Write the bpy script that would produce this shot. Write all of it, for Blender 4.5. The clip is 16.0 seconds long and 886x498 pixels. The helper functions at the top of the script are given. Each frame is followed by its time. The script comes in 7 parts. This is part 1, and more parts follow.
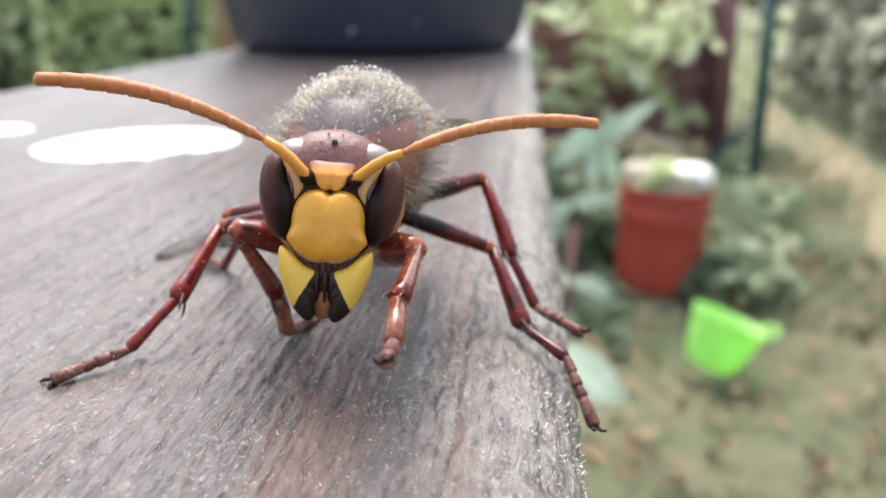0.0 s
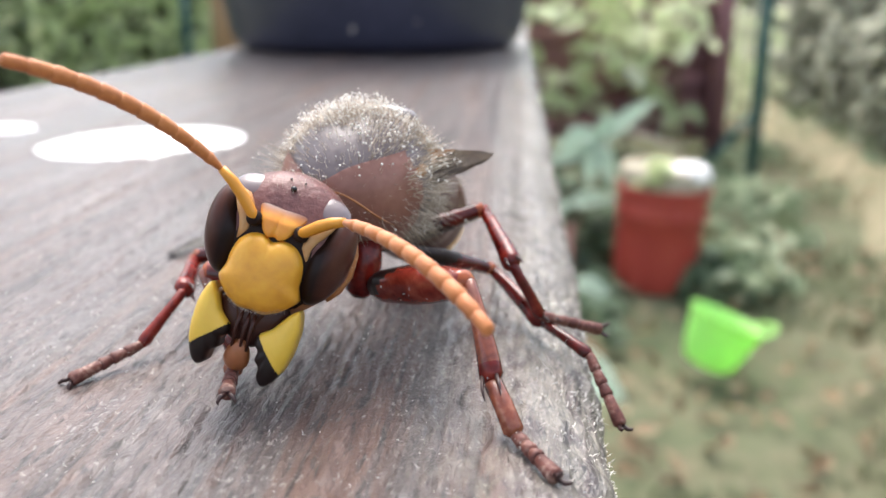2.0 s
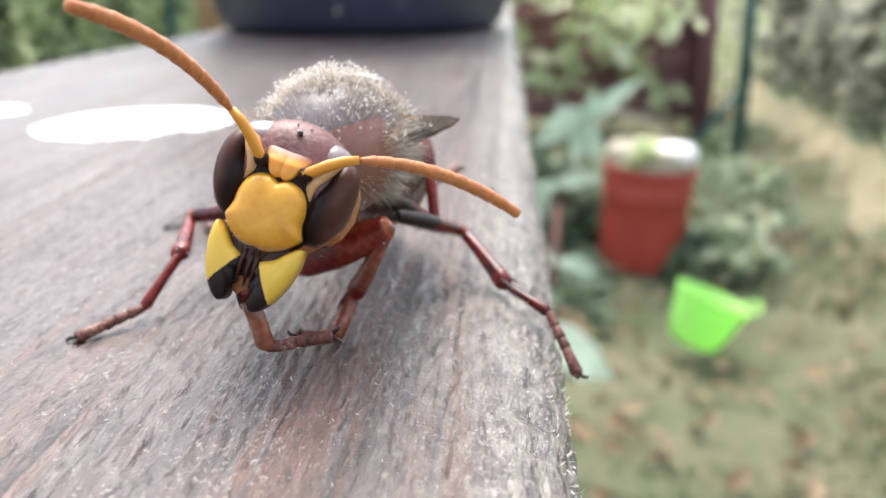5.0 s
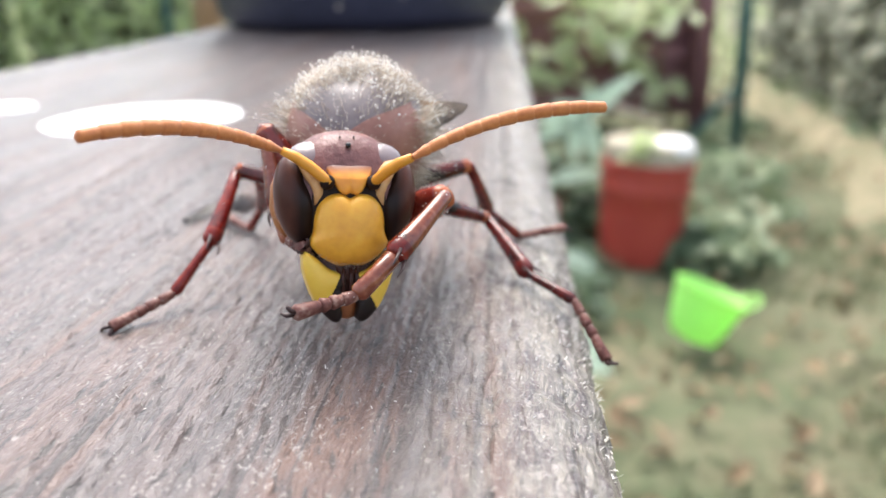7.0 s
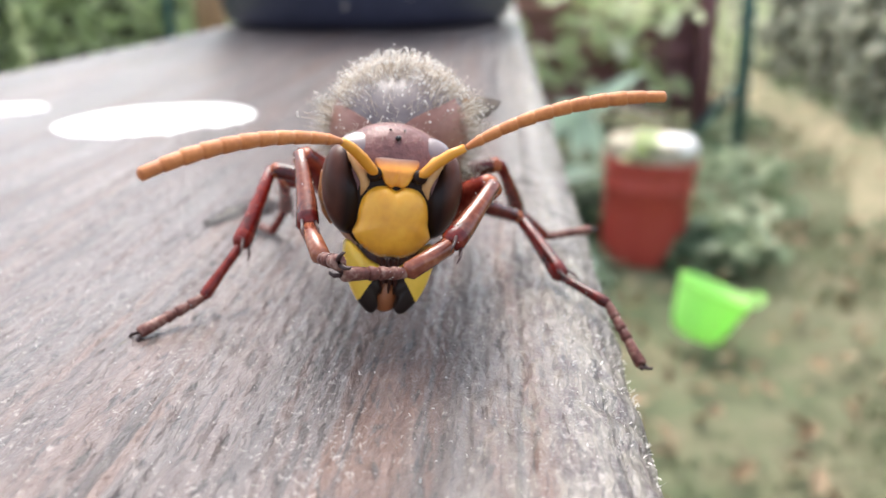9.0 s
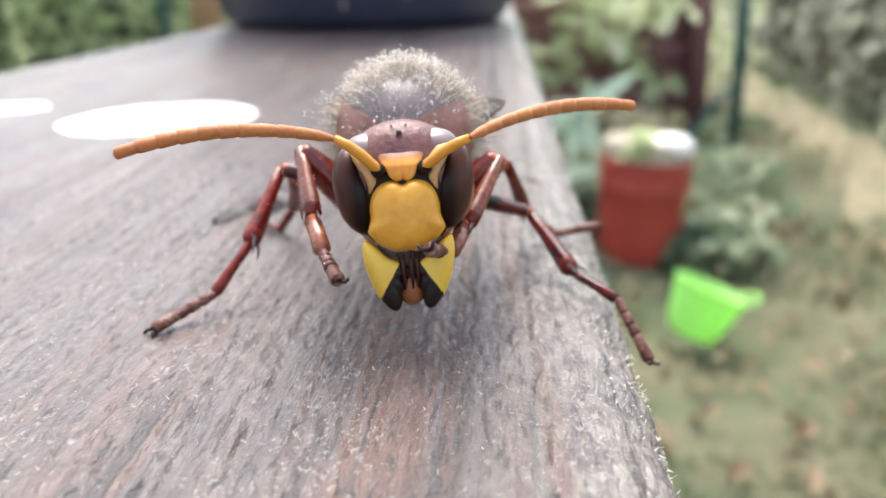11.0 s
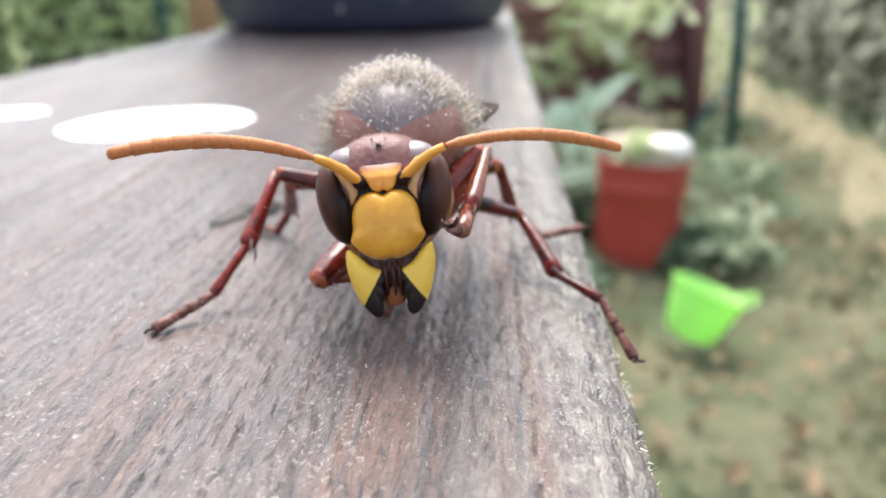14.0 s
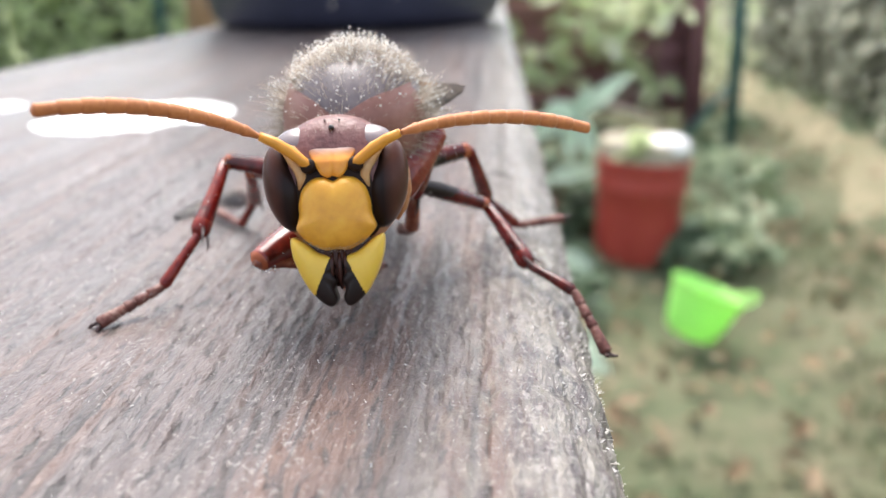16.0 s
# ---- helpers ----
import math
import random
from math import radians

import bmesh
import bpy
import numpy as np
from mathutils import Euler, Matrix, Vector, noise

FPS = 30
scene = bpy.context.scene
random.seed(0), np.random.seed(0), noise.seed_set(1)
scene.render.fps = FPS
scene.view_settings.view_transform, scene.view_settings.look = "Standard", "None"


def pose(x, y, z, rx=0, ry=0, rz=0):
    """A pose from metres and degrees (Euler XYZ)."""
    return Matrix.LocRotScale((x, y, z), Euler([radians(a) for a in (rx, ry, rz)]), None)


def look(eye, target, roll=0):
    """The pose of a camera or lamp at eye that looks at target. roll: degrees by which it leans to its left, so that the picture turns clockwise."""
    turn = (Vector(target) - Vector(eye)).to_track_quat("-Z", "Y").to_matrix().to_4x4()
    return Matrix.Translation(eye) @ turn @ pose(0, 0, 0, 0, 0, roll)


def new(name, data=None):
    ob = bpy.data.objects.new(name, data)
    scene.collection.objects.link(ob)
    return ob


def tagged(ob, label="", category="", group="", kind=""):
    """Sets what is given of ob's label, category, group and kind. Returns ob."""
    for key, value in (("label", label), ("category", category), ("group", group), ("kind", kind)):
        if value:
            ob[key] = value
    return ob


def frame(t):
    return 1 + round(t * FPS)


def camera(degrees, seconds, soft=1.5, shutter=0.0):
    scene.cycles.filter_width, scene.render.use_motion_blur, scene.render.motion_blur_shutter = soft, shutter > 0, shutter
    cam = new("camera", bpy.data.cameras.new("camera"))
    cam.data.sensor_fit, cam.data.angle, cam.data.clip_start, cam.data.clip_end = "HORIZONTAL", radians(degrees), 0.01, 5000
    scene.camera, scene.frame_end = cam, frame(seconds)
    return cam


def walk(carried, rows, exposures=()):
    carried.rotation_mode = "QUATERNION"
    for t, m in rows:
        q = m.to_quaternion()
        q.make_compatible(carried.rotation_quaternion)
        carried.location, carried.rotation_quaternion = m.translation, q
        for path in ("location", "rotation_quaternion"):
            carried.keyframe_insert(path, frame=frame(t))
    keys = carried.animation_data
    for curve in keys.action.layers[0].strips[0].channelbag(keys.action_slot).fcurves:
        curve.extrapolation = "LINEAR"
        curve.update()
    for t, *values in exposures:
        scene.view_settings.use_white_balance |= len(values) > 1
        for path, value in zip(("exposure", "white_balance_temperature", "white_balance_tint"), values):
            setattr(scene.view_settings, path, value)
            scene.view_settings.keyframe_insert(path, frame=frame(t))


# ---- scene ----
cam = camera(53.2, 16.0)
TOP = 0.76  # the board's upper face, metres over the ground
# seconds; millimetres from the board's face; yaw, pitch, roll in degrees
PATH = [
    (0, 0, 0, 15, 5, -16.01, 0.02),
    (0.5, -0.19, 0.06, 15.01, 4.87, -15.99, 0.09),
    (1, -1.14, -0.14, 15.3, 4.85, -16.01, 0.07),
    (1.5, -1.02, -0.12, 15.24, 4.8, -16, 0.09),
    (2, -1.11, 0.35, 14.78, 4.78, -16.04, 0.12),
    (2.5, -2.02, -2.03, 15.7, 4.06, -15.99, -0.01),
    (3, -0.26, -1.15, 15.15, 4.5, -16.17, 0.25),
    (3.5, 0.38, -1.58, 15.21, 4.18, -16.77, 0.17),
    (4, 0.35, -2.88, 15.42, 4.04, -17, 0.1),
    (6.5, -1.28, -3.58, 14.85, 3.67, -17.49, 0.56),
    (7, -1.55, -3.63, 14.88, 3.66, -17.48, 0.66),
    (7.5, -2.13, -3.82, 15, 3.83, -17.52, 0.67),
    (8, -2.44, -3.04, 14.73, 3.88, -17.58, 0.82),
    (8.5, -2.23, -2.95, 14.71, 3.79, -17.58, 0.88),
    (9, -2.87, -3.14, 14.94, 3.75, -17.56, 0.87),
    (11.5, -3.5, -3.68, 14.98, 3.39, -17.6, 0.86),
    (12, -2.79, -3.36, 14.88, 3.33, -17.56, 0.94),
    (12.5, -2.78, -3.31, 14.98, 3.28, -17.59, 0.95),
    (13, -2.44, -3.34, 14.91, 3.22, -17.56, 1.02),
    (13.5, -2.78, -4.31, 15.18, 3.2, -17.45, 0.97),
    (14, -3.09, -4.89, 15.36, 3.32, -17.47, 0.92),
    (14.5, -2.65, -5.2, 15.35, 3.2, -17.45, 0.95),
    (15, -1.26, -3.19, 14.19, 3.2, -17.5, 1.01),
    (15.5, -1.85, -3.24, 14.45, 3.23, -17.48, 1.05),
    (16, -1.53, -2.95, 14.25, 3.27, -17.46, 1.14),
]
walk(cam, [(t, pose(x / 1000, y / 1000, TOP + z / 1000, 90 + pitch, roll, yaw)) for t, x, y, z, yaw, pitch, roll in PATH],
     exposures=[(0, 1.60), (1.0, 1.60), (1.5, 1.70), (2.0, 1.62), (3.0, 1.55), (3.6, 1.69), (7.0, 1.76), (9.0, 1.70), (16.0, 1.68)])
cam.data.dof.use_dof = True
cam.data.dof.focus_distance = 0.0322
cam.data.dof.aperture_fstop = 62.0

# ---- light: a bright hazy sky and a soft, high sun ----
world = bpy.data.worlds.new("sky")
scene.world = world
world.use_nodes = True
wn, wl = world.node_tree.nodes, world.node_tree.links
sky = wn.new("ShaderNodeTexSky")
sky.sky_type = "NISHITA"
sky.sun_disc = False
sky.sun_elevation, sky.sun_rotation = radians(64), radians(-13)
sky.air_density, sky.dust_density, sky.ozone_density = 1.0, 4.0, 0.6
haze = wn.new("ShaderNodeHueSaturation")
haze.inputs["Saturation"].default_value = 0.6
wl.new(sky.outputs["Color"], haze.inputs["Color"])
wl.new(haze.outputs["Color"], wn["Background"].inputs["Color"])
wn["Background"].inputs["Strength"].default_value = 0.15
sun_data = bpy.data.lights.new("sun", "SUN")
sun_data.energy, sun_data.angle, sun_data.color = 0.95, radians(36), (1.0, 0.965, 0.925)
sun = new("sun", sun_data)
sun.matrix_world = look((-0.31, 1.40, 3.6), (0, 0.05, 0.76))


# ---- materials ----
def mat(name, colors, scale=20.0, stretch=(1, 1, 1), rough=0.6, bump=0.2, depth=0.002, fine=6.0, metallic=0.0, coat=0.0,
        sheen=0.0, random=0.0, island=0.0, through_light=0.0, spread=0.25, specular=0.5, sub=0.0):
    """Colours blended by noise at two scales, with the same noise as relief. scale: features per metre."""
    m = bpy.data.materials.new(name)
    m.use_nodes = True
    n, l = m.node_tree.nodes, m.node_tree.links
    bsdf = n["Principled BSDF"]
    co = n.new("ShaderNodeTexCoord")
    mp = n.new("ShaderNodeMapping")
    mp.inputs["Scale"].default_value = stretch
    l.new(co.outputs["Object"], mp.inputs["Vector"])
    big, small = n.new("ShaderNodeTexNoise"), n.new("ShaderNodeTexNoise")
    big.inputs["Scale"].default_value, big.inputs["Detail"].default_value = scale, 4
    small.inputs["Scale"].default_value, small.inputs["Detail"].default_value = scale * fine, 5
    for t in (big, small):
        l.new(mp.outputs["Vector"], t.inputs["Vector"])
    mix = n.new("ShaderNodeMix")
    mix.inputs[0].default_value = 0.4
    l.new(big.outputs["Fac"], mix.inputs[2])
    l.new(small.outputs["Fac"], mix.inputs[3])
    value = mix.outputs[0]
    if random or island:
        info = n.new("ShaderNodeObjectInfo") if random else n.new("ShaderNodeNewGeometry")
        out = info.outputs["Random"] if random else info.outputs["Random Per Island"]
        amount = random or island
        add = n.new("ShaderNodeMath")
        add.operation = "MULTIPLY_ADD"
        add.inputs[1].default_value, add.inputs[2].default_value = amount, -amount / 2
        l.new(out, add.inputs[0])
        both = n.new("ShaderNodeMath")
        l.new(add.outputs[0], both.inputs[0])
        l.new(value, both.inputs[1])
        value = both.outputs[0]
    ramp = n.new("ShaderNodeValToRGB")
    e = ramp.color_ramp.elements
    while len(e) < len(colors):
        e.new(0.5)
    for i, c in enumerate(colors):
        e[i].position = 0.5 + spread * (2 * i / max(1, len(colors) - 1) - 1)
        e[i].color = (*c, 1)
    l.new(value, ramp.inputs[0])
    l.new(ramp.outputs["Color"], bsdf.inputs["Base Color"])
    bsdf.inputs["Roughness"].default_value = rough
    bsdf.inputs["Metallic"].default_value = metallic
    bsdf.inputs["Coat Weight"].default_value = coat
    bsdf.inputs["Sheen Weight"].default_value = sheen
    bsdf.inputs["Specular IOR Level"].default_value = specular
    if sub:
        bsdf.inputs["Subsurface Weight"].default_value = sub
        bsdf.inputs["Subsurface Radius"].default_value = (0.0012, 0.0006, 0.0002)
        bsdf.inputs["Subsurface Scale"].default_value = 0.5
    if through_light:
        bsdf.inputs["Transmission Weight"].default_value = 0.0
        tr, ad = n.new("ShaderNodeBsdfTranslucent"), n.new("ShaderNodeMixShader")
        ad.inputs[0].default_value = through_light
        l.new(ramp.outputs["Color"], tr.inputs["Color"])
        l.new(bsdf.outputs[0], ad.inputs[1])
        l.new(tr.outputs[0], ad.inputs[2])
        l.new(ad.outputs[0], n["Material Output"].inputs["Surface"])
    if bump:
        b = n.new("ShaderNodeBump")
        b.inputs["Strength"].default_value, b.inputs["Distance"].default_value = bump, depth
        l.new(mix.outputs[0], b.inputs["Height"])
        l.new(b.outputs["Normal"], bsdf.inputs["Normal"])
    return m


def weathered_wood():
    """Grey, sun-bleached softwood: fine grain, rust-brown streaks, pale torn fibres, dark checks."""
    m = bpy.data.materials.new("weathered_wood")
    m.use_nodes = True
    n, l = m.node_tree.nodes, m.node_tree.links
    bsdf = n["Principled BSDF"]
    co = n.new("ShaderNodeTexCoord")

    def field(scale, stretch, detail=4, distortion=0.0, rough=0.55):
        mp, t = n.new("ShaderNodeMapping"), n.new("ShaderNodeTexNoise")
        mp.inputs["Scale"].default_value = stretch
        t.inputs["Scale"].default_value, t.inputs["Detail"].default_value = scale, detail
        t.inputs["Distortion"].default_value, t.inputs["Roughness"].default_value = distortion, rough
        l.new(co.outputs["Object"], mp.inputs["Vector"])
        l.new(mp.outputs["Vector"], t.inputs["Vector"])
        return t.outputs["Fac"]

    def ramp(fac, stops):
        r = n.new("ShaderNodeValToRGB")
        e = r.color_ramp.elements
        while len(e) < len(stops):
            e.new(0.5)
        for i, (p, c) in enumerate(stops):
            e[i].position, e[i].color = p, (*c, 1)
        l.new(fac, r.inputs[0])
        return r.outputs["Color"]

    def blend(fac, a, b):
        x = n.new("ShaderNodeMix")
        x.data_type = "RGBA"
        l.new(fac, x.inputs[0])
        l.new(a, x.inputs[6])
        l.new(b, x.inputs[7])
        return x.outputs[2]

    broad = field(620, (1, 0.045, 1), 4, 0.5)
    grain = field(1900, (1, 0.12, 1), 5, 0.5, 0.6)
    streak = field(300, (1, 0.04, 1), 4, 0.4)
    lichen = field(420, (1, 0.07, 1), 5, 0.6)
    patch = field(70, (1, 0.35, 1), 5, 0.5)
    fleck = field(5200, (1, 0.6, 1), 3, 0.6)
    cluster = field(260, (1, 0.30, 1), 4)
    speck = field(2600, (1, 0.22, 1), 4, 0.5)
    tone = n.new("ShaderNodeMix")
    tone.inputs[0].default_value = 0.50
    l.new(broad, tone.inputs[2])
    l.new(grain, tone.inputs[3])
    tone = tone.outputs[0]
    grey = ramp(tone, [(0.35, (0.041, 0.030, 0.029)), (0.43, (0.080, 0.061, 0.059)), (0.53, (0.113, 0.088, 0.083)), (0.66, (0.167, 0.133, 0.126))])
    rust = ramp(tone, [(0.35, (0.067, 0.034, 0.024)), (0.5, (0.138, 0.077, 0.056)), (0.66, (0.205, 0.126, 0.097))])
    green = ramp(tone, [(0.35, (0.049, 0.046, 0.044)), (0.5, (0.092, 0.086, 0.084)), (0.66, (0.155, 0.140, 0.136))])
    c = blend(ramp(streak, [(0.49, (0, 0, 0)), (0.62, (0.55, 0.55, 0.55))]), grey, rust)
    c = blend(ramp(lichen, [(0.51, (0, 0, 0)), (0.60, (0.75, 0.75, 0.75))]), c, green)
    pale = n.new("ShaderNodeRGB")
    pale.outputs[0].default_value = (0.215, 0.180, 0.168, 1)
    c = blend(ramp(patch, [(0.46, (0, 0, 0)), (0.68, (0.5, 0.5, 0.5))]), c, pale.outputs[0])
    dark = n.new("ShaderNodeRGB")
    dark.outputs[0].default_value = (0.034, 0.030, 0.029, 1)
    c = blend(ramp(speck, [(0.36, (0.85, 0.85, 0.85)), (0.45, (0, 0, 0))]), c, dark.outputs[0])
    groove = field(1250, (1, 0.022, 1), 3, 0.25)
    c = blend(ramp(groove, [(0.35, (0.75, 0.75, 0.75)), (0.43, (0, 0, 0))]), c, dark.outputs[0])
    white = n.new("ShaderNodeRGB")
    white.outputs[0].default_value = (0.44, 0.41, 0.385, 1)
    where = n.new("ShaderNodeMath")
    where.operation = "MULTIPLY_ADD"
    where.inputs[1].default_value = 0.35
    l.new(cluster, where.inputs[0])
    l.new(fleck, where.inputs[2])
    axis, worn = n.new("ShaderNodeSeparateXYZ"), n.new("ShaderNodeMapRange")  # more torn fibres on the worn edge
    l.new(co.outputs["Object"], axis.inputs[0])
    l.new(axis.outputs["X"], worn.inputs["Value"])
    worn.inputs["From Min"].default_value, worn.inputs["From Max"].default_value = -0.004, 0.001
    worn.inputs["To Min"].default_value, worn.inputs["To Max"].default_value = 0.0, 0.068
    less = n.new("ShaderNodeMath")
    less.operation = "MULTIPLY_ADD"
    l.new(worn.outputs[0], less.inputs[2])
    less.inputs[1].default_value = 0.8
    l.new(where.outputs[0], less.inputs[0])
    c = blend(ramp(less.outputs[0], [(0.625, (0, 0, 0)), (0.70, (0.6, 0.6, 0.6))]), c, white.outputs[0])
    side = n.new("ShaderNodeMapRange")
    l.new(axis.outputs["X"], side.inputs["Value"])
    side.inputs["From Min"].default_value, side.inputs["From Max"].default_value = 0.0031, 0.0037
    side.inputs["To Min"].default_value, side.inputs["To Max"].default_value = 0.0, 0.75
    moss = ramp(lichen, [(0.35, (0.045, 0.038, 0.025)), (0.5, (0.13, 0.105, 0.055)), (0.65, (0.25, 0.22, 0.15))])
    rim = n.new("ShaderNodeMapRange")  # chalky grey-green crust along the worn edge
    l.new(axis.outputs["X"], rim.inputs["Value"])
    rim.inputs["From Min"].default_value, rim.inputs["From Max"].default_value = -0.0046, 0.0012
    crust, crumb = field(1500, (1, 0.45, 1), 5, 0.4), field(330, (1, 0.12, 1), 4, 0.4)
    both = n.new("ShaderNodeMath")
    both.operation = "MULTIPLY_ADD"
    both.inputs[1].default_value = 0.55
    l.new(crumb, both.inputs[0])
    l.new(crust, both.inputs[2])
    amount = n.new("ShaderNodeMath")
    amount.operation = "MULTIPLY"
    l.new(rim.outputs[0], amount.inputs[0])
    l.new(ramp(both.outputs[0], [(0.66, (0.02, 0.02, 0.02)), (0.92, (0.85, 0.85, 0.85))]), amount.inputs[1])
    chalk = n.new("ShaderNodeRGB")
    chalk.outputs[0].default_value = (0.36, 0.335, 0.29, 1)
    c = blend(amount.outputs[0], c, chalk.outputs[0])
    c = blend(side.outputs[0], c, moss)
    damp = n.new("ShaderNodeHueSaturation")
    damp.inputs["Saturation"].default_value, damp.inputs["Value"].default_value = 1.28, 0.77
    l.new(c, damp.inputs["Color"])
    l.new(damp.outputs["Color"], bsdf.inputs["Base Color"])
    r = ramp(streak, [(0.3, (0.42, 0.42, 0.42)), (0.7, (0.56, 0.56, 0.56))])
    l.new(r, bsdf.inputs["Roughness"])
    bsdf.inputs["Coat Weight"].default_value = 0.34
    bsdf.inputs["Coat Roughness"].default_value = 0.27
    flake = field(2300, (1, 0.40, 1), 4, 0.8, 0.6)
    rough_up = n.new("ShaderNodeMath")
    rough_up.operation = "MULTIPLY_ADD"
    rough_up.inputs[1].default_value = 1.2
    l.new(flake, rough_up.inputs[0])
    l.new(speck, rough_up.inputs[2])
    hsum = n.new("ShaderNodeMath")
    l.new(tone, hsum.inputs[0])
    l.new(rough_up.outputs[0], hsum.inputs[1])
    b = n.new("ShaderNodeBump")
    b.inputs["Strength"].default_value, b.inputs["Distance"].default_value = 0.8, 0.0004
    l.new(hsum.outputs[0], b.inputs["Height"])
    l.new(b.outputs["Normal"], bsdf.inputs["Normal"])
    return m


WOOD = weathered_wood()
FIBRE = mat("torn_wood_fibre", [(0.45, 0.42, 0.38), (0.78, 0.75, 0.70)], 900, rough=0.6, bump=0, island=0.5)
WHITE_PATCH = mat("chalky_white", [(0.74, 0.73, 0.72), (0.86, 0.86, 0.85)], 300, rough=0.55, bump=0.3, depth=0.0003)
NAVY = mat("dark_glaze", [(0.020, 0.022, 0.040), (0.032, 0.033, 0.060), (0.048, 0.048, 0.08)], 60, rough=0.42, bump=0.15, depth=0.0004, coat=0.3)
NICK = mat("chipped_glaze", [(0.22, 0.17, 0.14), (0.45, 0.40, 0.38)], 400, rough=0.7, bump=0.3, depth=0.0003, island=0.6)
SOIL = mat("soil", [(0.02, 0.014, 0.01), (0.05, 0.035, 0.025), (0.09, 0.065, 0.045)], 60, rough=0.9, bump=0.8, depth=0.01)
GROUND = mat("trodden_lawn", [(0.051, 0.073, 0.030), (0.075, 0.089, 0.041), (0.112, 0.108, 0.059), (0.172, 0.137, 0.083)], 3.2, rough=0.95, bump=0.7, depth=0.02, fine=9, spread=0.2)
PATH_EARTH = mat("dry_earth", [(0.115, 0.125, 0.060), (0.19, 0.17, 0.10), (0.31, 0.25, 0.165)], 5, rough=0.95, bump=0.6, depth=0.01)
GRASS = mat("grass_blade", [(0.066, 0.097, 0.039), (0.108, 0.134, 0.058), (0.188, 0.178, 0.093)], 3, rough=0.6, bump=0, island=0.5, through_light=0.25)
DRY_LEAF = mat("fallen_leaf", [(0.17, 0.115, 0.062), (0.24, 0.165, 0.092), (0.31, 0.225, 0.14)], 30, rough=0.8, bump=0.3, island=0.6, through_light=0.15)
RED_PLASTIC = mat("red_plastic", [(0.30, 0.034, 0.024), (0.37, 0.046, 0.032), (0.42, 0.065, 0.045)], 9, rough=0.45, bump=0.06, depth=0.001)
CREAM = mat("cream_lid", [(0.30, 0.29, 0.19), (0.41, 0.36, 0.27), (0.47, 0.42, 0.34)], 22, rough=0.85, bump=0.2)
CHALK = mat("white_stone", [(0.74, 0.72, 0.68), (0.85, 0.84, 0.81)], 30, rough=0.6, bump=0.2)
LIME = mat("lime_plastic", [(0.50, 0.88, 0.26), (0.56, 0.91, 0.32)], 8, rough=0.4, bump=0.04, depth=0.001, through_light=0.45)
SAGE = mat("grey_green_leaf", [(0.40, 0.52, 0.41), (0.55, 0.67, 0.54), (0.66, 0.76, 0.63)], 25, rough=0.42, bump=0.25, island=0.4, through_light=0.25)
WEED = mat("mixed_weed_leaf", [(0.115, 0.165, 0.082), (0.205, 0.265, 0.145), (0.33, 0.375, 0.235)], 14, rough=0.6, bump=0.2, island=0.7, through_light=0.25)
# darker than WEED: the shade beneath plants is put into the leaf colour
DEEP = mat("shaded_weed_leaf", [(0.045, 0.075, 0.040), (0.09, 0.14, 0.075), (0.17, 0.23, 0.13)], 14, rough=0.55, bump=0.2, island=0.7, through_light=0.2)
VINE = mat("climber_leaf", [(0.56, 0.65, 0.38), (0.78, 0.84, 0.57), (0.90, 0.93, 0.72)], 14, rough=0.55, bump=0.2, island=0.7, through_light=0.5)
HEDGE_GREY = mat("hedge_leaf_dusty", [(0.12, 0.13, 0.09), (0.36, 0.38, 0.285), (0.66, 0.67, 0.55)], 10, rough=0.6, bump=0.2, island=0.8, through_light=0.5)
HEDGE_DARK = mat("hedge_leaf_dark", [(0.14, 0.18, 0.10), (0.31, 0.39, 0.21), (0.52, 0.60, 0.36)], 10, rough=0.55, bump=0.2, island=0.8, through_light=0.5)
BRIGHT = mat("sunlit_leaf", [(0.44, 0.54, 0.24), (0.60, 0.70, 0.36), (0.74, 0.80, 0.48)], 6, rough=0.6, bump=0.2, island=0.6, through_light=0.5)
# twig brown darkened to the shade within a hedge
SHADE = mat("hedge_inner_shade", [(0.05, 0.05, 0.034), (0.10, 0.10, 0.065)], 8, rough=1.0, bump=0.5)
PAINTED = mat("oxblood_paint", [(0.19, 0.085, 0.10), (0.27, 0.125, 0.14), (0.34, 0.18, 0.19)], 12, (1, 1, 0.15), rough=0.7, bump=0.25, random=0.3)
STEEL = mat("green_coated_steel", [(0.022, 0.085, 0.085), (0.035, 0.115, 0.11)], 40, rough=0.4, bump=0.05)
TAN = mat("raw_timber", [(0.26, 0.15, 0.075), (0.38, 0.24, 0.13), (0.48, 0.33, 0.20)], 25, (1, 1, 0.1), rough=0.75, bump=0.3)
PALE_TWIG = mat("dry_twig_bark", [(0.26, 0.24, 0.19), (0.42, 0.39, 0.32)], 60, rough=0.8, bump=0.3)
RED_STEM = mat("red_brown_stem", [(0.20, 0.09, 0.07), (0.32, 0.16, 0.13)], 60, rough=0.7, bump=0.3)
STEM = mat("woody_stem", [(0.14, 0.10, 0.06), (0.28, 0.22, 0.15)], 60, rough=0.8, bump=0.3)

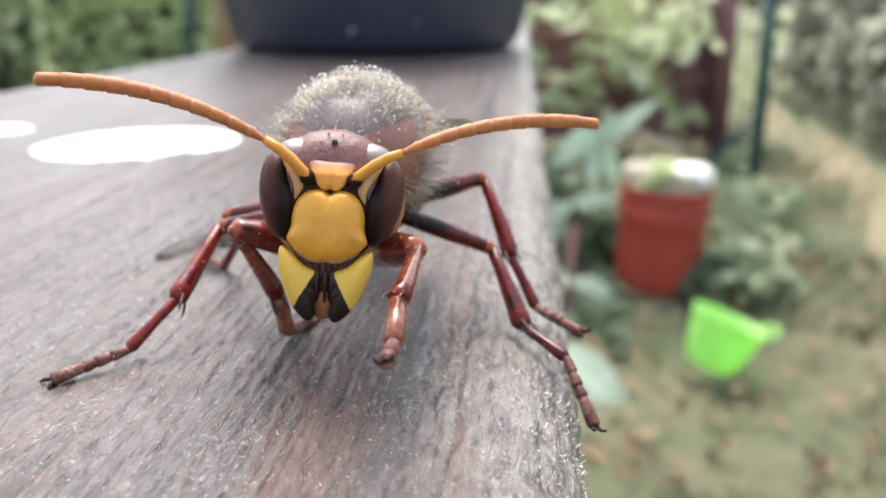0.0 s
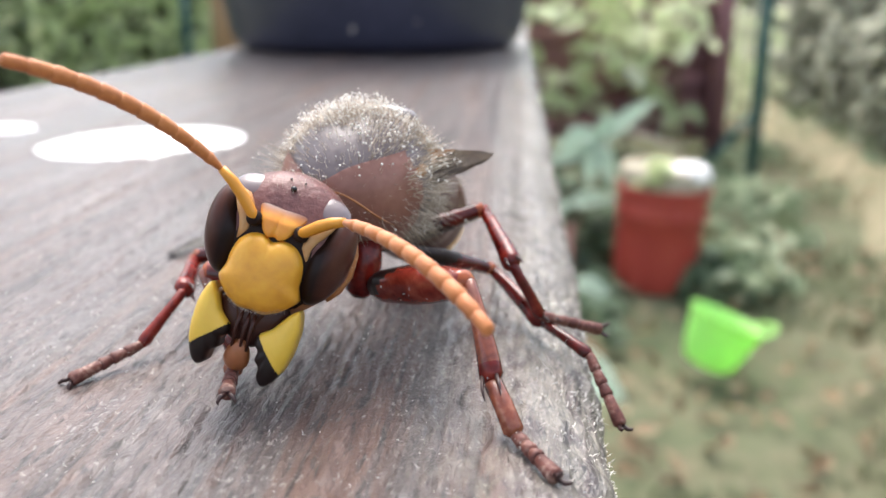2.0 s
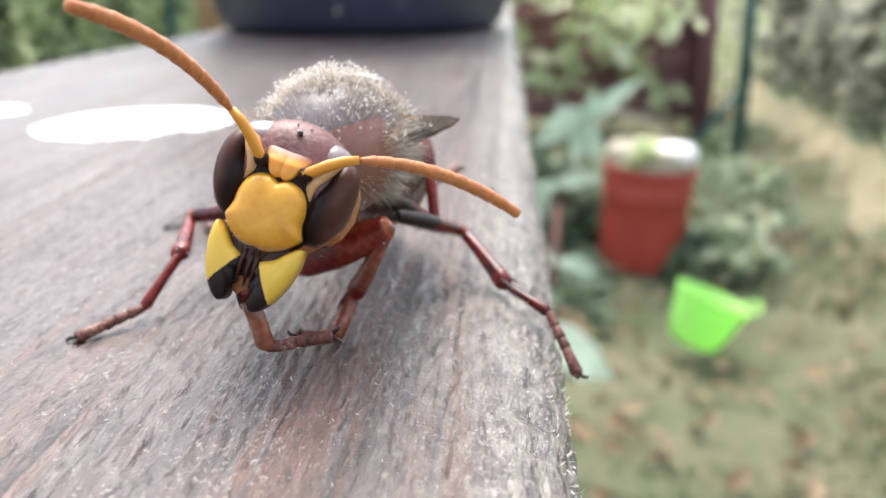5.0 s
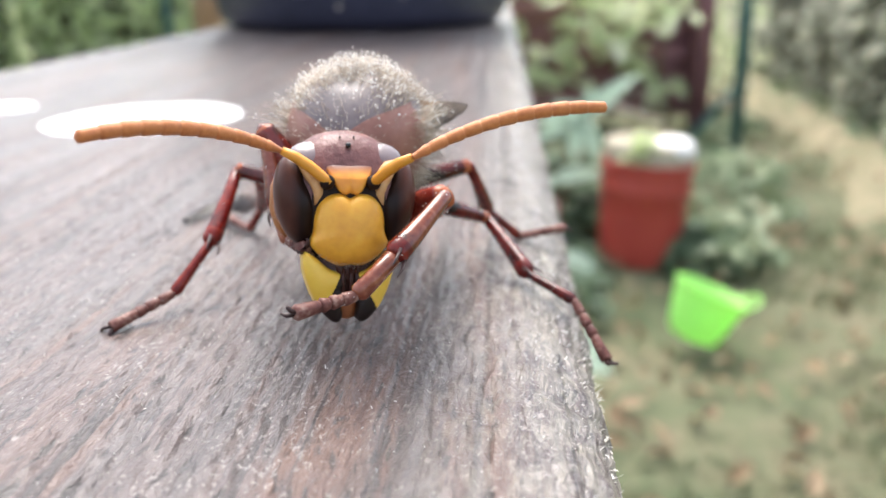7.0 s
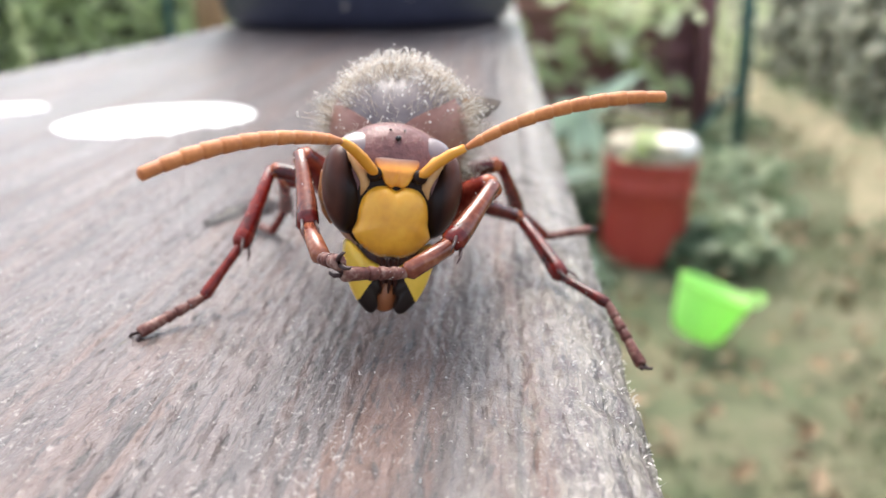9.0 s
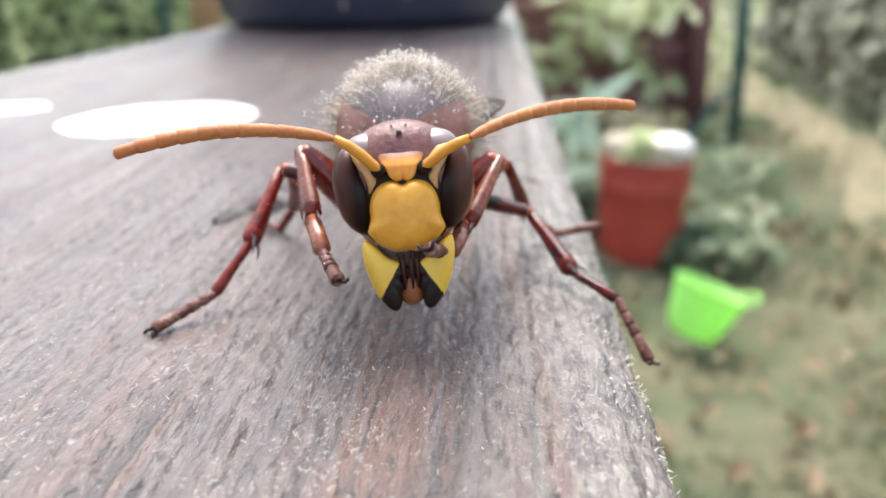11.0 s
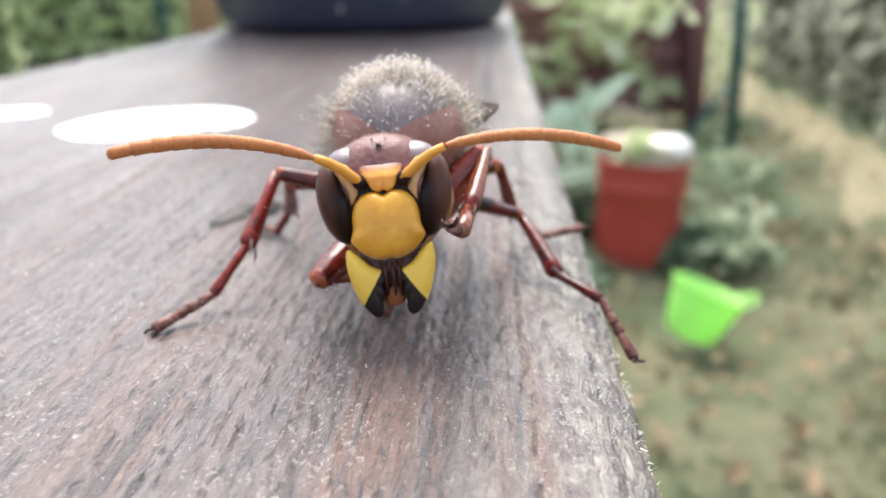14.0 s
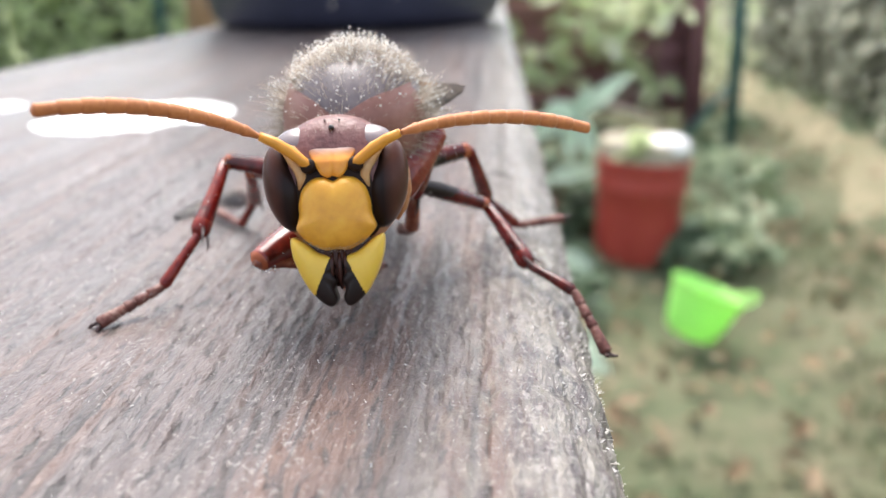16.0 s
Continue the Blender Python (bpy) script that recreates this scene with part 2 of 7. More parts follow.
# the hornet
VERTEX = mat("red_brown_shell", [(0.078, 0.030, 0.031), (0.150, 0.064, 0.059), (0.26, 0.130, 0.118)], 700, rough=0.40, bump=0.7, depth=0.00016, specular=0.32)
FACE_DARK = mat("dark_brown_shell", [(0.010, 0.005, 0.004), (0.022, 0.010, 0.007)], 600, rough=0.5, bump=0.3, depth=0.00006, specular=0.15)
GENA = mat("tan_shell", [(0.32, 0.12, 0.045), (0.45, 0.20, 0.07)], 600, rough=0.4, bump=0.3, depth=0.00006)
YELLOW = mat("yellow_shell", [(0.50, 0.20, 0.012), (0.66, 0.31, 0.022), (0.75, 0.42, 0.05)], 420, rough=0.42, bump=0.3, depth=0.00006, coat=0.1, sub=0.12)
LEMON = mat("lemon_shell", [(0.62, 0.38, 0.035), (0.72, 0.47, 0.06)], 420, rough=0.36, bump=0.3, depth=0.00006, sub=0.12)
AMBER = mat("amber_shell", [(0.52, 0.15, 0.014), (0.68, 0.26, 0.025), (0.78, 0.40, 0.06)], 420, rough=0.38, bump=0.25, depth=0.00006, sub=0.1)
IVORY = mat("ivory_shell", [(0.40, 0.16, 0.05), (0.52, 0.27, 0.10), (0.62, 0.42, 0.22)], 420, rough=0.5, bump=0.2, depth=0.00005)
ORANGE = mat("orange_horn", [(0.33, 0.090, 0.018), (0.47, 0.155, 0.036), (0.57, 0.225, 0.068)], 900, rough=0.55, bump=0.4, depth=0.00006, sheen=0.2)
SCAPE = mat("yellow_orange_horn", [(0.58, 0.22, 0.015), (0.70, 0.31, 0.03)], 500, rough=0.38, bump=0.2, depth=0.00005)
EYE = mat("compound_eye", [(0.040, 0.014, 0.010), (0.066, 0.025, 0.017), (0.10, 0.040, 0.027)], 320, rough=0.32, bump=0.1, depth=0.00002, specular=0.16)
# paler than EYE: sky glare on the upper lobe, put into the colour
EYE_GLARE = mat("compound_eye_sky_glare", [(0.095, 0.068, 0.072), (0.18, 0.135, 0.14)], 320, rough=0.27, bump=0.05, depth=0.00002, coat=0.25, specular=0.7)


def fade(m, axis, lo, hi, color):
    """Lets a material's own colour pass into another along one axis of the thing, from lo to hi metres off its middle."""
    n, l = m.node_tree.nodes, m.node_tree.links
    bsdf = n["Principled BSDF"]
    old = bsdf.inputs["Base Color"].links[0].from_socket
    co, xyz, ab, mr, mx = n.new("ShaderNodeTexCoord"), n.new("ShaderNodeSeparateXYZ"), n.new("ShaderNodeMath"), n.new("ShaderNodeMapRange"), n.new("ShaderNodeMix")
    ab.operation, mx.data_type = "ABSOLUTE", "RGBA"
    l.new(co.outputs["Object"], xyz.inputs[0])
    l.new(xyz.outputs[axis], ab.inputs[0])
    l.new(ab.outputs[0], mr.inputs["Value"])
    mr.inputs["From Min"].default_value, mr.inputs["From Max"].default_value = lo, hi
    l.new(mr.outputs[0], mx.inputs[0])
    l.new(old, mx.inputs[6])
    mx.inputs[7].default_value = (*color, 1)
    l.new(mx.outputs[2], bsdf.inputs["Base Color"])


fade(EYE, "X", 0.00228, 0.00186, (0.014, 0.007, 0.006))  # darker towards the face
fade(AMBER, "Z", 0.00130, 0.00168, (0.14, 0.055, 0.048))  # browner towards the crown
BLACK = mat("black_horn", [(0.008, 0.005, 0.004), (0.02, 0.010, 0.008)], 600, rough=0.4, bump=0.2, depth=0.00005, specular=0.25)
OCELLUS = mat("ocellus", [(0.006, 0.004, 0.004), (0.012, 0.008, 0.008)], 600, rough=0.08, bump=0)
MOUTH = mat("brown_mouthpart", [(0.022, 0.007, 0.005), (0.06, 0.017, 0.010)], 700, rough=0.35, bump=0.3, depth=0.00006, specular=0.3)
TONGUE = mat("orange_tongue", [(0.26, 0.085, 0.03), (0.36, 0.13, 0.05)], 700, rough=0.35, bump=0.3, depth=0.00006, sub=0.15)
NOTUM = mat("dark_thorax_shell", [(0.08, 0.065, 0.068), (0.14, 0.112, 0.112), (0.20, 0.16, 0.155)], 500, rough=0.42, bump=0.4, depth=0.0001, coat=0.15)
PLATE = mat("bare_thorax_shell", [(0.13, 0.115, 0.115), (0.21, 0.18, 0.18)], 500, rough=0.2, bump=0.3, depth=0.00008, coat=0.4)
COLLAR = mat("rust_thorax_shell", [(0.170, 0.068, 0.048), (0.238, 0.104, 0.076), (0.306, 0.148, 0.113)], 500, rough=0.4, bump=0.3, depth=0.00008)
HAIR = mat("golden_hair", [(0.22, 0.155, 0.10), (0.40, 0.31, 0.215), (0.70, 0.61, 0.49)], 600, rough=0.3, bump=0, island=0.7, specular=0.9)
DUST = mat("pollen", [(0.72, 0.68, 0.58), (0.86, 0.84, 0.80)], 900, rough=0.2, bump=0, specular=1.0)
LEG_RED = mat("mahogany_leg_shell", [(0.03, 0.003, 0.002), (0.115, 0.007, 0.005), (0.25, 0.022, 0.011)], 450, rough=0.22, bump=0.5, depth=0.0001, coat=0.1, specular=0.3, random=0.25, spread=0.15)
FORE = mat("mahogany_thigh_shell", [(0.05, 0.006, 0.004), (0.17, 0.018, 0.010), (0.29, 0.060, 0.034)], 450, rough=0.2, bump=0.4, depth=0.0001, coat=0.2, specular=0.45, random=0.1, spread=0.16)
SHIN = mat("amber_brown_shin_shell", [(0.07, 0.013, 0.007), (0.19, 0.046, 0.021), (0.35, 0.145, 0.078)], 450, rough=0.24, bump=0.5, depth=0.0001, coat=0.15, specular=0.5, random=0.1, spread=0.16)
FEMUR_DARK = mat("black_red_leg_shell", [(0.028, 0.004, 0.003), (0.12, 0.010, 0.007), (0.26, 0.034, 0.020)], 260, rough=0.2, bump=0.5, depth=0.0001, coat=0.1, specular=0.3, random=0.2, spread=0.15)
KNEE = mat("amber_leg_joint", [(0.20, 0.035, 0.012), (0.36, 0.10, 0.035)], 450, rough=0.27, bump=0.2, depth=0.00006, specular=0.3)
TARSUS = mat("dusty_foot_shell", [(0.06, 0.017, 0.014), (0.14, 0.05, 0.038), (0.36, 0.245, 0.195)], 900, rough=0.5, bump=0.4, depth=0.00008, specular=0.3, spread=0.15)
SPUR = mat("dark_spur", [(0.02, 0.008, 0.008), (0.05, 0.018, 0.015)], 600, rough=0.4, bump=0)
WING = mat("smoky_wing", [(0.030, 0.022, 0.016), (0.085, 0.06, 0.042), (0.22, 0.16, 0.10)], 700, (1, 0.10, 1), rough=0.3, bump=0.5, depth=0.0002, through_light=0.2)
WING_ROOT = mat("orange_wing_root", [(0.32, 0.11, 0.03), (0.50, 0.25, 0.09)], 400, rough=0.4, bump=0.3, depth=0.0001)
BAND = mat("banded_abdomen_yellow", [(0.55, 0.30, 0.03), (0.68, 0.40, 0.05)], 300, rough=0.35, bump=0.2, depth=0.0001)
BANDR = mat("banded_abdomen_brown", [(0.05, 0.014, 0.008), (0.10, 0.03, 0.016)], 300, rough=0.35, bump=0.2, depth=0.0001)


# ---- mesh helpers ----
MM = Matrix.Scale(0.001, 4)


def part(name, bm, material, parent=None, label="", smooth=True):
    """Links a bmesh as one mesh object, under a thing or a part."""
    me = bpy.data.meshes.new(name)
    bmesh.ops.recalc_face_normals(bm, faces=bm.faces)
    bm.to_mesh(me)
    bm.free()
    for m in material if isinstance(material, (list, tuple)) else [material]:
        me.materials.append(m)
    if smooth:
        me.polygons.foreach_set("use_smooth", [True] * len(me.polygons))
    ob = new(name, me)
    ob.parent = parent
    if label:
        tagged(ob, label)
    return ob


def sheet(name, verts, faces, material, parent=None, smooth=True, slots=None):
    """A mesh from arrays of places and faces."""
    me = bpy.data.meshes.new(name)
    me.from_pydata(verts, [], faces)
    for m in material if isinstance(material, (list, tuple)) else [material]:
        me.materials.append(m)
    if slots is not None:
        me.polygons.foreach_set("material_index", slots)
    if smooth:
        me.polygons.foreach_set("use_smooth", [True] * len(me.polygons))
    ob = new(name, me)
    ob.parent = parent
    return ob


def lathe(profile, seg=48, bm=None, m=Matrix()):
    """Turns (radius, z) pairs round the z axis; a radius of 0 closes the end."""
    bm = bm or bmesh.new()
    rings = []
    for r, z in profile:
        if r <= 0:
            rings.append([bm.verts.new(m @ Vector((0, 0, z)))])
        else:
            rings.append([bm.verts.new(m @ Vector((r * math.cos(a), r * math.sin(a), z))) for a in (2 * math.pi * i / seg for i in range(seg))])
    for a, b in zip(rings, rings[1:]):
        for i in range(seg):
            j = (i + 1) % seg
            if len(a) == 1 and len(b) == 1:
                continue
            if len(a) == 1:
                bm.faces.new((a[0], b[i], b[j]))
            elif len(b) == 1:
                bm.faces.new((a[i], a[j], b[0]))
            else:
                bm.faces.new((a[i], a[j], b[j], b[i]))
    return bm


def tube(points, radii, seg=10, bm=None, flat=1.0):
    """A round bar through points with a radius at each, closed at both ends."""
    bm = bm or bmesh.new()
    pts = [Vector(p) for p in points]
    rings, side = [], None
    for i, p in enumerate(pts):
        d = (pts[min(i + 1, len(pts) - 1)] - pts[max(i - 1, 0)]).normalized()
        if side is None:
            side = d.orthogonal().normalized()
        side = (side - d * side.dot(d)).normalized()
        up = d.cross(side)
        rings.append([bm.verts.new(p + radii[i] * (math.cos(a) * side + flat * math.sin(a) * up)) for a in (2 * math.pi * k / seg for k in range(seg))])
    for a, b in zip(rings, rings[1:]):
        for i in range(seg):
            j = (i + 1) % seg
            bm.faces.new((a[i], a[j], b[j], b[i]))
    bm.faces.new(rings[0][::-1])
    bm.faces.new(rings[-1])
    return bm


def blob(center, axes, rot=(0, 0, 0), seg=24, rings=16, bm=None, shape=None):
    """An ellipsoid; shape(v) may bend the unit ball's points first."""
    bm = bm or bmesh.new()
    made = bmesh.ops.create_uvsphere(bm, u_segments=seg, v_segments=rings, radius=1)["verts"]
    m = pose(*center, *rot) @ Matrix.Diagonal((*axes, 1))
    for v in made:
        if shape:
            v.co = shape(v.co.copy())
        v.co = m @ v.co
    return bm


def box(size, center, bevel=0.0, bm=None, m=Matrix()):
    bm = bm or bmesh.new()
    made = bmesh.ops.create_cube(bm, size=1)["verts"]
    for v in made:
        v.co = m @ (Vector(center) + Vector((v.co.x * size[0], v.co.y * size[1], v.co.z * size[2])))
    if bevel:
        edges = list({e for v in made for e in v.link_edges})
        bmesh.ops.bevel(bm, geom=edges, offset=bevel, segments=2, affect="EDGES")
    return bm


def plate(outline, centre, y0, bulge, rings=7, back=0.35, bm=None, lift=None):
    """A domed plate on the face: outline of (x, z) pairs round a centre, bulging to -y, with a rim that goes back."""
    bm = bm or bmesh.new()
    n = len(outline)
    lift = lift or (lambda x, z: 0.0)
    mid = bm.verts.new((centre[0], y0 - bulge + lift(*centre), centre[1]))
    prev = None
    for k in range(1, rings + 1):
        f = k / rings
        ring = []
        for x, z in outline:
            px, pz = centre[0] + f * (x - centre[0]), centre[1] + f * (z - centre[1])
            ring.append(bm.verts.new((px, y0 - bulge * math.sqrt(max(0, 1 - f ** 2.6)) + lift(px, pz), pz)))
        for i in range(n):
            j = (i + 1) % n
            bm.faces.new((mid, ring[i], ring[j]) if prev is None else (prev[i], ring[i], ring[j], prev[j]))
        prev = ring
    rim = [bm.verts.new((v.co.x, v.co.y + back, v.co.z)) for v in prev]
    for i in range(n):
        j = (i + 1) % n
        bm.faces.new((prev[i], rim[i], rim[j], prev[j]))
    bm.faces.new(rim)
    return bm


def smooth_loop(points, steps=4):
    """A closed Catmull-Rom line through points."""
    n, out = len(points), []
    for i in range(n):
        p0, p1, p2, p3 = (Vector(points[(i + k) % n]) for k in (-1, 0, 1, 2))
        for s in range(steps):
            t = s / steps
            out.append(tuple(0.5 * (2 * p1 + (p2 - p0) * t + (2 * p0 - 5 * p1 + 4 * p2 - p3) * t * t + (3 * p1 - p0 - 3 * p2 + p3) * t ** 3)))
    return out


def value_noise(x, y, seed):
    """Smooth noise in 0..1 on arrays."""
    rng = np.random.RandomState(seed)
    table = rng.rand(256, 256)
    xi, yi = np.floor(x).astype(int), np.floor(y).astype(int)
    u, v = x - xi, y - yi
    u, v = u * u * (3 - 2 * u), v * v * (3 - 2 * v)
    g = lambda a, b: table[a % 256, b % 256]
    return (g(xi, yi) * (1 - u) + g(xi + 1, yi) * u) * (1 - v) + (g(xi, yi + 1) * (1 - u) + g(xi + 1, yi + 1) * u) * v


def leaf_mass(name, places, material, parent, size, seed, droop=0.3, wide=0.55):
    """Many single folded leaves at places (x, y, z, nx, ny, nz), joined."""
    rng = random.Random(seed)
    verts, faces = [], []
    for x, y, z, nx, ny, nz in places:
        s = size * rng.uniform(0.55, 1.35)
        normal = Vector((nx + rng.gauss(0, 0.55), ny + rng.gauss(0, 0.55), nz + rng.gauss(0, 0.55))).normalized()
        along = normal.orthogonal()
        along.rotate(Matrix.Rotation(rng.uniform(0, 6.28), 3, normal))
        side = normal.cross(along)
        p, b = Vector((x, y, z)), len(verts)
        fold = normal * s * 0.12
        for t, w, k in ((0, 0.0, 0), (0.3, 0.85, 1), (0.65, 0.8, 1), (1, 0.0, 0)):
            c = p + along * s * (t - 0.5) - normal * s * droop * (t - 0.4) ** 2
            if k:
                verts += [c + side * s * wide * 0.5 * w + fold, c - fold * 0.4, c - side * s * wide * 0.5 * w + fold]
            else:
                verts.append(c)
        faces += [(b, b + 1, b + 2), (b, b + 2, b + 3), (b + 1, b + 4, b + 5, b + 2), (b + 2, b + 5, b + 6, b + 3), (b + 4, b + 7, b + 5), (b + 5, b + 7, b + 6)]
    return sheet(name, [tuple(v) for v in verts], faces, material, parent, smooth=False)


# ---- the board ----
EDGE, LEFT, ROUND, THICK = 2.85, -86.0, 3.6, 34.0  # millimetres


def board():
    thing = tagged(new("wooden_board"), "weathered grey softwood board with worn rounded edges", "board", kind="structure")
    # the cross-section, from the underside of one edge over the top to the other
    arc = [(EDGE - ROUND + ROUND * math.sin(a), -ROUND + ROUND * math.cos(a)) for a in np.linspace(math.pi / 2, 0, 48)]
    arc_far = [(LEFT + 3 - 3 * math.sin(a), -3 + 3 * math.cos(a)) for a in np.linspace(0, math.pi / 2, 10)]
    top = [(x, 0.0) for x in np.concatenate([np.linspace(EDGE - ROUND, -40, 400)[1:], np.linspace(-40, LEFT + 3, 70)[1:-1]])]
    sec = [(EDGE, z) for z in np.linspace(-THICK + 2, -ROUND, 14)[:-1]] + arc + top + arc_far + [(LEFT, -THICK + 2)]
    sx, sz = np.array([p[0] for p in sec]), np.array([p[1] for p in sec])
    ys = np.concatenate([np.linspace(-260, 12, 28)[:-1], np.linspace(12, 75, 330), np.linspace(75, 330, 150)[1:], np.linspace(330, 900, 40)[1:]])
    gx, gy = np.meshgrid(sx, ys)
    gz = np.tile(sz, (len(ys), 1))
    across = np.tile(np.concatenate([[0], np.cumsum(np.hypot(np.diff(sx), np.diff(sz)))]), (len(ys), 1))
    drift = 0.6 * value_noise(gy * 0.03 + 7, across * 0.02, 5)
    ridge = value_noise((across + drift) * 1.05, gy * 0.05, 1) - 0.5
    ridge2 = value_noise((across + drift) * 3.6, gy * 0.09, 2) - 0.5
    chip = value_noise(across * 4.5, gy * 1.4, 3) - 0.5
    wave = value_noise(across * 0.12, gy * 0.03, 4) - 0.5
    crack = np.clip(value_noise((across + drift) * 0.75, gy * 0.016, 9) - 0.80, 0, 1) * 5
    h = 0.22 * ridge + 0.12 * ridge2 + 0.11 * chip + 0.35 * wave - 0.30 * crack
    near_edge = np.exp(-((gx - EDGE + 0.6) / 1.8) ** 2)
    h += near_edge * (0.35 * (value_noise(gy * 0.8, across * 0.3, 6) - 0.5) + 0.45 * (value_noise(gy * 0.2, across * 0.1, 8) - 0.5))
    # a knot hole
    d = np.hypot((gx + 19.2) / 1.05, (gy - 54.0) / 1.7)
    h -= 3.2 * np.exp(-d ** 4)
    nx, nz = np.gradient(sz), -np.gradient(sx)
    norm = np.hypot(nx, nz)
    nx, nz = -nx / norm, -nz / norm
    sign = 1.0 if nz[len(nz) // 2] > 0 else -1.0
    gx, gz = gx + sign * nx * h, gz + sign * nz * h
    rows, cols = gx.shape
    verts = np.stack([gx, gy, gz], -1).reshape(-1, 3) / 1000
    ids = np.arange(rows * cols).reshape(rows, cols)
    quads = np.stack([ids[:-1, :-1], ids[:-1, 1:], ids[1:, 1:], ids[1:, :-1]], -1).reshape(-1, 4)
    faces = quads.tolist()
    faces += [ids[0].tolist(), ids[-1].tolist()[::-1], (int(ids[0, 0]), int(ids[-1, 0]), int(ids[-1, -1]), int(ids[0, -1]))]
    ob = sheet("plank", verts.tolist(), faces, WOOD, thing)
    for x in (-0.066, -0.022):  # the uprights that carry it
        for y in (-0.2, 0.8):
            part("post", box((0.04, 0.06, TOP - THICK / 1000 + 0.05), (x, y, (TOP - THICK / 1000 + 0.05) / 2 - 0.05 - TOP), 0.004), WOOD, thing)
    thing.location = (0, 0, TOP)
    rng = random.Random(3)
    verts, faces = [], []
    for i in range(5600):
        if i < 2600:  # along the worn edge
            a = rng.uniform(-0.1, 1.25)
            x, z = EDGE - ROUND + ROUND * math.sin(a), -ROUND + ROUND * math.cos(a)
            y, out = 14 + 120 * rng.random() ** 1.8, Vector((math.sin(a), 0, math.cos(a)))
        else:
            x, y, z, out = -42 * rng.random() ** 1.4, 14 + 75 * rng.random() ** 1.2, 0.0, Vector((0, 0, 1))
        p = Vector((x, y, z - 0.06))
        length = rng.uniform(0.08, 0.36) if i < 2600 else rng.uniform(0.08, 0.24)
        lean = (out * rng.uniform(0.25, 1.0) + Vector((rng.gauss(0, 0.5), rng.gauss(0, 1.0), rng.gauss(0, 0.25)))).normalized()
        w = lean.cross(out + Vector((0.01, 0.02, 0))).normalized() * rng.uniform(0.008, 0.028)
        b = len(verts)
        bend = p + lean * length * 0.55 + out * length * 0.12
        tip = p + lean * length
        verts += [(p - w), (p + w), (p + out * 0.04), (bend - w * 0.8), (bend + w * 0.8), (bend + out * 0.03), tip]
        faces += [(b, b + 1, b + 4, b + 3), (b + 1, b + 2, b + 5, b + 4), (b + 2, b, b + 3, b + 5), (b + 3, b + 4, b + 6), (b + 4, b + 5, b + 6), (b + 5, b + 3, b + 6)]
    fib = sheet("torn_fibres", [tuple(v / 1000) for v in verts], faces, FIBRE, thing, smooth=False)
    tagged(fib, "pale torn wood fibres on the worn board", kind="stuff")


def board_patch(name, cx, cy, rx, ry, turn, seed, label):
    """A thin chalky white patch on the board, higher in the middle."""
    rng = random.Random(seed)
    line = []
    for i in range(14):
        a = 2 * math.pi * i / 14
        k = 1 + rng.uniform(-0.05, 0.05)
        line.append((rx * k * math.cos(a), ry * k * math.sin(a)))
    line = smooth_loop(line, 4)
    bm = bmesh.new()
    prev, mid = None, bm.verts.new((0, 0, 0.45))
    for k in range(1, 7):
        f = k / 6
        ring = [bm.verts.new((x * f, y * f, 0.42 * (1 - f ** 5) - (0.25 if k == 6 else 0) + 0.05 * rng.uniform(-1, 1) * (k < 6))) for x, y in line]
        for i in range(len(ring)):
            j = (i + 1) % len(ring)
            bm.faces.new((mid, ring[i], ring[j]) if prev is None else (prev[i], ring[i], ring[j], prev[j]))
        prev = ring
    bm.transform(MM)
    ob = part(name, bm, WHITE_PATCH)
    ob.matrix_world = pose(cx / 1000, cy / 1000, TOP + 0.00012, 0, 0, turn)
    return tagged(ob, label, "bird dropping", "bird droppings on the board")


def splinter():
    bm = tube([(-2.0, 60.6, 0.1), (-1.2, 59.5, 0.22), (-0.3, 58.3, 0.12)], [0.03, 0.09, 0.02], 6)
    bm.transform(MM)
    ob = part("wood_splinter", bm, BLACK)
    ob.location = (0, 0, TOP)
    tagged(ob, "thin dark splinter lying on the board", "splinter")


def wood_chip():
    """A torn flake of wood at the rim of the knot hole."""
    rng, bm = random.Random(9), bmesh.new()
    rows = []
    for i in range(9):
        u = i / 8
        w = 0.55 * math.sin(math.pi * (0.1 + 0.85 * u)) + 0.06
        rows.append([bm.verts.new((k * w + rng.gauss(0, 0.05), u * 5.2, 0.18 + 0.75 * u * (1 - u) + 0.5 * u * u + rng.gauss(0, 0.05))) for k in (-1, -0.4, 0.3, 1)])
    for p, q in zip(rows, rows[1:]):
        for k in range(3):
            bm.faces.new((p[k], p[k + 1], q[k + 1], q[k]))
    bmesh.ops.solidify(bm, geom=bm.faces[:], thickness=0.35)
    bm.transform(MM)
    ob = part("wood_chip", bm, WOOD)
    ob.matrix_world = pose(-0.0213, 0.0485, TOP - 0.0001, 0, 0, -28)
    tagged(ob, "torn grey flake of wood beside a knot hole", "wood chip")


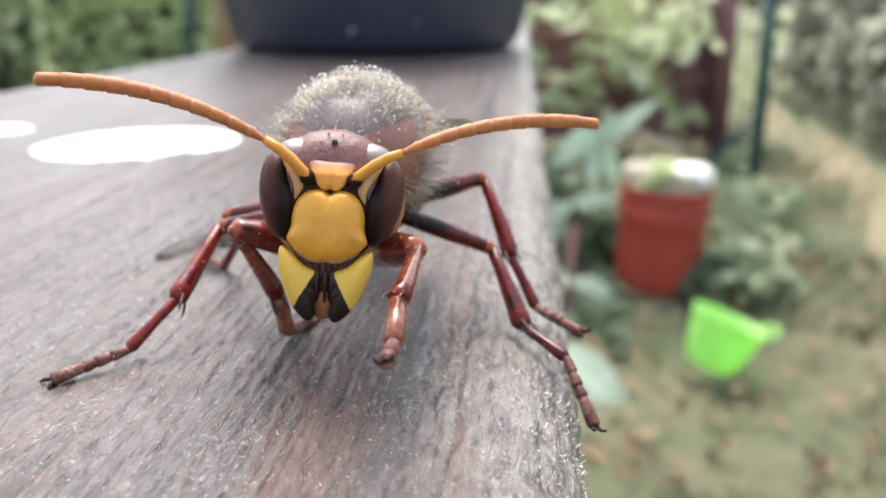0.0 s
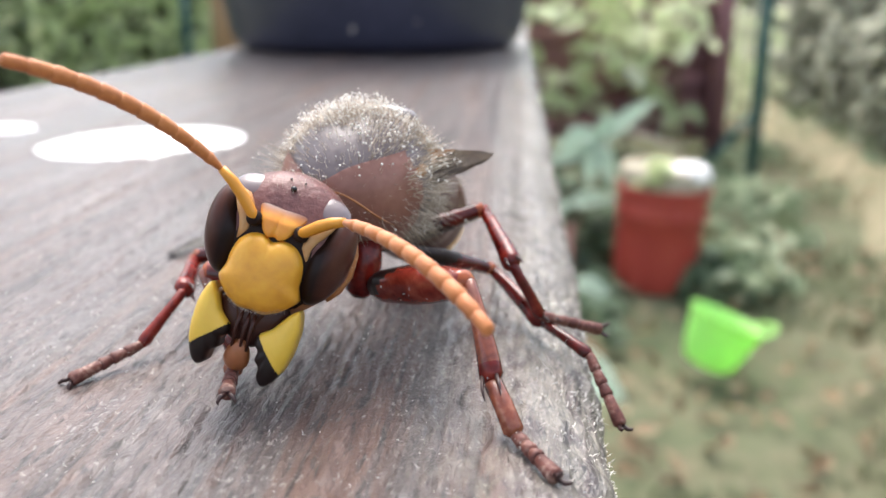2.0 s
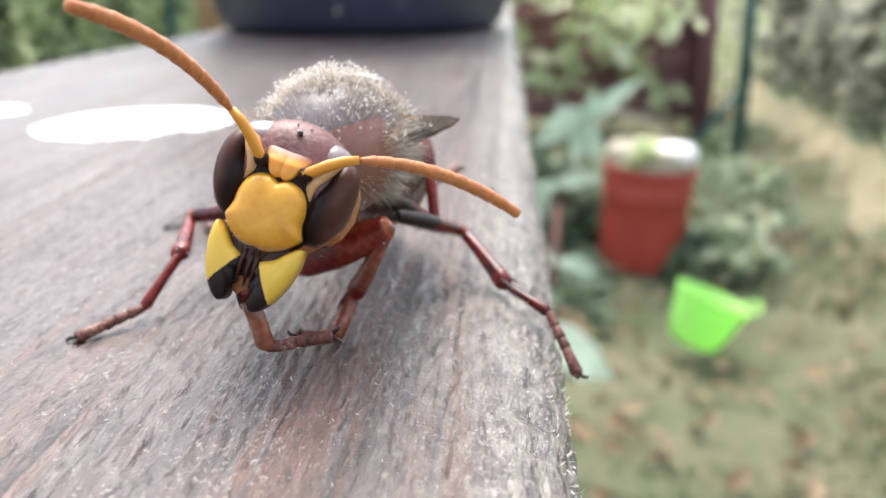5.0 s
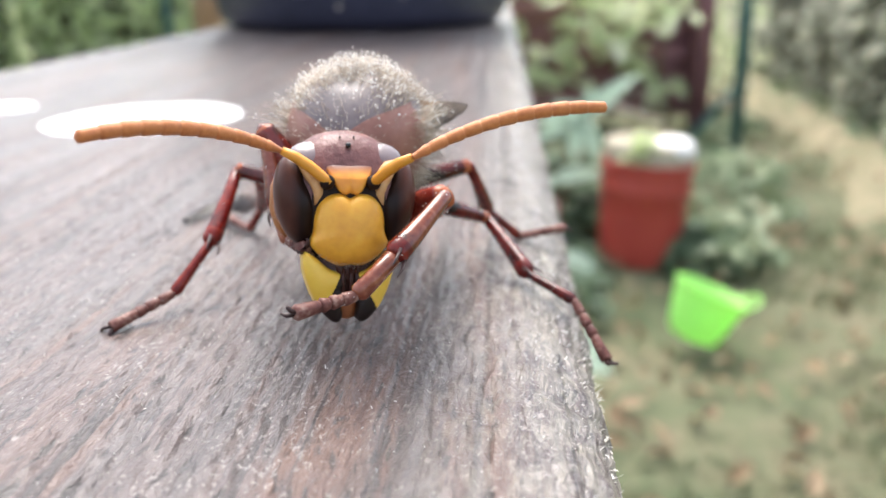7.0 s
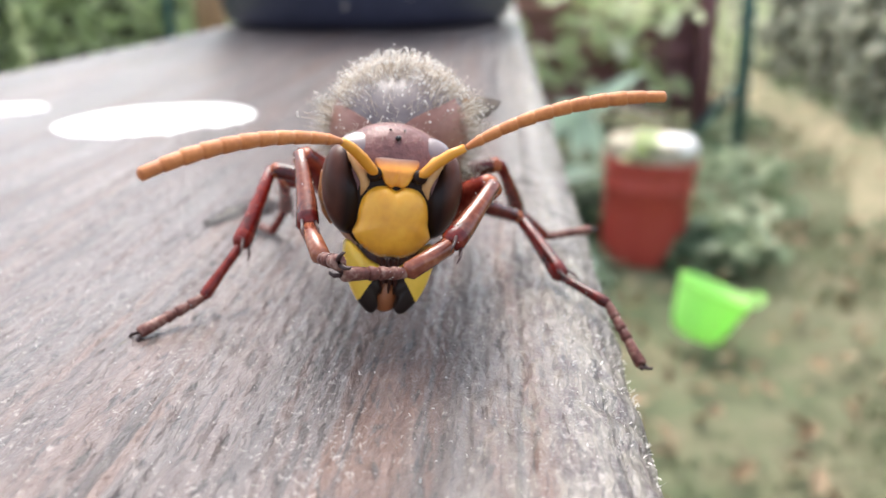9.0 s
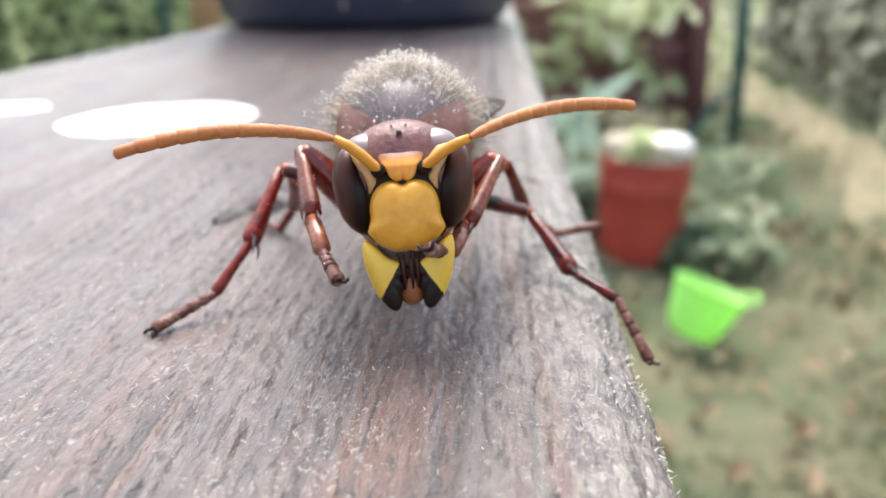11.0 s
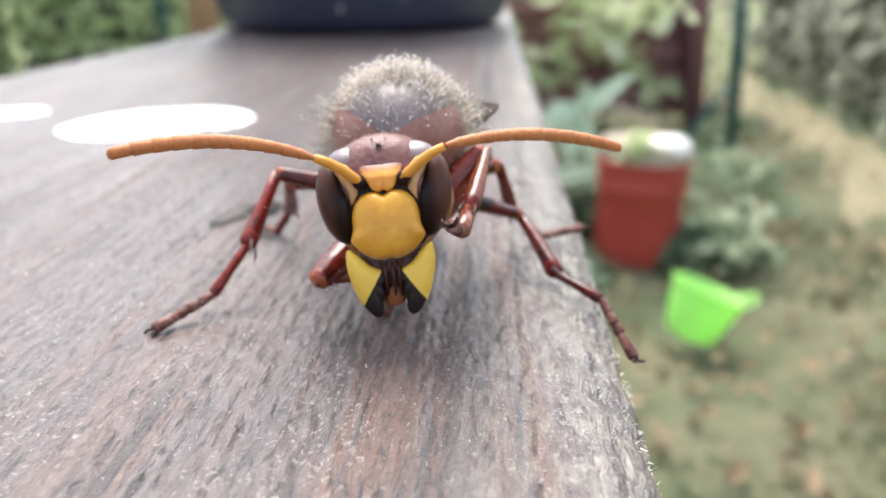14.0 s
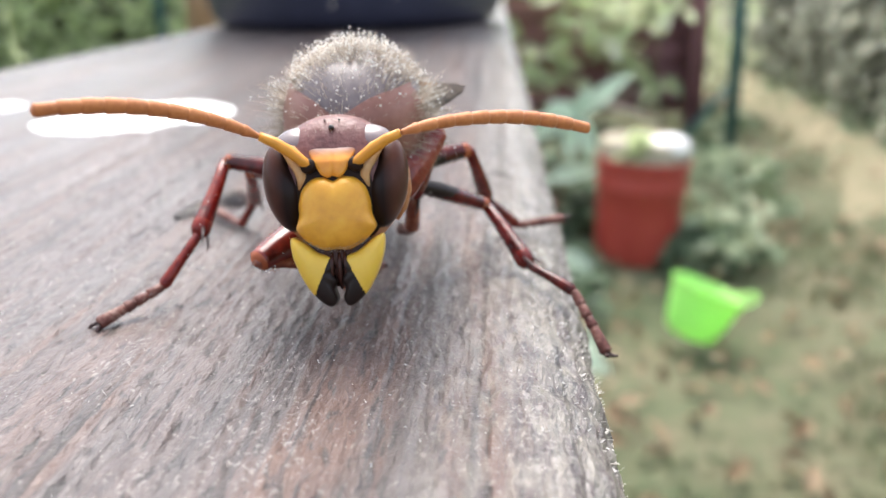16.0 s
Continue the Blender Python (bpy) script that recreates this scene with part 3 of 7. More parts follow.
def dark_pot():
    """The dark glazed pot on the board, flaring upwards, with chipped flecks."""
    thing = tagged(new("flower_pot"), "dark navy glazed pot with pale chips standing on the board", "pot")
    prof = [(0, 0.6), (30, 0.6), (37, 0.0), (40.5, 0.5), (42.6, 2.2), (43.8, 5.0), (46.5, 18), (50, 40), (54, 66), (56, 80), (58.5, 82), (59, 90), (58, 92), (55, 91.5), (53.5, 78), (50, 55), (44, 12), (0, 10)]
    bm = lathe(prof, 72)
    bm.transform(MM)
    part("body", bm, NAVY, thing)
    soil = lathe([(0, 70), (20, 71), (40, 69), (52.2, 68.6), (52, 66), (0, 66)], 40)
    soil.transform(MM)
    part("soil", soil, SOIL, thing)
    rng = random.Random(12)
    for i in range(26):
        a, z = rng.uniform(math.pi * 1.05, math.pi * 1.95), rng.uniform(6, 62)
        r = 43.8 + (z - 5) * 0.165
        bm = blob((0, 0, 0), (rng.uniform(0.3, 1.3), 0.14, rng.uniform(0.4, 2.0)), (0, rng.uniform(-25, 25), 0), 8, 6)
        bm.transform(MM)
        nick = part("chip", bm, NICK, thing)
        nick.matrix_local = pose(r * math.cos(a) / 1000, r * math.sin(a) / 1000, z / 1000, 0, 0, math.degrees(a) + 90)
    thing.matrix_world = pose(-0.0425, 0.2655, TOP + 0.0001) @ Matrix.Scale(0.96, 4)


# ---- the garden ----
def ground():
    n = 150
    def line(lo, hi, m0, m1, k):
        return np.concatenate([np.linspace(lo, m0, 14)[:-1], np.linspace(m0, m1, k), np.linspace(m1, hi, 14)[1:]])
    gx, gy = np.meshgrid(line(-300, 300, -3, 4, n), line(-300, 300, -1, 9, n))
    h = 0.05 * (value_noise(gx * 2.2 + 40, gy * 2.2 + 40, 31) - 0.5) + 0.025 * (value_noise(gx * 9 + 90, gy * 9 + 90, 32) - 0.5)
    gz = h * (np.hypot(gx, gy) < 40) - 0.01
    rows, cols = gx.shape
    ids = np.arange(rows * cols).reshape(rows, cols)
    quads = np.stack([ids[:-1, :-1], ids[:-1, 1:], ids[1:, 1:], ids[1:, :-1]], -1).reshape(-1, 4)
    ob = sheet("ground", np.stack([gx, gy, gz], -1).reshape(-1, 3).tolist(), quads.tolist(), GROUND)
    tagged(ob, "patchy trodden lawn with dry brown spots", "lawn", kind="structure")
    # bare earth along the hedge
    bm = bmesh.new()
    line_pts = [(1.02, 2.45), (1.25, 3.0), (1.38, 3.6), (1.24, 4.4), (1.12, 5.2), (1.14, 6.2), (1.3, 8.0), (1.7, 10), (2.9, 10), (2.7, 6), (2.6, 3.0), (2.0, 2.4), (1.4, 2.3)]
    ring = [(x + 0.24 * noise.noise(Vector((x * 5, y * 4, 1))), y + 0.16 * noise.noise(Vector((x * 3, y * 3, 5)))) for x, y in smooth_loop(line_pts, 9)]
    c = bm.verts.new((2.2, 5.5, 0.03))
    vs = [bm.verts.new((x, y, -0.03)) for x, y in ring]
    inner = [bm.verts.new((2.2 + 0.8 * (x - 2.2), 5.5 + 0.8 * (y - 5.5), 0.026)) for x, y in ring]
    for i in range(len(vs)):
        j = (i + 1) % len(vs)
        bm.faces.new((vs[i], vs[j], inner[j], inner[i]))
        bm.faces.new((inner[i], inner[j], c))
    tagged(part("garden_path", bm, PATH_EARTH), "bare dry earth strip along the hedge", "path", kind="structure")


def grass():
    rng = random.Random(8)
    verts, faces = [], []
    for i in range(44000):
        y = 0.4 + 6.6 * rng.random() ** 1.4
        x = rng.uniform(-1.2, 0.9 + 0.6 * y)
        rim = min(x + 1.2, 0.9 + 0.6 * y - x, 2 * (y - 0.4), 7.0 - y)
        if rng.random() > rim / 0.9:  # thinner towards the rim of the tuft area
            continue
        dens = value_noise(np.array([x * 2.6 + 11]), np.array([y * 2.6 + 5]), 21)[0]
        if dens < 0.42 and rng.random() < 0.85:
            continue
        hgt, a = rng.uniform(0.006, 0.026) * (0.5 + dens), rng.uniform(0, 6.28)
        d = Vector((math.cos(a), math.sin(a), 0))
        w = Vector((-d.y, d.x, 0)) * rng.uniform(0.002, 0.005)
        p, b = Vector((x, y, -0.012)), len(verts)
        m, t = p + d * hgt * 0.35 + Vector((0, 0, hgt)), p + d * hgt * 1.1 + Vector((0, 0, hgt * 1.25))
        verts += [p - w, p + w, m + w * 0.8, m - w * 0.8, t]
        faces += [(b, b + 1, b + 2, b + 3), (b + 3, b + 2, b + 4)]
    ob = sheet("grass", [tuple(v) for v in verts], faces, GRASS, smooth=False)
    tagged(ob, "short patchy green and straw-coloured grass", "grass", kind="stuff")
    places = []
    for i in range(1350):
        y = 0.6 + 5.0 * rng.random() ** 1.3
        x = rng.uniform(-0.9, 0.5 + 0.6 * y)
        if value_noise(np.array([x * 1.7 + 3]), np.array([y * 1.7 + 9]), 22)[0] < 0.5 and rng.random() < 0.7:
            continue
        places.append((x, y, 0.012 + 0.02 * rng.random(), 0, 0, 1))
    tagged(leaf_mass("fallen_leaves", places, DRY_LEAF, None, 0.036, 5), "brown fallen leaves scattered on the lawn", "leaves", kind="stuff")
    weeds = []
    for cx, cy, r, k in ((0.62, 2.42, 0.09, 50), (0.74, 2.75, 0.20, 40), (0.35, 3.4, 0.35, 160), (0.82, 3.3, 0.26, 150), (0.94, 3.95, 0.13, 70), (1.12, 4.3, 0.16, 60)):
        for i in range(k):
            a, q = rng.uniform(0, 6.28), r * math.sqrt(rng.random())
            weeds.append((cx + q * math.cos(a), cy + q * math.sin(a), 0.02 + 0.11 * rng.random() * (1 - q / r * 0.6), 0, -0.4, 1))
    for i in range(420):  # along the foot of the hedge
        y = 2.8 + 6.5 * rng.random()
        weeds.append((1.68 + 0.07 * (y - 2.6) + rng.gauss(0, 0.09), y, 0.02 + 0.14 * rng.random() ** 2, -0.4, -0.4, 1))
    for cx, cy in ((0.55, 2.26), (0.61, 2.20), (0.66, 2.30)):  # round the red pot's foot
        for i in range(16):
            weeds.append((cx + rng.gauss(0, 0.035), cy + rng.gauss(0, 0.03), 0.02 + 0.07 * rng.random(), 0, -0.5, 1))
    for i in range(150):  # and at the path's rim
        y = 3.0 + 5.0 * rng.random()
        weeds.append((1.72 + rng.gauss(0, 0.12), y, 0.01 + 0.05 * rng.random(), -0.2, -0.4, 1))
    tagged(leaf_mass("low_weeds", weeds, WEED, None, 0.06, 6), "low grey-green weeds round the pot", "weeds", kind="stuff")
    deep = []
    for i in range(520):  # dark leaves for the shade behind and under the leafy plant
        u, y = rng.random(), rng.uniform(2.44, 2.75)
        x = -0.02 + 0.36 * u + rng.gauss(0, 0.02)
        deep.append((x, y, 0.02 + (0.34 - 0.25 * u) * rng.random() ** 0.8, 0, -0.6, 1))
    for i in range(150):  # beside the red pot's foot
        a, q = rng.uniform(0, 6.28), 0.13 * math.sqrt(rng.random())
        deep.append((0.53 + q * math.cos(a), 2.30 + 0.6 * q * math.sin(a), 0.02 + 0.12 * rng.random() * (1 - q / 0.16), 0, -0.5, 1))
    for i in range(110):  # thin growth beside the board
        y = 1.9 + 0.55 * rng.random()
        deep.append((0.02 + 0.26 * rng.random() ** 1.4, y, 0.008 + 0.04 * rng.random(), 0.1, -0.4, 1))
    tagged(leaf_mass("undergrowth", deep, DEEP, None, 0.055, 7), "dark green undergrowth, with shade in its colour, beneath the leafy plant", "weeds", kind="stuff")


def red_pot():
    """A tall red plastic pot with ribs under its rim, a cream cover and a white stone on top."""
    thing = tagged(new("red_pot"), "tall red plastic pot with a cream cover, standing in the grass", "pot")
    prof = [(0, 0.0), (0.104, 0.0), (0.109, 0.008), (0.111, 0.03), (0.1145, 0.13), (0.1175, 0.195), (0.1205, 0.200), (0.1205, 0.208), (0.1180, 0.212),
            (0.1215, 0.222), (0.1215, 0.230), (0.1190, 0.234), (0.1235, 0.252), (0.1265, 0.256), (0.1265, 0.274), (0.124, 0.277), (0.119, 0.274), (0.112, 0.20), (0, 0.19)]
    part("body", lathe(prof, 56), RED_PLASTIC, thing)
    part("cover", lathe([(0.1170, 0.274), (0.1190, 0.282), (0.1200, 0.290), (0.1210, 0.302), (0.119, 0.316), (0.112, 0.325), (0.101, 0.328), (0.096, 0.324), (0.07, 0.312), (0, 0.306)], 56), CREAM, thing, "cream padded cover")
    stone = blob((0.056, -0.050, 0.312), (0.058, 0.056, 0.034), (0, 0, 20), 24, 16, shape=lambda v: v * (1 + 0.06 * noise.noise(v * 1.7)))
    part("stone", stone, CHALK, thing, "rounded white stone")
    rng = random.Random(4)
    for i in range(16):
        leaf = part("leaf", big_leaf(0.055, 0.028, 60 + i), VINE, thing, "small green leaf")
        leaf.matrix_local = pose(-0.04 + rng.gauss(0, 0.02), -0.125 + rng.gauss(0, 0.008), 0.305 + rng.gauss(0, 0.014), rng.uniform(10, 70), rng.uniform(-30, 30), rng.uniform(-70, 70))
    thing.matrix_world = pose(0.378, 2.36, 0.004, 0, 3.0, 0) @ Matrix.Diagonal((1.0, 1.0, 1.03, 1))


def lime_bucket():
    """A soft plastic trug that has tipped to one side, with a loop handle."""
    thing = tagged(new("bucket"), "lime green soft plastic bucket lying tilted on the lawn", "bucket")
    prof = [(r, z * 0.80) for r, z in ((0, 0.002), (0.05, 0.0), (0.062, 0.005), (0.069, 0.018), (0.082, 0.07), (0.096, 0.145), (0.1015, 0.172), (0.105, 0.174), (0.105, 0.180), (0.1015, 0.1815), (0.098, 0.176), (0.092, 0.145), (0.078, 0.07), (0.064, 0.02), (0.0, 0.012))]
    part("body", lathe(prof, 56), LIME, thing)
    for s in (1,):
        pts = [(s * (0.099 + 0.03 * math.sin(a)), 0.042 * math.cos(a), 0.142 + 0.026 * math.sin(a)) for a in np.linspace(-0.1, math.pi + 0.1, 14)]
        part("handle", tube(pts, [0.0055] * 14, 8), LIME, thing)
    thing.matrix_world = pose(0.412, 1.80, 0.010, -3, 22, 4) @ Matrix.Scale(0.79, 4)


def big_leaf(length, width, seed):
    """One long pointed leaf with a midrib fold, along +y, arching down."""
    rng = random.Random(seed)
    bm, rows = bmesh.new(), []
    n = 10
    arch = rng.uniform(0.15, 0.4)
    for i in range(n + 1):
        t = i / n
        w = width * 0.5 * (math.sin(math.pi * min(1, t ** 0.8)) ** 0.75 + 0.03)
        c = Vector((0.02 * length * math.sin(5 * t + seed), t * length * 0.97, -arch * length * t * t))
        rows.append([bm.verts.new(c + Vector((k * w, 0, 0.18 * abs(k) * w + 0.03 * w * math.sin(9 * t + k)))) for k in (-1, -0.5, 0, 0.5, 1)])
    for a, b in zip(rows, rows[1:]):
        for k in range(4):
            bm.faces.new((a[k], a[k + 1], b[k + 1], b[k]))
    bmesh.ops.solidify(bm, geom=bm.faces[:], thickness=0.0012)
    return bm


def lay_leaf(thing, p, tip, width, seed):
    """A leaf from p to tip that turns its face up and forwards."""
    p, along = Vector(p), Vector(tip) - Vector(p)
    y = along.normalized()
    z = Vector((0, -0.8, 0.7)) - y * Vector((0, -0.8, 0.7)).dot(y)
    z.normalize()
    ob = part("leaf", big_leaf(along.length, width * 1.05, seed), SAGE, thing)
    ob.matrix_local = Matrix.Translation(p) @ Matrix((y.cross(z), y, z)).transposed().to_4x4()


def leafy_plant():
    thing = tagged(new("leafy_plant"), "plant with long soft grey-green leaves beside the red pot", "plant")
    for s in (((0.16, 2.45, -0.02), (0.18, 2.44, 0.2), (0.19, 2.42, 0.37)), ((0.15, 2.45, -0.02), (0.14, 2.44, 0.14), (0.15, 2.42, 0.26)), ((0.14, 2.44, -0.02), (0.13, 2.40, 0.06), (0.12, 2.35, 0.11))):
        part("stem", tube(s, [0.007, 0.006, 0.003], 8), STEM, thing)
    high, mid, low, side = (0.215, 2.40, 0.395), (0.144, 2.40, 0.225), (0.155, 2.20, 0.07), (0.06, 2.40, 0.235)
    for i, (p, tip, width) in enumerate(((high, (0.338, 2.36, 0.525), 0.050), (high, (0.080, 2.36, 0.352), 0.055), (high, (0.150, 2.37, 0.440), 0.052), (high, (0.262, 2.33, 0.285), 0.046),
                                         (high, (0.105, 2.35, 0.405), 0.044), (high, (0.190, 2.33, 0.300), 0.046), (high, (0.240, 2.38, 0.470), 0.040), (mid, (0.276, 2.36, 0.264), 0.050),
                                         (side, (0.125, 2.34, 0.140), 0.062), (mid, (0.070, 2.36, 0.190), 0.045), (low, (0.262, 2.10, 0.030), 0.060), (low, (0.10, 2.10, 0.10), 0.05))):
        lay_leaf(thing, p, tip, width, i)
    low = tagged(new("broad_leaf_weed"), "single broad grey-green leaf rosette in the grass", "plant")
    root = (0.085, 1.80, 0.05)
    part("stem", tube([(0.085, 1.80, -0.02), (0.085, 1.80, 0.02), root], [0.008, 0.007, 0.004], 8), STEM, low)
    for i, (tip, width) in enumerate((((0.222, 1.565, 0.015), 0.080), ((0.02, 1.66, 0.03), 0.06), ((0.01, 1.88, 0.05), 0.05))):
        lay_leaf(low, root, tip, width, 40 + i)
    stake = tagged(part("garden_stake", tube([(0.120, 2.02, -0.03), (0.128, 2.06, 0.1), (0.134, 2.10, 0.24)], [0.007, 0.007, 0.006], 8), RED_STEM), "thin red-brown stake in the grass beside the board", "stake")
    twig = tagged(part("dry_twig", tube([(0.0, 0, 0.0), (0.02, 0.0, 0.25), (0.06, 0.0, 0.395), (0.11, 0, 0.408), (0.18, 0, 0.388), (0.26, 0, 0.355)], [0.007, 0.007, 0.007, 0.007, 0.006, 0.004], 8), PALE_TWIG), "pale dry twig bent over the red pot", "twig")
    twig.location = (0.20, 2.50, 0)


def fence():
    """A fence of horizontal painted boards between posts, partly overgrown."""
    thing = tagged(new("garden_fence"), "dark oxblood painted board fence, partly overgrown", "fence")
    part("post", box((0.085, 0.09, 1.08), (0.985, 4.52, 0.53), 0.006), PAINTED, thing)
    part("post", box((0.085, 0.09, 1.08), (-1.2, 4.52, 0.53), 0.006), PAINTED, thing)
    rng = random.Random(2)
    z = 0.07
    while z < 0.80:
        part("board", box((2.27, 0.022, 0.115), (-0.11, 4.585 + 0.012 * (len(thing.children) % 2) + rng.uniform(-0.003, 0.003), z + 0.053), 0.004, m=pose(0, 0, 0, 0, rng.uniform(-0.05, 0.05), 0)), PAINTED, thing)
        z += 0.112
    clump = tagged(new("climber"), "light green climbing plant hanging over the fence", "climbing plant")
    rng = random.Random(6)
    for cx in (-0.1, 0.25, 0.55, 0.8):
        pts = [(cx + 0.04 * math.sin(k * 1.7 + cx * 9), 4.49 - 0.01 * k, k * 0.16 - 0.02) for k in range(6)]
        part("stem", tube(pts, [0.012, 0.011, 0.010, 0.009, 0.007, 0.004], 8), STEM, clump)
    places = []
    for i in range(330):  # the bright crown over the top
        x = rng.uniform(-0.3, 0.87)
        low = 0.50 + 0.07 * noise.noise(Vector((x * 5, 0, 2))) + (0.14 if x < 0.28 else 0.0) - (0.05 if 0.5 < x < 0.72 else 0.0) + (0.06 if x > 0.76 else 0.0)
        u = rng.random()
        places.append((x, 4.50 - 0.50 * rng.random() * (1 - 0.5 * u), low + 0.44 * u, 0, -0.3, 1))
    for x0, z0, z1, sway, k in ((0.58, 0.46, 0.30, 0.06, 26), (0.66, 0.30, 0.20, 0.14, 9), (0.72, 0.20, 0.14, 0.02, 5), (0.46, 0.50, 0.36, 0.04, 14), (0.30, 0.52, 0.20, 0.05, 14),
                                (0.19, 0.40, 0.16, 0.02, 11), (0.06, 0.5, 0.25, 0.02, 8), (-0.2, 0.5, 0.1, 0.03, 20)):
        for i in range(k):
            u = rng.random()
            places.append((x0 + sway * u + rng.gauss(0, 0.034), 4.47 - 0.10 * rng.random(), z0 + (z1 - z0) * u, 0, -0.7, 1))
    leaf_mass("foliage", places, VINE, clump, 0.10, 15)


def wire_post():
    thing = tagged(new("fence_post"), "green coated round steel fence post with a brace", "post")
    part("pole", tube([(0, 0, -0.05), (0, 0, 0.6), (0, 0, 1.55)], [0.027] * 3, 16), STEEL, thing)
    part("cap", lathe([(0.0, 1.575), (0.016, 1.57), (0.0235, 1.555), (0.0235, 1.54), (0, 1.54)], 16), STEEL, thing)
    part("brace", tube([(0, 0, 0.31), (-0.10, 0.02, 0.18), (-0.25, 0.05, -0.02)], [0.014] * 3, 12), STEEL, thing)
    thing.location = (1.005, 3.84, 0)
    other = tagged(new("fence_post"), "dark green fence post standing behind the board", "post")
    part("pole", tube([(0, 0, -0.05), (0, 0, 1.4)], [0.03] * 2, 16), STEEL, other)
    other.location = (-2.02, 5.4, 0)
    timber = tagged(new("timber_post"), "raw tan timber post behind the dark pot", "post")
    part("pole", box((0.16, 0.16, 1.4), (0, 0, 0.66), 0.01), TAN, timber)
    timber.location = (-1.83, 5.6, 0)


def hedge(name, x0, y0, x1, y1, depth, height, count, size, material, label, seed, bumps=0.2, hollow=-0.14):
    """A hedge between two points: a dark sheet for its twigs and inner shade, stems and thousands of single leaves with
    hollows.
    """
    thing = tagged(new(name), label, "hedge")
    rng = random.Random(seed)
    a, b = Vector((x0, y0, 0)), Vector((x1, y1, 0))
    along = (b - a)
    length = along.length
    along.normalize()
    side = Vector((along.y, -along.x, 0))
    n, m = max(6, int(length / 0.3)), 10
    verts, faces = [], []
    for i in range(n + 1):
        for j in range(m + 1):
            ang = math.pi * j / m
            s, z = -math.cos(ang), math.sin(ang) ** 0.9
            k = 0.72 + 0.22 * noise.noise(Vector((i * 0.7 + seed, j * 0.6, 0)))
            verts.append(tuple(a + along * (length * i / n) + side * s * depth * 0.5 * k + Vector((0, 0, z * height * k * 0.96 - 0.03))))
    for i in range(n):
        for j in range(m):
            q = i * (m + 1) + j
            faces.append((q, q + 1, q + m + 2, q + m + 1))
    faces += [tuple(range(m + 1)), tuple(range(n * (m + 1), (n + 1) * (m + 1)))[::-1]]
    # this sheet paints the shade seen between the leaves
    sheet("shade_core", verts, faces, SHADE, thing)
    for i in range(max(3, int(length / 0.6))):
        p = a + along * rng.uniform(0, length) + side * depth * rng.uniform(0.15, 0.35)
        part("stem", tube([p + Vector((0, 0, -0.03)), p + Vector((0.03, 0.02, 0.3)), p + Vector((-0.02, 0.04, 0.7))], [0.018, 0.014, 0.008], 7), STEM, thing)
    places = []
    for i in range(count):
        u, ang = rng.uniform(0, length), math.pi * (0.02 + 0.96 * rng.random())
        if rng.random() < 0.7:  # as many leaves low down as high up
            ang = math.asin(rng.uniform(0.02, 1) ** 1.1)
            ang = ang if rng.random() < 0.6 else math.pi - ang
        k = 0.93 + bumps * noise.noise(Vector((u * 2.2 + seed, ang * 2.5, 3))) + rng.gauss(0, 0.035)
        s, z = -math.cos(ang), max(0.02, math.sin(ang)) ** 0.9
        p = a + along * u + side * s * depth * 0.5 * k + Vector((0, 0, z * height * k))
        if noise.noise(Vector((u * 5.5 + seed, ang * 7, 7))) < hollow:
            continue
        places.append((*p, side.x * s, side.y * s, z + 0.5))
    for end, out in ((a, -along), (b, along)):  # leaves over both ends
        for i in range(int(count / length * depth * 0.7)):
            ang, r = math.pi * rng.random(), math.sqrt(rng.random())
            p = end + out * (0.14 * (1 - r * r) + rng.gauss(0, 0.04)) + side * -math.cos(ang) * depth * 0.5 * r + Vector((0, 0, max(0.02, math.sin(ang)) ** 0.9 * height * r * 0.95))
            places.append((*p, out.x, out.y, 0.5))
    leaf_mass("foliage", places, material, thing, size, seed + 1)


def pale_bush():
    """A loose, open bush: thin stems and sparse pale leaves."""
    thing = tagged(new("bush"), "loose pale green bush behind the fence", "bush")
    rng = random.Random(29)
    places = []
    for i in range(9):
        x, y = 1.10 + 0.07 * (i % 3) + rng.uniform(0, 0.05), 4.75 + 0.25 * (i // 3) + rng.uniform(0, 0.1)
        tip = Vector((x + rng.gauss(0, 0.06), y + rng.gauss(0, 0.06), rng.uniform(0.35, 0.75)))
        part("stem", tube([(x, y, -0.03), (x, y, 0.15), tip], [0.008, 0.007, 0.003], 7), STEM, thing)
        for k in range(22):
            u = rng.uniform(0.2, 1.0)
            places.append((x + (tip.x - x) * u + rng.gauss(0, 0.05), y + (tip.y - y) * u + rng.gauss(0, 0.06), tip.z * u, 0, -0.4, 1))
    leaf_mass("foliage", places, VINE, thing, 0.07, 30)


def garden():
    ground()
    grass()
    red_pot()
    lime_bucket()
    leafy_plant()
    fence()
    wire_post()
    hedge("hedge", 2.12, 2.6, 2.70, 10.5, 1.1, 1.5, 21000, 0.062, HEDGE_GREY, "dusty grey-green clipped hedge with dark hollows", 3)
    hedge("hedge", -2.55, 2.0, -2.75, 4.1, 1.0, 1.7, 6000, 0.07, HEDGE_DARK, "dark green leafy hedge", 11)
    pale_bush()
    hedge("shrubbery", -6.5, 8.6, 3.5, 9.6, 1.6, 2.2, 17000, 0.11, BRIGHT, "bright green shrubs at the end of the garden", 17, 0.12, -0.45)
    # unseen shrubs added behind the camera to darken light and reflections from there
    hedge("shrubbery", -7, -6.5, 7, -6.8, 1.6, 2.0, 3500, 0.12, HEDGE_DARK, "unseen green shrubs added as dark surroundings behind the board", 23)


board()
board_patch("white_board_patch", -39.5, 89.5, 11.3, 9.5, 38, 1, "large chalky white patch on the board")
board_patch("white_board_patch", -60.5, 96.5, 4.4, 2.6, 30, 2, "small chalky white patch on the board")
splinter()
wood_chip()
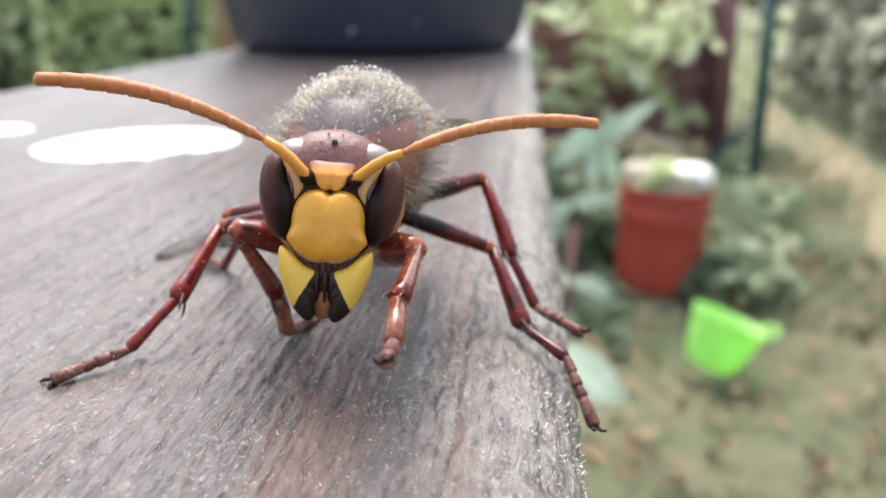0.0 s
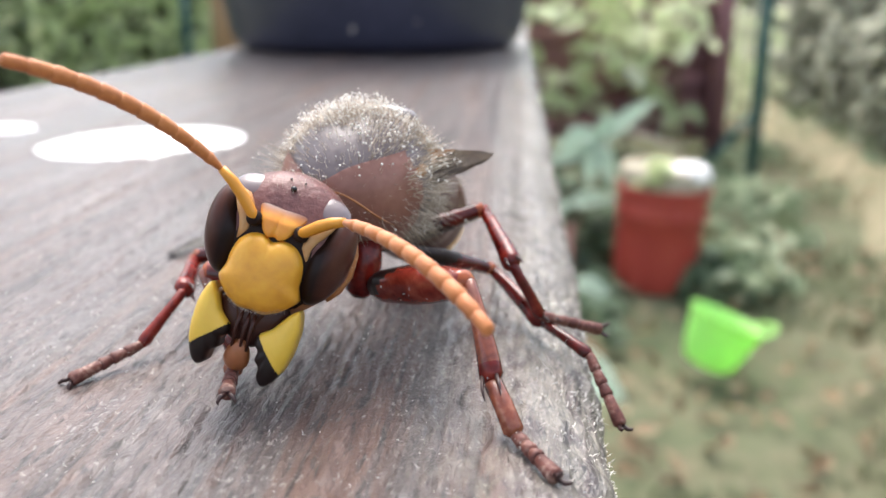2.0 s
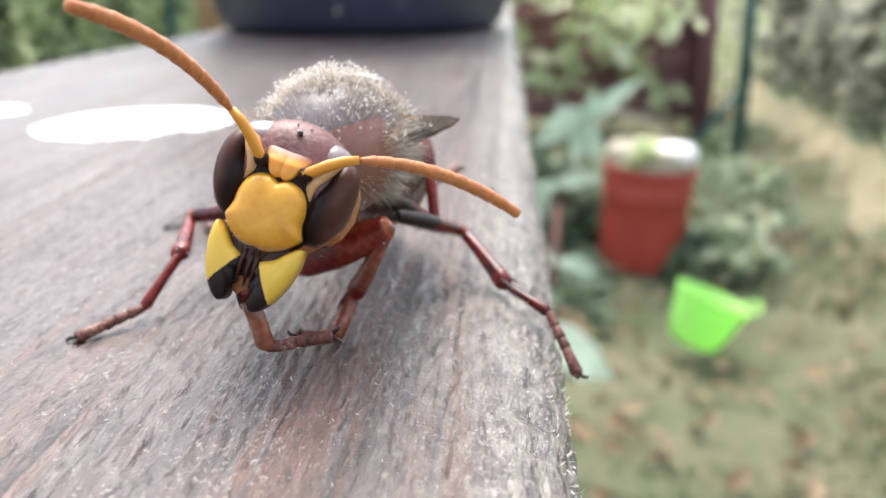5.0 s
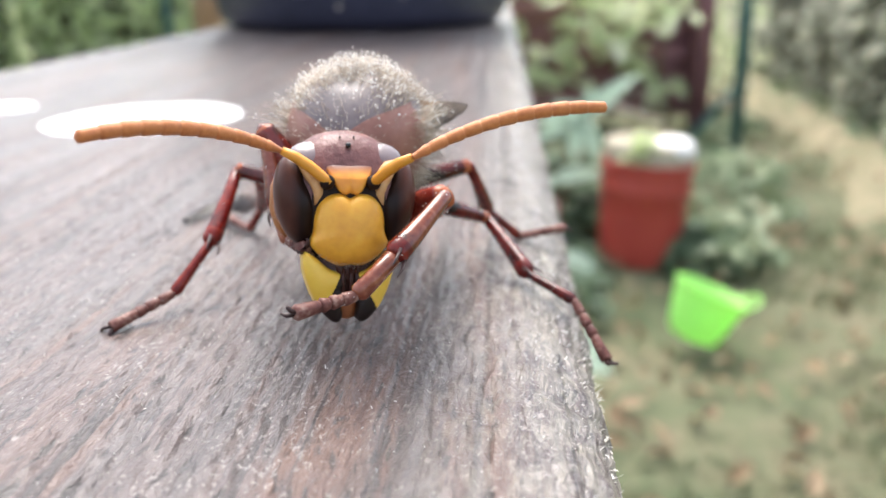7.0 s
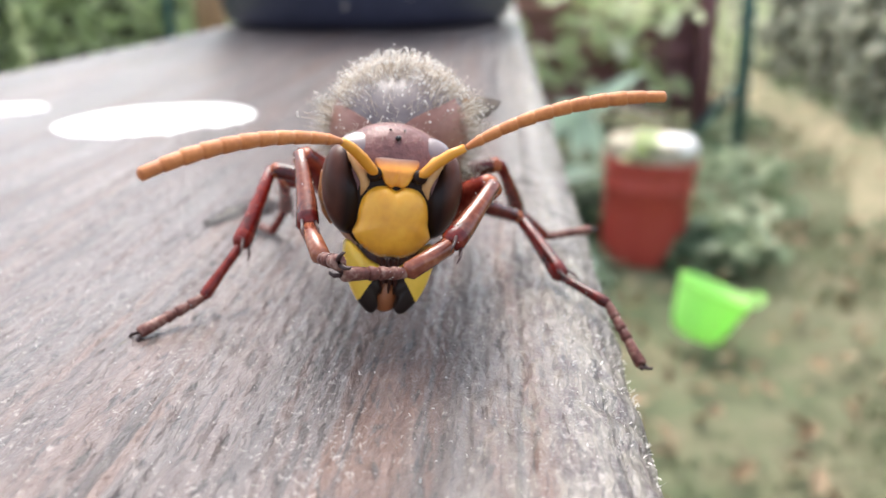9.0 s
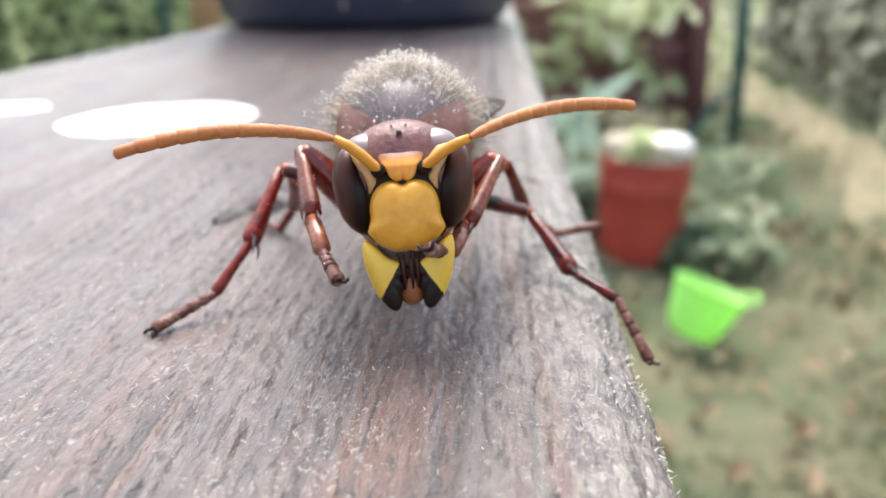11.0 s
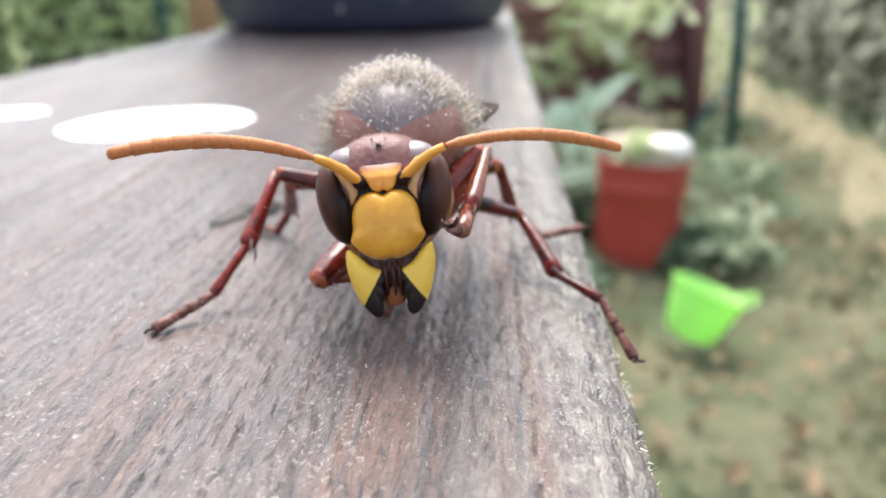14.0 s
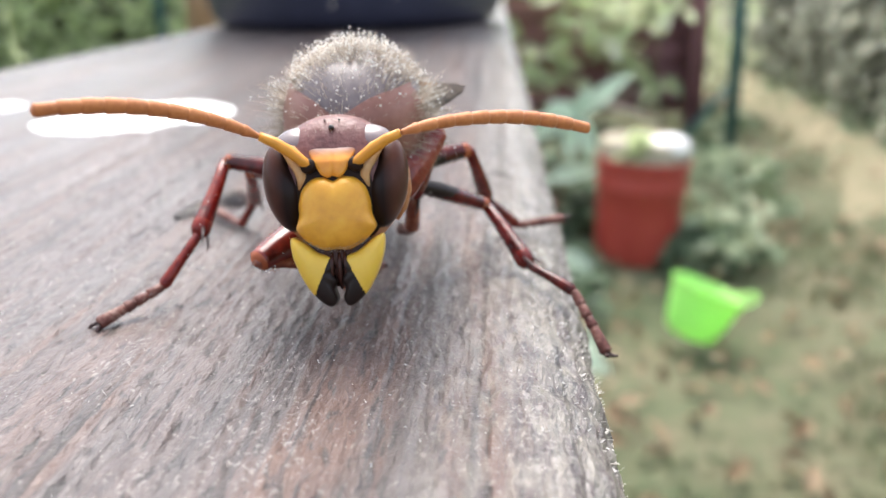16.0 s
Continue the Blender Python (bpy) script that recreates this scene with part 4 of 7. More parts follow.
dark_pot()
garden()


# ---- the hornet ----
BASE = (-0.008, 0.038, TOP)
hornet = tagged(new("hornet"), "European hornet with yellow face and rust-red legs, grooming on the board", "hornet")
hornet.location = BASE


def organ(name, bm, material, parent, label=""):
    bm.transform(MM)
    return part(name, bm, material, parent, label)


def mirror(points):
    """The other half of an outline that runs from its top middle to its bottom middle."""
    return points + [(-x, z) for x, z in points[-2:0:-1]]


def make_head():
    def shape(v):
        x, y, z = v
        square = lambda q, e: math.copysign(abs(q) ** e, q)
        if z < 0:
            x *= 1 - 0.34 * (-z) ** 1.6
            y = square(y, 0.85)
        else:
            x, y, z = square(x, 0.92) * (1 - 0.13 * z * z), square(y, 0.85), square(z, 0.80) * 1.10
        return Vector((x, y, z))
    bm = blob((0, 0.40, 0.1), (2.74, 1.85, 2.72), (0, 0, 0), 96, 72, shape=shape)
    for f in bm.faces:
        p = f.calc_center_median()
        f.material_index = 0
        if p.y < -0.30 and p.z < 1.05 - 0.9 * max(0, abs(p.x) - 0.8):
            f.material_index = 1
        if (abs(p.x) > 1.9 and p.y > 0.15 and p.z < 1.6) or (p.z < -1.5 and abs(p.x) > 1.2 and p.y > -0.5):
            f.material_index = 2
    head = organ("head", bm, [VERTEX, FACE_DARK, GENA], hornet, "red-brown head with a yellow face")
    # the face plates
    cly = mirror([(0, 0.42), (-0.34, 0.58), (-0.84, 0.50), (-1.22, 0.12), (-1.37, -0.42), (-1.38, -0.82), (-1.46, -1.10), (-1.52, -1.36), (-1.30, -1.66), (-0.98, -1.95), (-0.45, -2.20), (0, -2.16)])
    organ("clypeus", plate(smooth_loop(cly, 3), (0, -0.8), -1.44, 0.5, 9, 0.6, lift=lambda x, z: 0.10 * x * x * 0.5), YELLOW, head, "smooth domed yellow face plate")
    shield = mirror([(0, 1.74), (-0.5, 1.80), (-0.95, 1.78), (-0.85, 1.42), (-0.64, 1.05), (-0.45, 0.70), (-0.21, 0.55), (0, 0.61)])
    def brow(x, z):
        """The front of the head's shell at x and z."""
        vz = max(0.0, (z - 0.1) / 2.992) ** 1.25
        vx = min(0.99, (abs(x) / 2.74 / (1 - 0.13 * vz * vz)) ** 1.087)
        return 0.40 - 1.85 * max(0.0, 1 - vx * vx - vz * vz) ** 0.425
    ridge = lambda x, z: brow(x, z) - 0.20 * max(-1.0, min(1.0, (1.60 - z) / 0.45)) + 0.08 * math.exp(-(x / 0.09) ** 2) * max(0, 1.6 - z)
    organ("frontal_shield", plate(smooth_loop(shield, 4), (0, 1.25), 0.04, 0.10, 12, 0.7, lift=ridge), AMBER, head, "amber plate between the antennae")
    for s in (-1, 1):
        def bean(v, s=s):
            x, y, z = v
            notch = 0.30 * math.exp(-((z - 0.42) / 0.3) ** 2) * max(0, -x * s)
            return Vector((x + s * notch, y, z))
        eye = blob((s * 1.91, -0.30, 0.32), (0.88, 1.16, 1.78), (0, s * 9, s * 10), 48, 40, shape=bean)
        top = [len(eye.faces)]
        # the upper lobe takes the colour with the sky glare painted in
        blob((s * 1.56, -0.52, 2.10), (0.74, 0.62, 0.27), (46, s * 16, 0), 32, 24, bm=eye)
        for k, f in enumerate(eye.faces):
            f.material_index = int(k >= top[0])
        organ("compound_eye", eye, [EYE, EYE_GLARE], head, "glossy dark brown compound eye")
        orbit = tube([(s * 1.92, -0.86, 1.86), (s * 1.66, -1.02, 1.66), (s * 1.40, -1.14, 1.32), (s * 1.24, -1.24, 0.95), (s * 1.20, -1.28, 0.58), (s * 1.32, -1.22, 0.10)], [0.10, 0.30, 0.36, 0.29, 0.20, 0.05], 16, flat=0.8)
        organ("orbit", orbit, IVORY, head, "ivory orbit beside the eye")
        organ("gena_stripe", tube([(s * 2.38, 0.62, 1.7), (s * 2.66, 0.72, 0.8), (s * 2.70, 0.70, 0.0), (s * 2.52, 0.66, -0.7), (s * 2.24, 0.60, -1.2)], [0.09, 0.17, 0.19, 0.16, 0.07], 10), GENA, head)
        organ("antenna_socket", blob((s * 0.90, -1.52, 1.02), (0.30, 0.26, 0.30), (0, 0, 0), 16, 10), FACE_DARK, head)
    for x, z, y, r in ((0, 2.46, -1.00, 0.12), (-0.28, 2.78, -0.66, 0.045), (0.28, 2.78, -0.66, 0.045)):
        organ("ocellus", blob((x, y, z), (r, r, r), (0, 0, 0), 14, 10), OCELLUS, head)
    organ("mouth", blob((0, -0.60, -2.55), (1.36, 0.66, 1.12), (0, 0, 0), 32, 20, shape=lambda v: Vector((v.x * (1 + 0.3 * v.z), v.y, v.z))), MOUTH, head, "dark brown mouth between the jaws")
    organ("labrum", plate(smooth_loop(mirror([(0, -2.05), (-0.55, -2.1), (-0.5, -2.5), (-0.32, -2.85), (0, -2.95)]), 3), (0, -2.5), -1.15, 0.2, 4, 0.8), MOUTH, head, "brown mouthparts")
    for x in (-0.22, 0.05, 0.25):
        organ("palp", tube([(x, -1.3, -2.3), (x * 1.2, -1.42, -2.8), (x * 1.2, -1.3, -3.3), (x * 1.2, -1.1, -3.7)], [0.08, 0.09, 0.07, 0.05], 8), MOUTH, head)
    head_tongue = organ("tongue", blob((0, -0.85, -3.85), (0.48, 0.30, 0.66), (12, 0, 0), 16, 12, shape=lambda v: Vector((v.x * (1 - 0.25 * v.z), v.y, v.z))), TONGUE, head, "orange tongue between the jaws")
    rng, bm = random.Random(41), bmesh.new()
    for i in range(170):
        u = rng.uniform(-1, 1)
        q = Vector((1.25 * u, -1.52 - 0.1 * (1 - u * u), -2.14 + 0.42 * u * u + rng.gauss(0, 0.05)))
        spike(bm, q, (Vector((0.4 * u, -0.5, -0.8)) + Vector([rng.gauss(0, 0.25) for k in range(3)])).normalized(), rng.uniform(0.06, 0.17), 0.007)
    organ("bristle", bm, HAIR, head)
    # short hairs on the head
    rng, bm = random.Random(31), bmesh.new()
    for i in range(620):
        a, z = rng.uniform(0, 6.28), rng.uniform(-0.2, 1.0)
        ring = math.sqrt(max(0.0, 1 - z * z))
        v = shape(Vector((ring * math.cos(a), ring * math.sin(a), z)))
        q = Vector((2.74 * v.x, 0.40 + 1.85 * v.y, 0.1 + 2.72 * v.z))
        if q.y < -0.5 and (q.z < 2.1 or rng.random() < 0.5):
            continue
        d = (Vector((v.x / 2.74, v.y / 1.85, v.z / 2.72)).normalized() + Vector([rng.gauss(0, 0.3) for k in range(3)])).normalized()
        spike(bm, q - d * 0.03, d, rng.uniform(0.12, 0.30), 0.009)
    organ("head_hair", bm, HAIR, head)
    return head, head_tongue


def spike(bm, p, d, length, r):
    """One thin three-sided hair."""
    a = d.orthogonal().normalized() * r
    b = d.cross(a)
    v = [bm.verts.new(p + a), bm.verts.new(p - 0.5 * a + 0.87 * b), bm.verts.new(p - 0.5 * a - 0.87 * b), bm.verts.new(p + d * length)]
    for i, j in ((0, 1), (1, 2), (2, 0)):
        bm.faces.new((v[i], v[j], v[3]))


def make_mandible(s, head):
    """One jaw, hinged at its upper outer corner: yellow with a black toothed end."""
    line = smooth_loop([(0.0, 0.16), (0.00, -0.45), (0.17, -1.00), (0.40, -1.52), (0.74, -2.05), (1.18, -2.46), (1.48, -2.52), (1.64, -2.24), (1.56, -1.84), (1.68, -1.55), (1.56, -1.22), (1.66, -0.95), (1.50, -0.62), (0.98, -0.42), (0.46, -0.02)], 7)
    bm = plate([(-s * x, z) for x, z in line], (-s * 0.92, -1.22), -0.35, 0.40, 22, 0.75)
    for f in bm.faces:
        c = f.calc_center_median()
        inner = -s * c.x
        f.material_index = 1 if (c.z < -2.12 + 0.04 * noise.noise(c * 3) or inner > 1.38 + 0.46 * (c.z + 0.80) + 0.03 * noise.noise(c * 3)) else 0
    ob = organ("mandible", bm, [LEMON, BLACK], head, "yellow jaw with black toothed tip")
    return ob


def make_antenna(head):
    scape = organ("scape", tube([(0, 0, -0.1), (0.03, 0, 0.25), (0.10, 0, 0.9), (0.10, 0, 1.5), (0.02, 0, 2.08)], [0.17, 0.21, 0.225, 0.205, 0.165], 14), SCAPE, head, "yellow first antenna joint")
    pts, rad = [], []
    n = 11
    total = 8.0
    for i in range(n):
        for f, k in ((0.015, 0.84), (0.10, 0.96), (0.5, 1.0), (0.88, 1.05), (0.975, 0.92)):
            u = (i + f) / n
            pts.append((0.55 * 4 * u * (1 - u), 0, total * 0.985 * u))
            rad.append(k * (0.20 + 0.075 * math.sin(min(1, u * 1.6) * math.pi / 2)) * (1 - 0.22 * max(0, u - 0.8) / 0.2) * (0.62 if u < 0.02 else 0.80 if u < 0.05 else 1))
    pts.append((0.0, 0, total * 0.985 + 0.05))
    rad.append(0.08)
    flag = organ("flagellum", tube(pts, rad, 14), ORANGE, head, "long ringed orange antenna lash")
    return scape, flag


def make_thorax():
    def shape(v):
        x, y, z = v
        w = 1 - 0.18 * max(0, y) ** 2
        return Vector((x * w, y, z * (1 - 0.12 * max(0, y)) + 0.05 * max(0, -y)))
    rim = lambda x: 0.64 + 0.60 * (1 - math.exp(-(x / 0.9) ** 2)) + 0.06 * x * x  # the upper edge of the collar
    ribs = lambda v: 1 + 0.012 * noise.noise(v * 3)
    thorax = organ("thorax", blob((0, 0, 0), (3.18, 3.9, 3.05), (6, 0, 0), 48, 32, shape=lambda v: shape(v) * ribs(v)), NOTUM, hornet, "dark hairy thorax with a rust-red collar")
    # the collar: two lobes that meet in a V at the front
    bm = blob((0, 0, 0), (3.26, 3.98, 3.13), (6, 0, 0), 150, 104, shape=shape)
    gone = []
    for f in bm.faces:
        c = f.calc_center_median()
        if c.y > -0.75 - 0.3 * max(0, c.z) or c.z > rim(c.x):
            gone.append(f)
    bmesh.ops.delete(bm, geom=gone, context="FACES")
    for v in {v for e in bm.edges if e.is_boundary for v in e.verts}:
        if abs(v.co.z - rim(v.co.x)) < 0.16:
            v.co.z = rim(v.co.x)
    organ("collar", bm, COLLAR, thorax, "rust-brown collar in front of the thorax")
    for s in (-1, 1):  # a pale seam along each lobe
        seam = []
        for u in np.linspace(0, 1, 12):
            x, z = 0.35 + 2.15 * u, 0.78 - 0.15 * u - 1.7 * u ** 2.4
            y = -3.98 * math.sqrt(max(0, 1 - (x / 3.26) ** 2 - (z / 3.13) ** 2))
            seam.append(pose(0, 0, 0, 6, 0, 0) @ Vector((s * x, y - 0.01, z)))
        organ("seam", tube(seam, [0.02] + [0.05] * 10 + [0.02], 6), GENA, thorax)
    shape_plate = lambda v: Vector((v.x * (1 - 0.2 * v.y), v.y, v.z))
    organ("scutellum", blob((0, 2.15, 2.36), (1.75, 1.0, 0.64), (-32, 0, 0), 32, 20, shape=shape_plate), PLATE, thorax, "bare shiny plate behind the hair")
    organ("neck", blob((0, -3.6, -1.35), (1.2, 1.9, 1.0), (0, 0, 0), 20, 14), COLLAR, thorax)
    for s in (-1, 1):
        organ("coxa", tube([(s * 1.0, -1.9, -1.8), (s * 1.15, -2.3, -3.0), (s * 1.1, -2.5, -4.1), (s * 1.1, -2.55, -4.4)], [0.75, 0.8, 0.62, 0.3], 14), LEG_RED, thorax)
        organ("wing_root", blob((s * 2.75, -0.35, 0.7), (0.42, 0.7, 0.36), (0, s * 30, 0), 14, 10), WING_ROOT, thorax)
        # a folded, frayed wing
        rows, bm = [], bmesh.new()
        for i in range(15):
            u = i / 14
            w = 1.05 * (1 - u) ** 0.75 + 0.04 + 0.03 * math.sin(17 * u)
            c = Vector((s * (2.95 + 1.60 * u), 0.4 + 3.7 * u, 0.60 + 0.12 * u + 0.12 * math.sin(3 * u)))
            rows.append([bm.verts.new(c + Vector((s * k * w * 0.35, -0.25 * k * w, -k * w * 0.62 + 0.07 * math.cos(4 * math.pi * k + 5 * u)))) for k in np.linspace(-1, 1, 9)])
        for a, b in zip(rows, rows[1:]):
            for k in range(8):
                bm.faces.new((a[k], a[k + 1], b[k + 1], b[k]))
        bmesh.ops.solidify(bm, geom=bm.faces[:], thickness=0.05)
        for f in bm.faces:
            q = f.calc_center_median()
            f.material_index = 1 if q.z > 0.75 + 0.42 * (q.y - 0.5) * 0.62 and q.y < 2.6 else 0
        organ("wing", bm, [WING, WING_ROOT], thorax, "folded smoky brown wing with frayed end")
    # the abdomen, hanging behind and below
    prof = []
    for i in range(40):
        u = i / 39
        r = 2.7 * (math.sin(math.pi * min(1, u ** 0.62)) ** 0.75 if 0 < u < 1 else 0) * (1 + 0.025 * math.sin(u * 6 * 2 * math.pi))
        prof.append((r, u * 11.0))
    bm = lathe([(0, 0)] + prof[1:-1] + [(0, 11.0)], 40, m=pose(0, 3.7, -0.9, -120, 0, 14))
    for f in bm.faces:
        d = (f.calc_center_median() - Vector((0, 3.9, -0.9))).length
        f.material_index = 1 if (d % 2.3) < 1.0 or d < 5.0 else 0
    organ("abdomen", bm, [BAND, BANDR], thorax, "yellow and brown banded abdomen")
    # golden fur
    rng, bm, dust = random.Random(77), bmesh.new(), bmesh.new()
    for i in range(9500):
        a, z = rng.uniform(0, 6.2832), 1.0 - 1.75 * rng.random() ** 1.35
        ring = math.sqrt(1 - z * z)
        v = Vector((math.cos(a) * ring, math.sin(a) * ring, z))
        q = pose(0, 0, 0, 6, 0, 0) @ (Matrix.Diagonal((3.18, 3.9, 3.05)) @ shape(v))
        keep = 1.0 if q.z > 0.6 else 0.75
        if abs(q.x) < 1.7 and q.y < -1.2 and 0.9 < q.z < 2.6 - 0.35 * q.x * q.x:
            keep = 0.30  # a shiny, thinly haired patch
        if ((q.x / 1.9) ** 2 + ((q.y - 2.2) / 1.1) ** 2) < 1 and q.z > 0.8:
            keep = 0.05  # the bare, shiny scutellum
        if q.y < 0.0 and q.z < rim(q.x) - 0.03:
            keep = 0.12 if q.z > -0.8 else 0.5  # the collar is nearly bare
        if abs(q.x) > 2.1 and q.z < 1.2 and q.y > -1.75:
            keep = 0.95  # the furry flanks
        if rng.random() > keep:
            continue
        d = (Vector((v.x / 3.18, v.y / 3.9, v.z / 3.05)).normalized() + Vector([rng.gauss(0, 0.22) for k in range(3)]) + Vector((0, -0.1, 0.12))).normalized()
        length = rng.uniform(0.26, 0.86) * (1.0 + 0.7 * noise.noise(q * 2.3)) * (0.7 if keep == 0.30 else 1.8 if keep == 0.95 else 1.0)
        spike(bm, q - d * 0.05, d, length, rng.uniform(0.010, 0.020))
        if rng.random() < (0.31 if q.z > 0.4 and q.y < 1.8 else 0.04):
            bmesh.ops.create_icosphere(dust, subdivisions=1, radius=rng.uniform(0.018, 0.062), matrix=Matrix.Translation(q + d * length * rng.uniform(0.5, 0.95)))
    organ("fur", bm, HAIR, thorax, "dense golden hair")
    organ("pollen", dust, DUST, thorax, "bright specks in the hair")["kind"] = "stuff"
    return thorax


def speckle(bm, rng, count, length, r, slot):
    """Pale dust grains on a leg piece."""
    for i in range(count):
        z, a = rng.uniform(0.05, 1) * length, rng.uniform(0, 6.28)
        made = bmesh.ops.create_icosphere(bm, subdivisions=1, radius=rng.uniform(0.012, 0.034), matrix=Matrix.Translation((math.cos(a) * r, math.sin(a) * r * 0.87, z)))
        for f in {f for v in made["verts"] for f in v.link_faces}:
            f.material_index = slot


def make_leg(femur_len, tibia_len, first, rest, thick, femur_mat, tibia_mat, seed, dark_from=0.42, heel_thick=1.0, slim=1.0, thigh=1.0):
    """Four rigid pieces, each along +z from its upper joint; the thigh runs from the knee to the hip."""
    rng = random.Random(seed)
    k = thick
    f = tube([(0, 0, -0.06), (0, 0, 0.12), (0.03, 0, femur_len * 0.22), (0.03, 0, femur_len * 0.40), (0.06, 0, femur_len * 0.6), (0.02, 0, femur_len * 0.9), (0, 0, femur_len)],
             [0.16 * k, 0.33 * k, 0.46 * k * thigh, 0.53 * k * thigh, 0.55 * k * thigh, 0.46 * k * thigh, 0.32 * k * thigh], 20, flat=0.85)
    bmesh.ops.subdivide_edges(f, edges=[e for e in f.edges if abs(e.verts[0].co.z - e.verts[1].co.z) > 0.4], cuts=5)
    for i in range(150):
        z, a = rng.uniform(0.3, femur_len * 0.9), rng.uniform(0, 6.28)
        d = Vector((math.cos(a), math.sin(a), rng.uniform(-0.8, 0.2))).normalized()
        spike(f, Vector((math.cos(a) * 0.38 * k * thigh, math.sin(a) * 0.34 * k * thigh, z)), d, rng.uniform(0.12, 0.42), 0.012)
    for q in f.faces:
        p = q.calc_center_median()
        ragged = dark_from + 0.24 * p.y / (0.5 * k) + 0.10 * noise.noise(p * 3)
        q.material_index = 1 if p.z < (0.10 if thick > 1.4 else 0.42) + 0.12 * noise.noise(p * 3) else (2 if p.z > femur_len * ragged else 0)
    speckle(f, rng, 26, femur_len * 0.8, 0.46 * k * thigh, 3)
    femur = organ("femur", f, [femur_mat, KNEE, BLACK, DUST], hornet)
    k = thick * slim
    t = tube([(0, 0, -0.12), (0, 0, 0.05), (0.04, 0, tibia_len * 0.3), (0.05, 0, tibia_len * 0.7), (0.02, 0, tibia_len * 0.84), (0, 0, tibia_len * 0.95), (0, 0, tibia_len + 0.04)],
             [0.14 * k, 0.25 * k, 0.27 * k, 0.36 * k, 0.39 * k, 0.40 * k, 0.26 * k], 16, flat=0.85)
    for i in range(46):
        z, a = rng.uniform(0.3, tibia_len * 0.95), rng.uniform(0, 6.28)
        d = Vector((math.cos(a), math.sin(a), rng.uniform(0.1, 0.9))).normalized()
        spike(t, Vector((math.cos(a) * 0.28 * k, math.sin(a) * 0.25 * k, z)), d, rng.uniform(0.10, 0.24), 0.013)
    for q in t.faces:
        z = q.calc_center_median().z
        q.material_index = 1 if z > tibia_len * 0.84 else 0
    speckle(t, rng, 14, tibia_len, 0.33 * k, 2)
    tibia = organ("tibia", t, [tibia_mat, FEMUR_DARK, DUST], hornet)
    for s in (-1, 1):
        organ("spur", tube([(0.2 * s * k, 0.22 * k, tibia_len * 0.95), (0.26 * s * k, 0.40 * k, tibia_len + 0.35), (0.24 * s * k, 0.46 * k, tibia_len + 0.75)], [0.075, 0.06, 0.012], 7), SPUR, tibia)
    b = tube([(0, 0, -0.08), (0, 0, 0.1), (0.02, 0, first * 0.5), (0, 0, first * 0.93), (0, 0, first + 0.05)], [0.12 * k, 0.20 * k * heel_thick, 0.20 * k * heel_thick, 0.25 * k * (0.5 + 0.5 * heel_thick), 0.15 * k], 12)
    for i in range(40):
        z, a = rng.uniform(0.2, first), rng.uniform(0, 6.28)
        spike(b, Vector((math.cos(a) * 0.17 * k, math.sin(a) * 0.17 * k, z)), Vector((math.cos(a), math.sin(a), 0.9)).normalized(), rng.uniform(0.08, 0.2), 0.012)
    speckle(b, rng, 16, first, 0.20 * k, 1)
    heel = organ("tarsus", b, [SHIN if heel_thick > 1 else FEMUR_DARK, DUST], hornet)
    g, z0 = bmesh.new(), 0.0
    for i, part_len in enumerate((0.24, 0.20, 0.16, 0.40)):
        z1 = z0 + part_len * rest
        w = (0.92, 0.95, 1.0, 1.05)[i] * k
        tube([(0, 0, z0 - 0.03), (0, 0, z0 + 0.06), (0, 0, z1 - 0.10), (0, 0, z1)], [0.15 * w, 0.185 * w, 0.235 * w, 0.185 * w], 12, g)
        z0 = z1
    for i in range(50):
        z, a = rng.uniform(0.1, rest), rng.uniform(0, 6.28)
        spike(g, Vector((math.cos(a) * 0.17 * k, math.sin(a) * 0.17 * k, z)), Vector((math.cos(a), math.sin(a), 0.9)).normalized(), rng.uniform(0.08, 0.2), 0.012)
    speckle(g, rng, 40, rest, 0.19 * k, 1)
    foot = organ("foot", g, [TARSUS, DUST], hornet)
    for s in (-1, 1):
        organ("claw", tube([(0.06 * s, 0, rest - 0.05), (0.22 * s, 0.06, rest + 0.20), (0.30 * s, 0.20, rest + 0.30), (0.28 * s, 0.32, rest + 0.28)], [0.10, 0.09, 0.065, 0.012], 7), SPUR, foot)
    return femur, tibia, heel, foot


# ---- movement ----
def frame_of(z, hint):
    """A turn whose z axis points along z and whose x axis leans to hint."""
    z = z.normalized()
    x = hint - z * hint.dot(z)
    x = (x if x.length > 1e-6 else z.orthogonal()).normalized()
    return Matrix((x, z.cross(x), z)).transposed().to_4x4()


def glide(rows, t):
    """The numbers of the rows at t, gliding through them."""
    times = [r[0] for r in rows]
    if t >= times[-1]:
        return np.array(rows[-1][1:], float)
    i = max(0, max(k for k, q in enumerate(times) if q <= t))
    p = [np.array(rows[min(max(k, 0), len(rows) - 1)][1:], float) for k in (i - 1, i, i + 1, i + 2)]
    q = [times[min(max(k, 0), len(rows) - 1)] for k in (i - 1, i, i + 1, i + 2)]
    h = q[2] - q[1]
    u = (t - q[1]) / h
    m1 = (p[2] - p[0]) / max(1e-6, q[2] - q[0]) * h * 0.6
    m2 = (p[3] - p[1]) / max(1e-6, q[3] - q[1]) * h * 0.6
    return (2 * u ** 3 - 3 * u * u + 1) * p[1] + (u ** 3 - 2 * u * u + u) * m1 + (-2 * u ** 3 + 3 * u * u) * p[2] + (u ** 3 - u * u) * m2


TIMES = [k / 10 for k in range(161)]  # every tenth of a second


def bone(a, b, hint):
    """The pose of a rigid piece that starts at a and points to b, both in millimetres."""
    return Matrix.Translation(Vector(a) / 1000) @ frame_of(Vector(b) - Vector(a), Vector(hint))


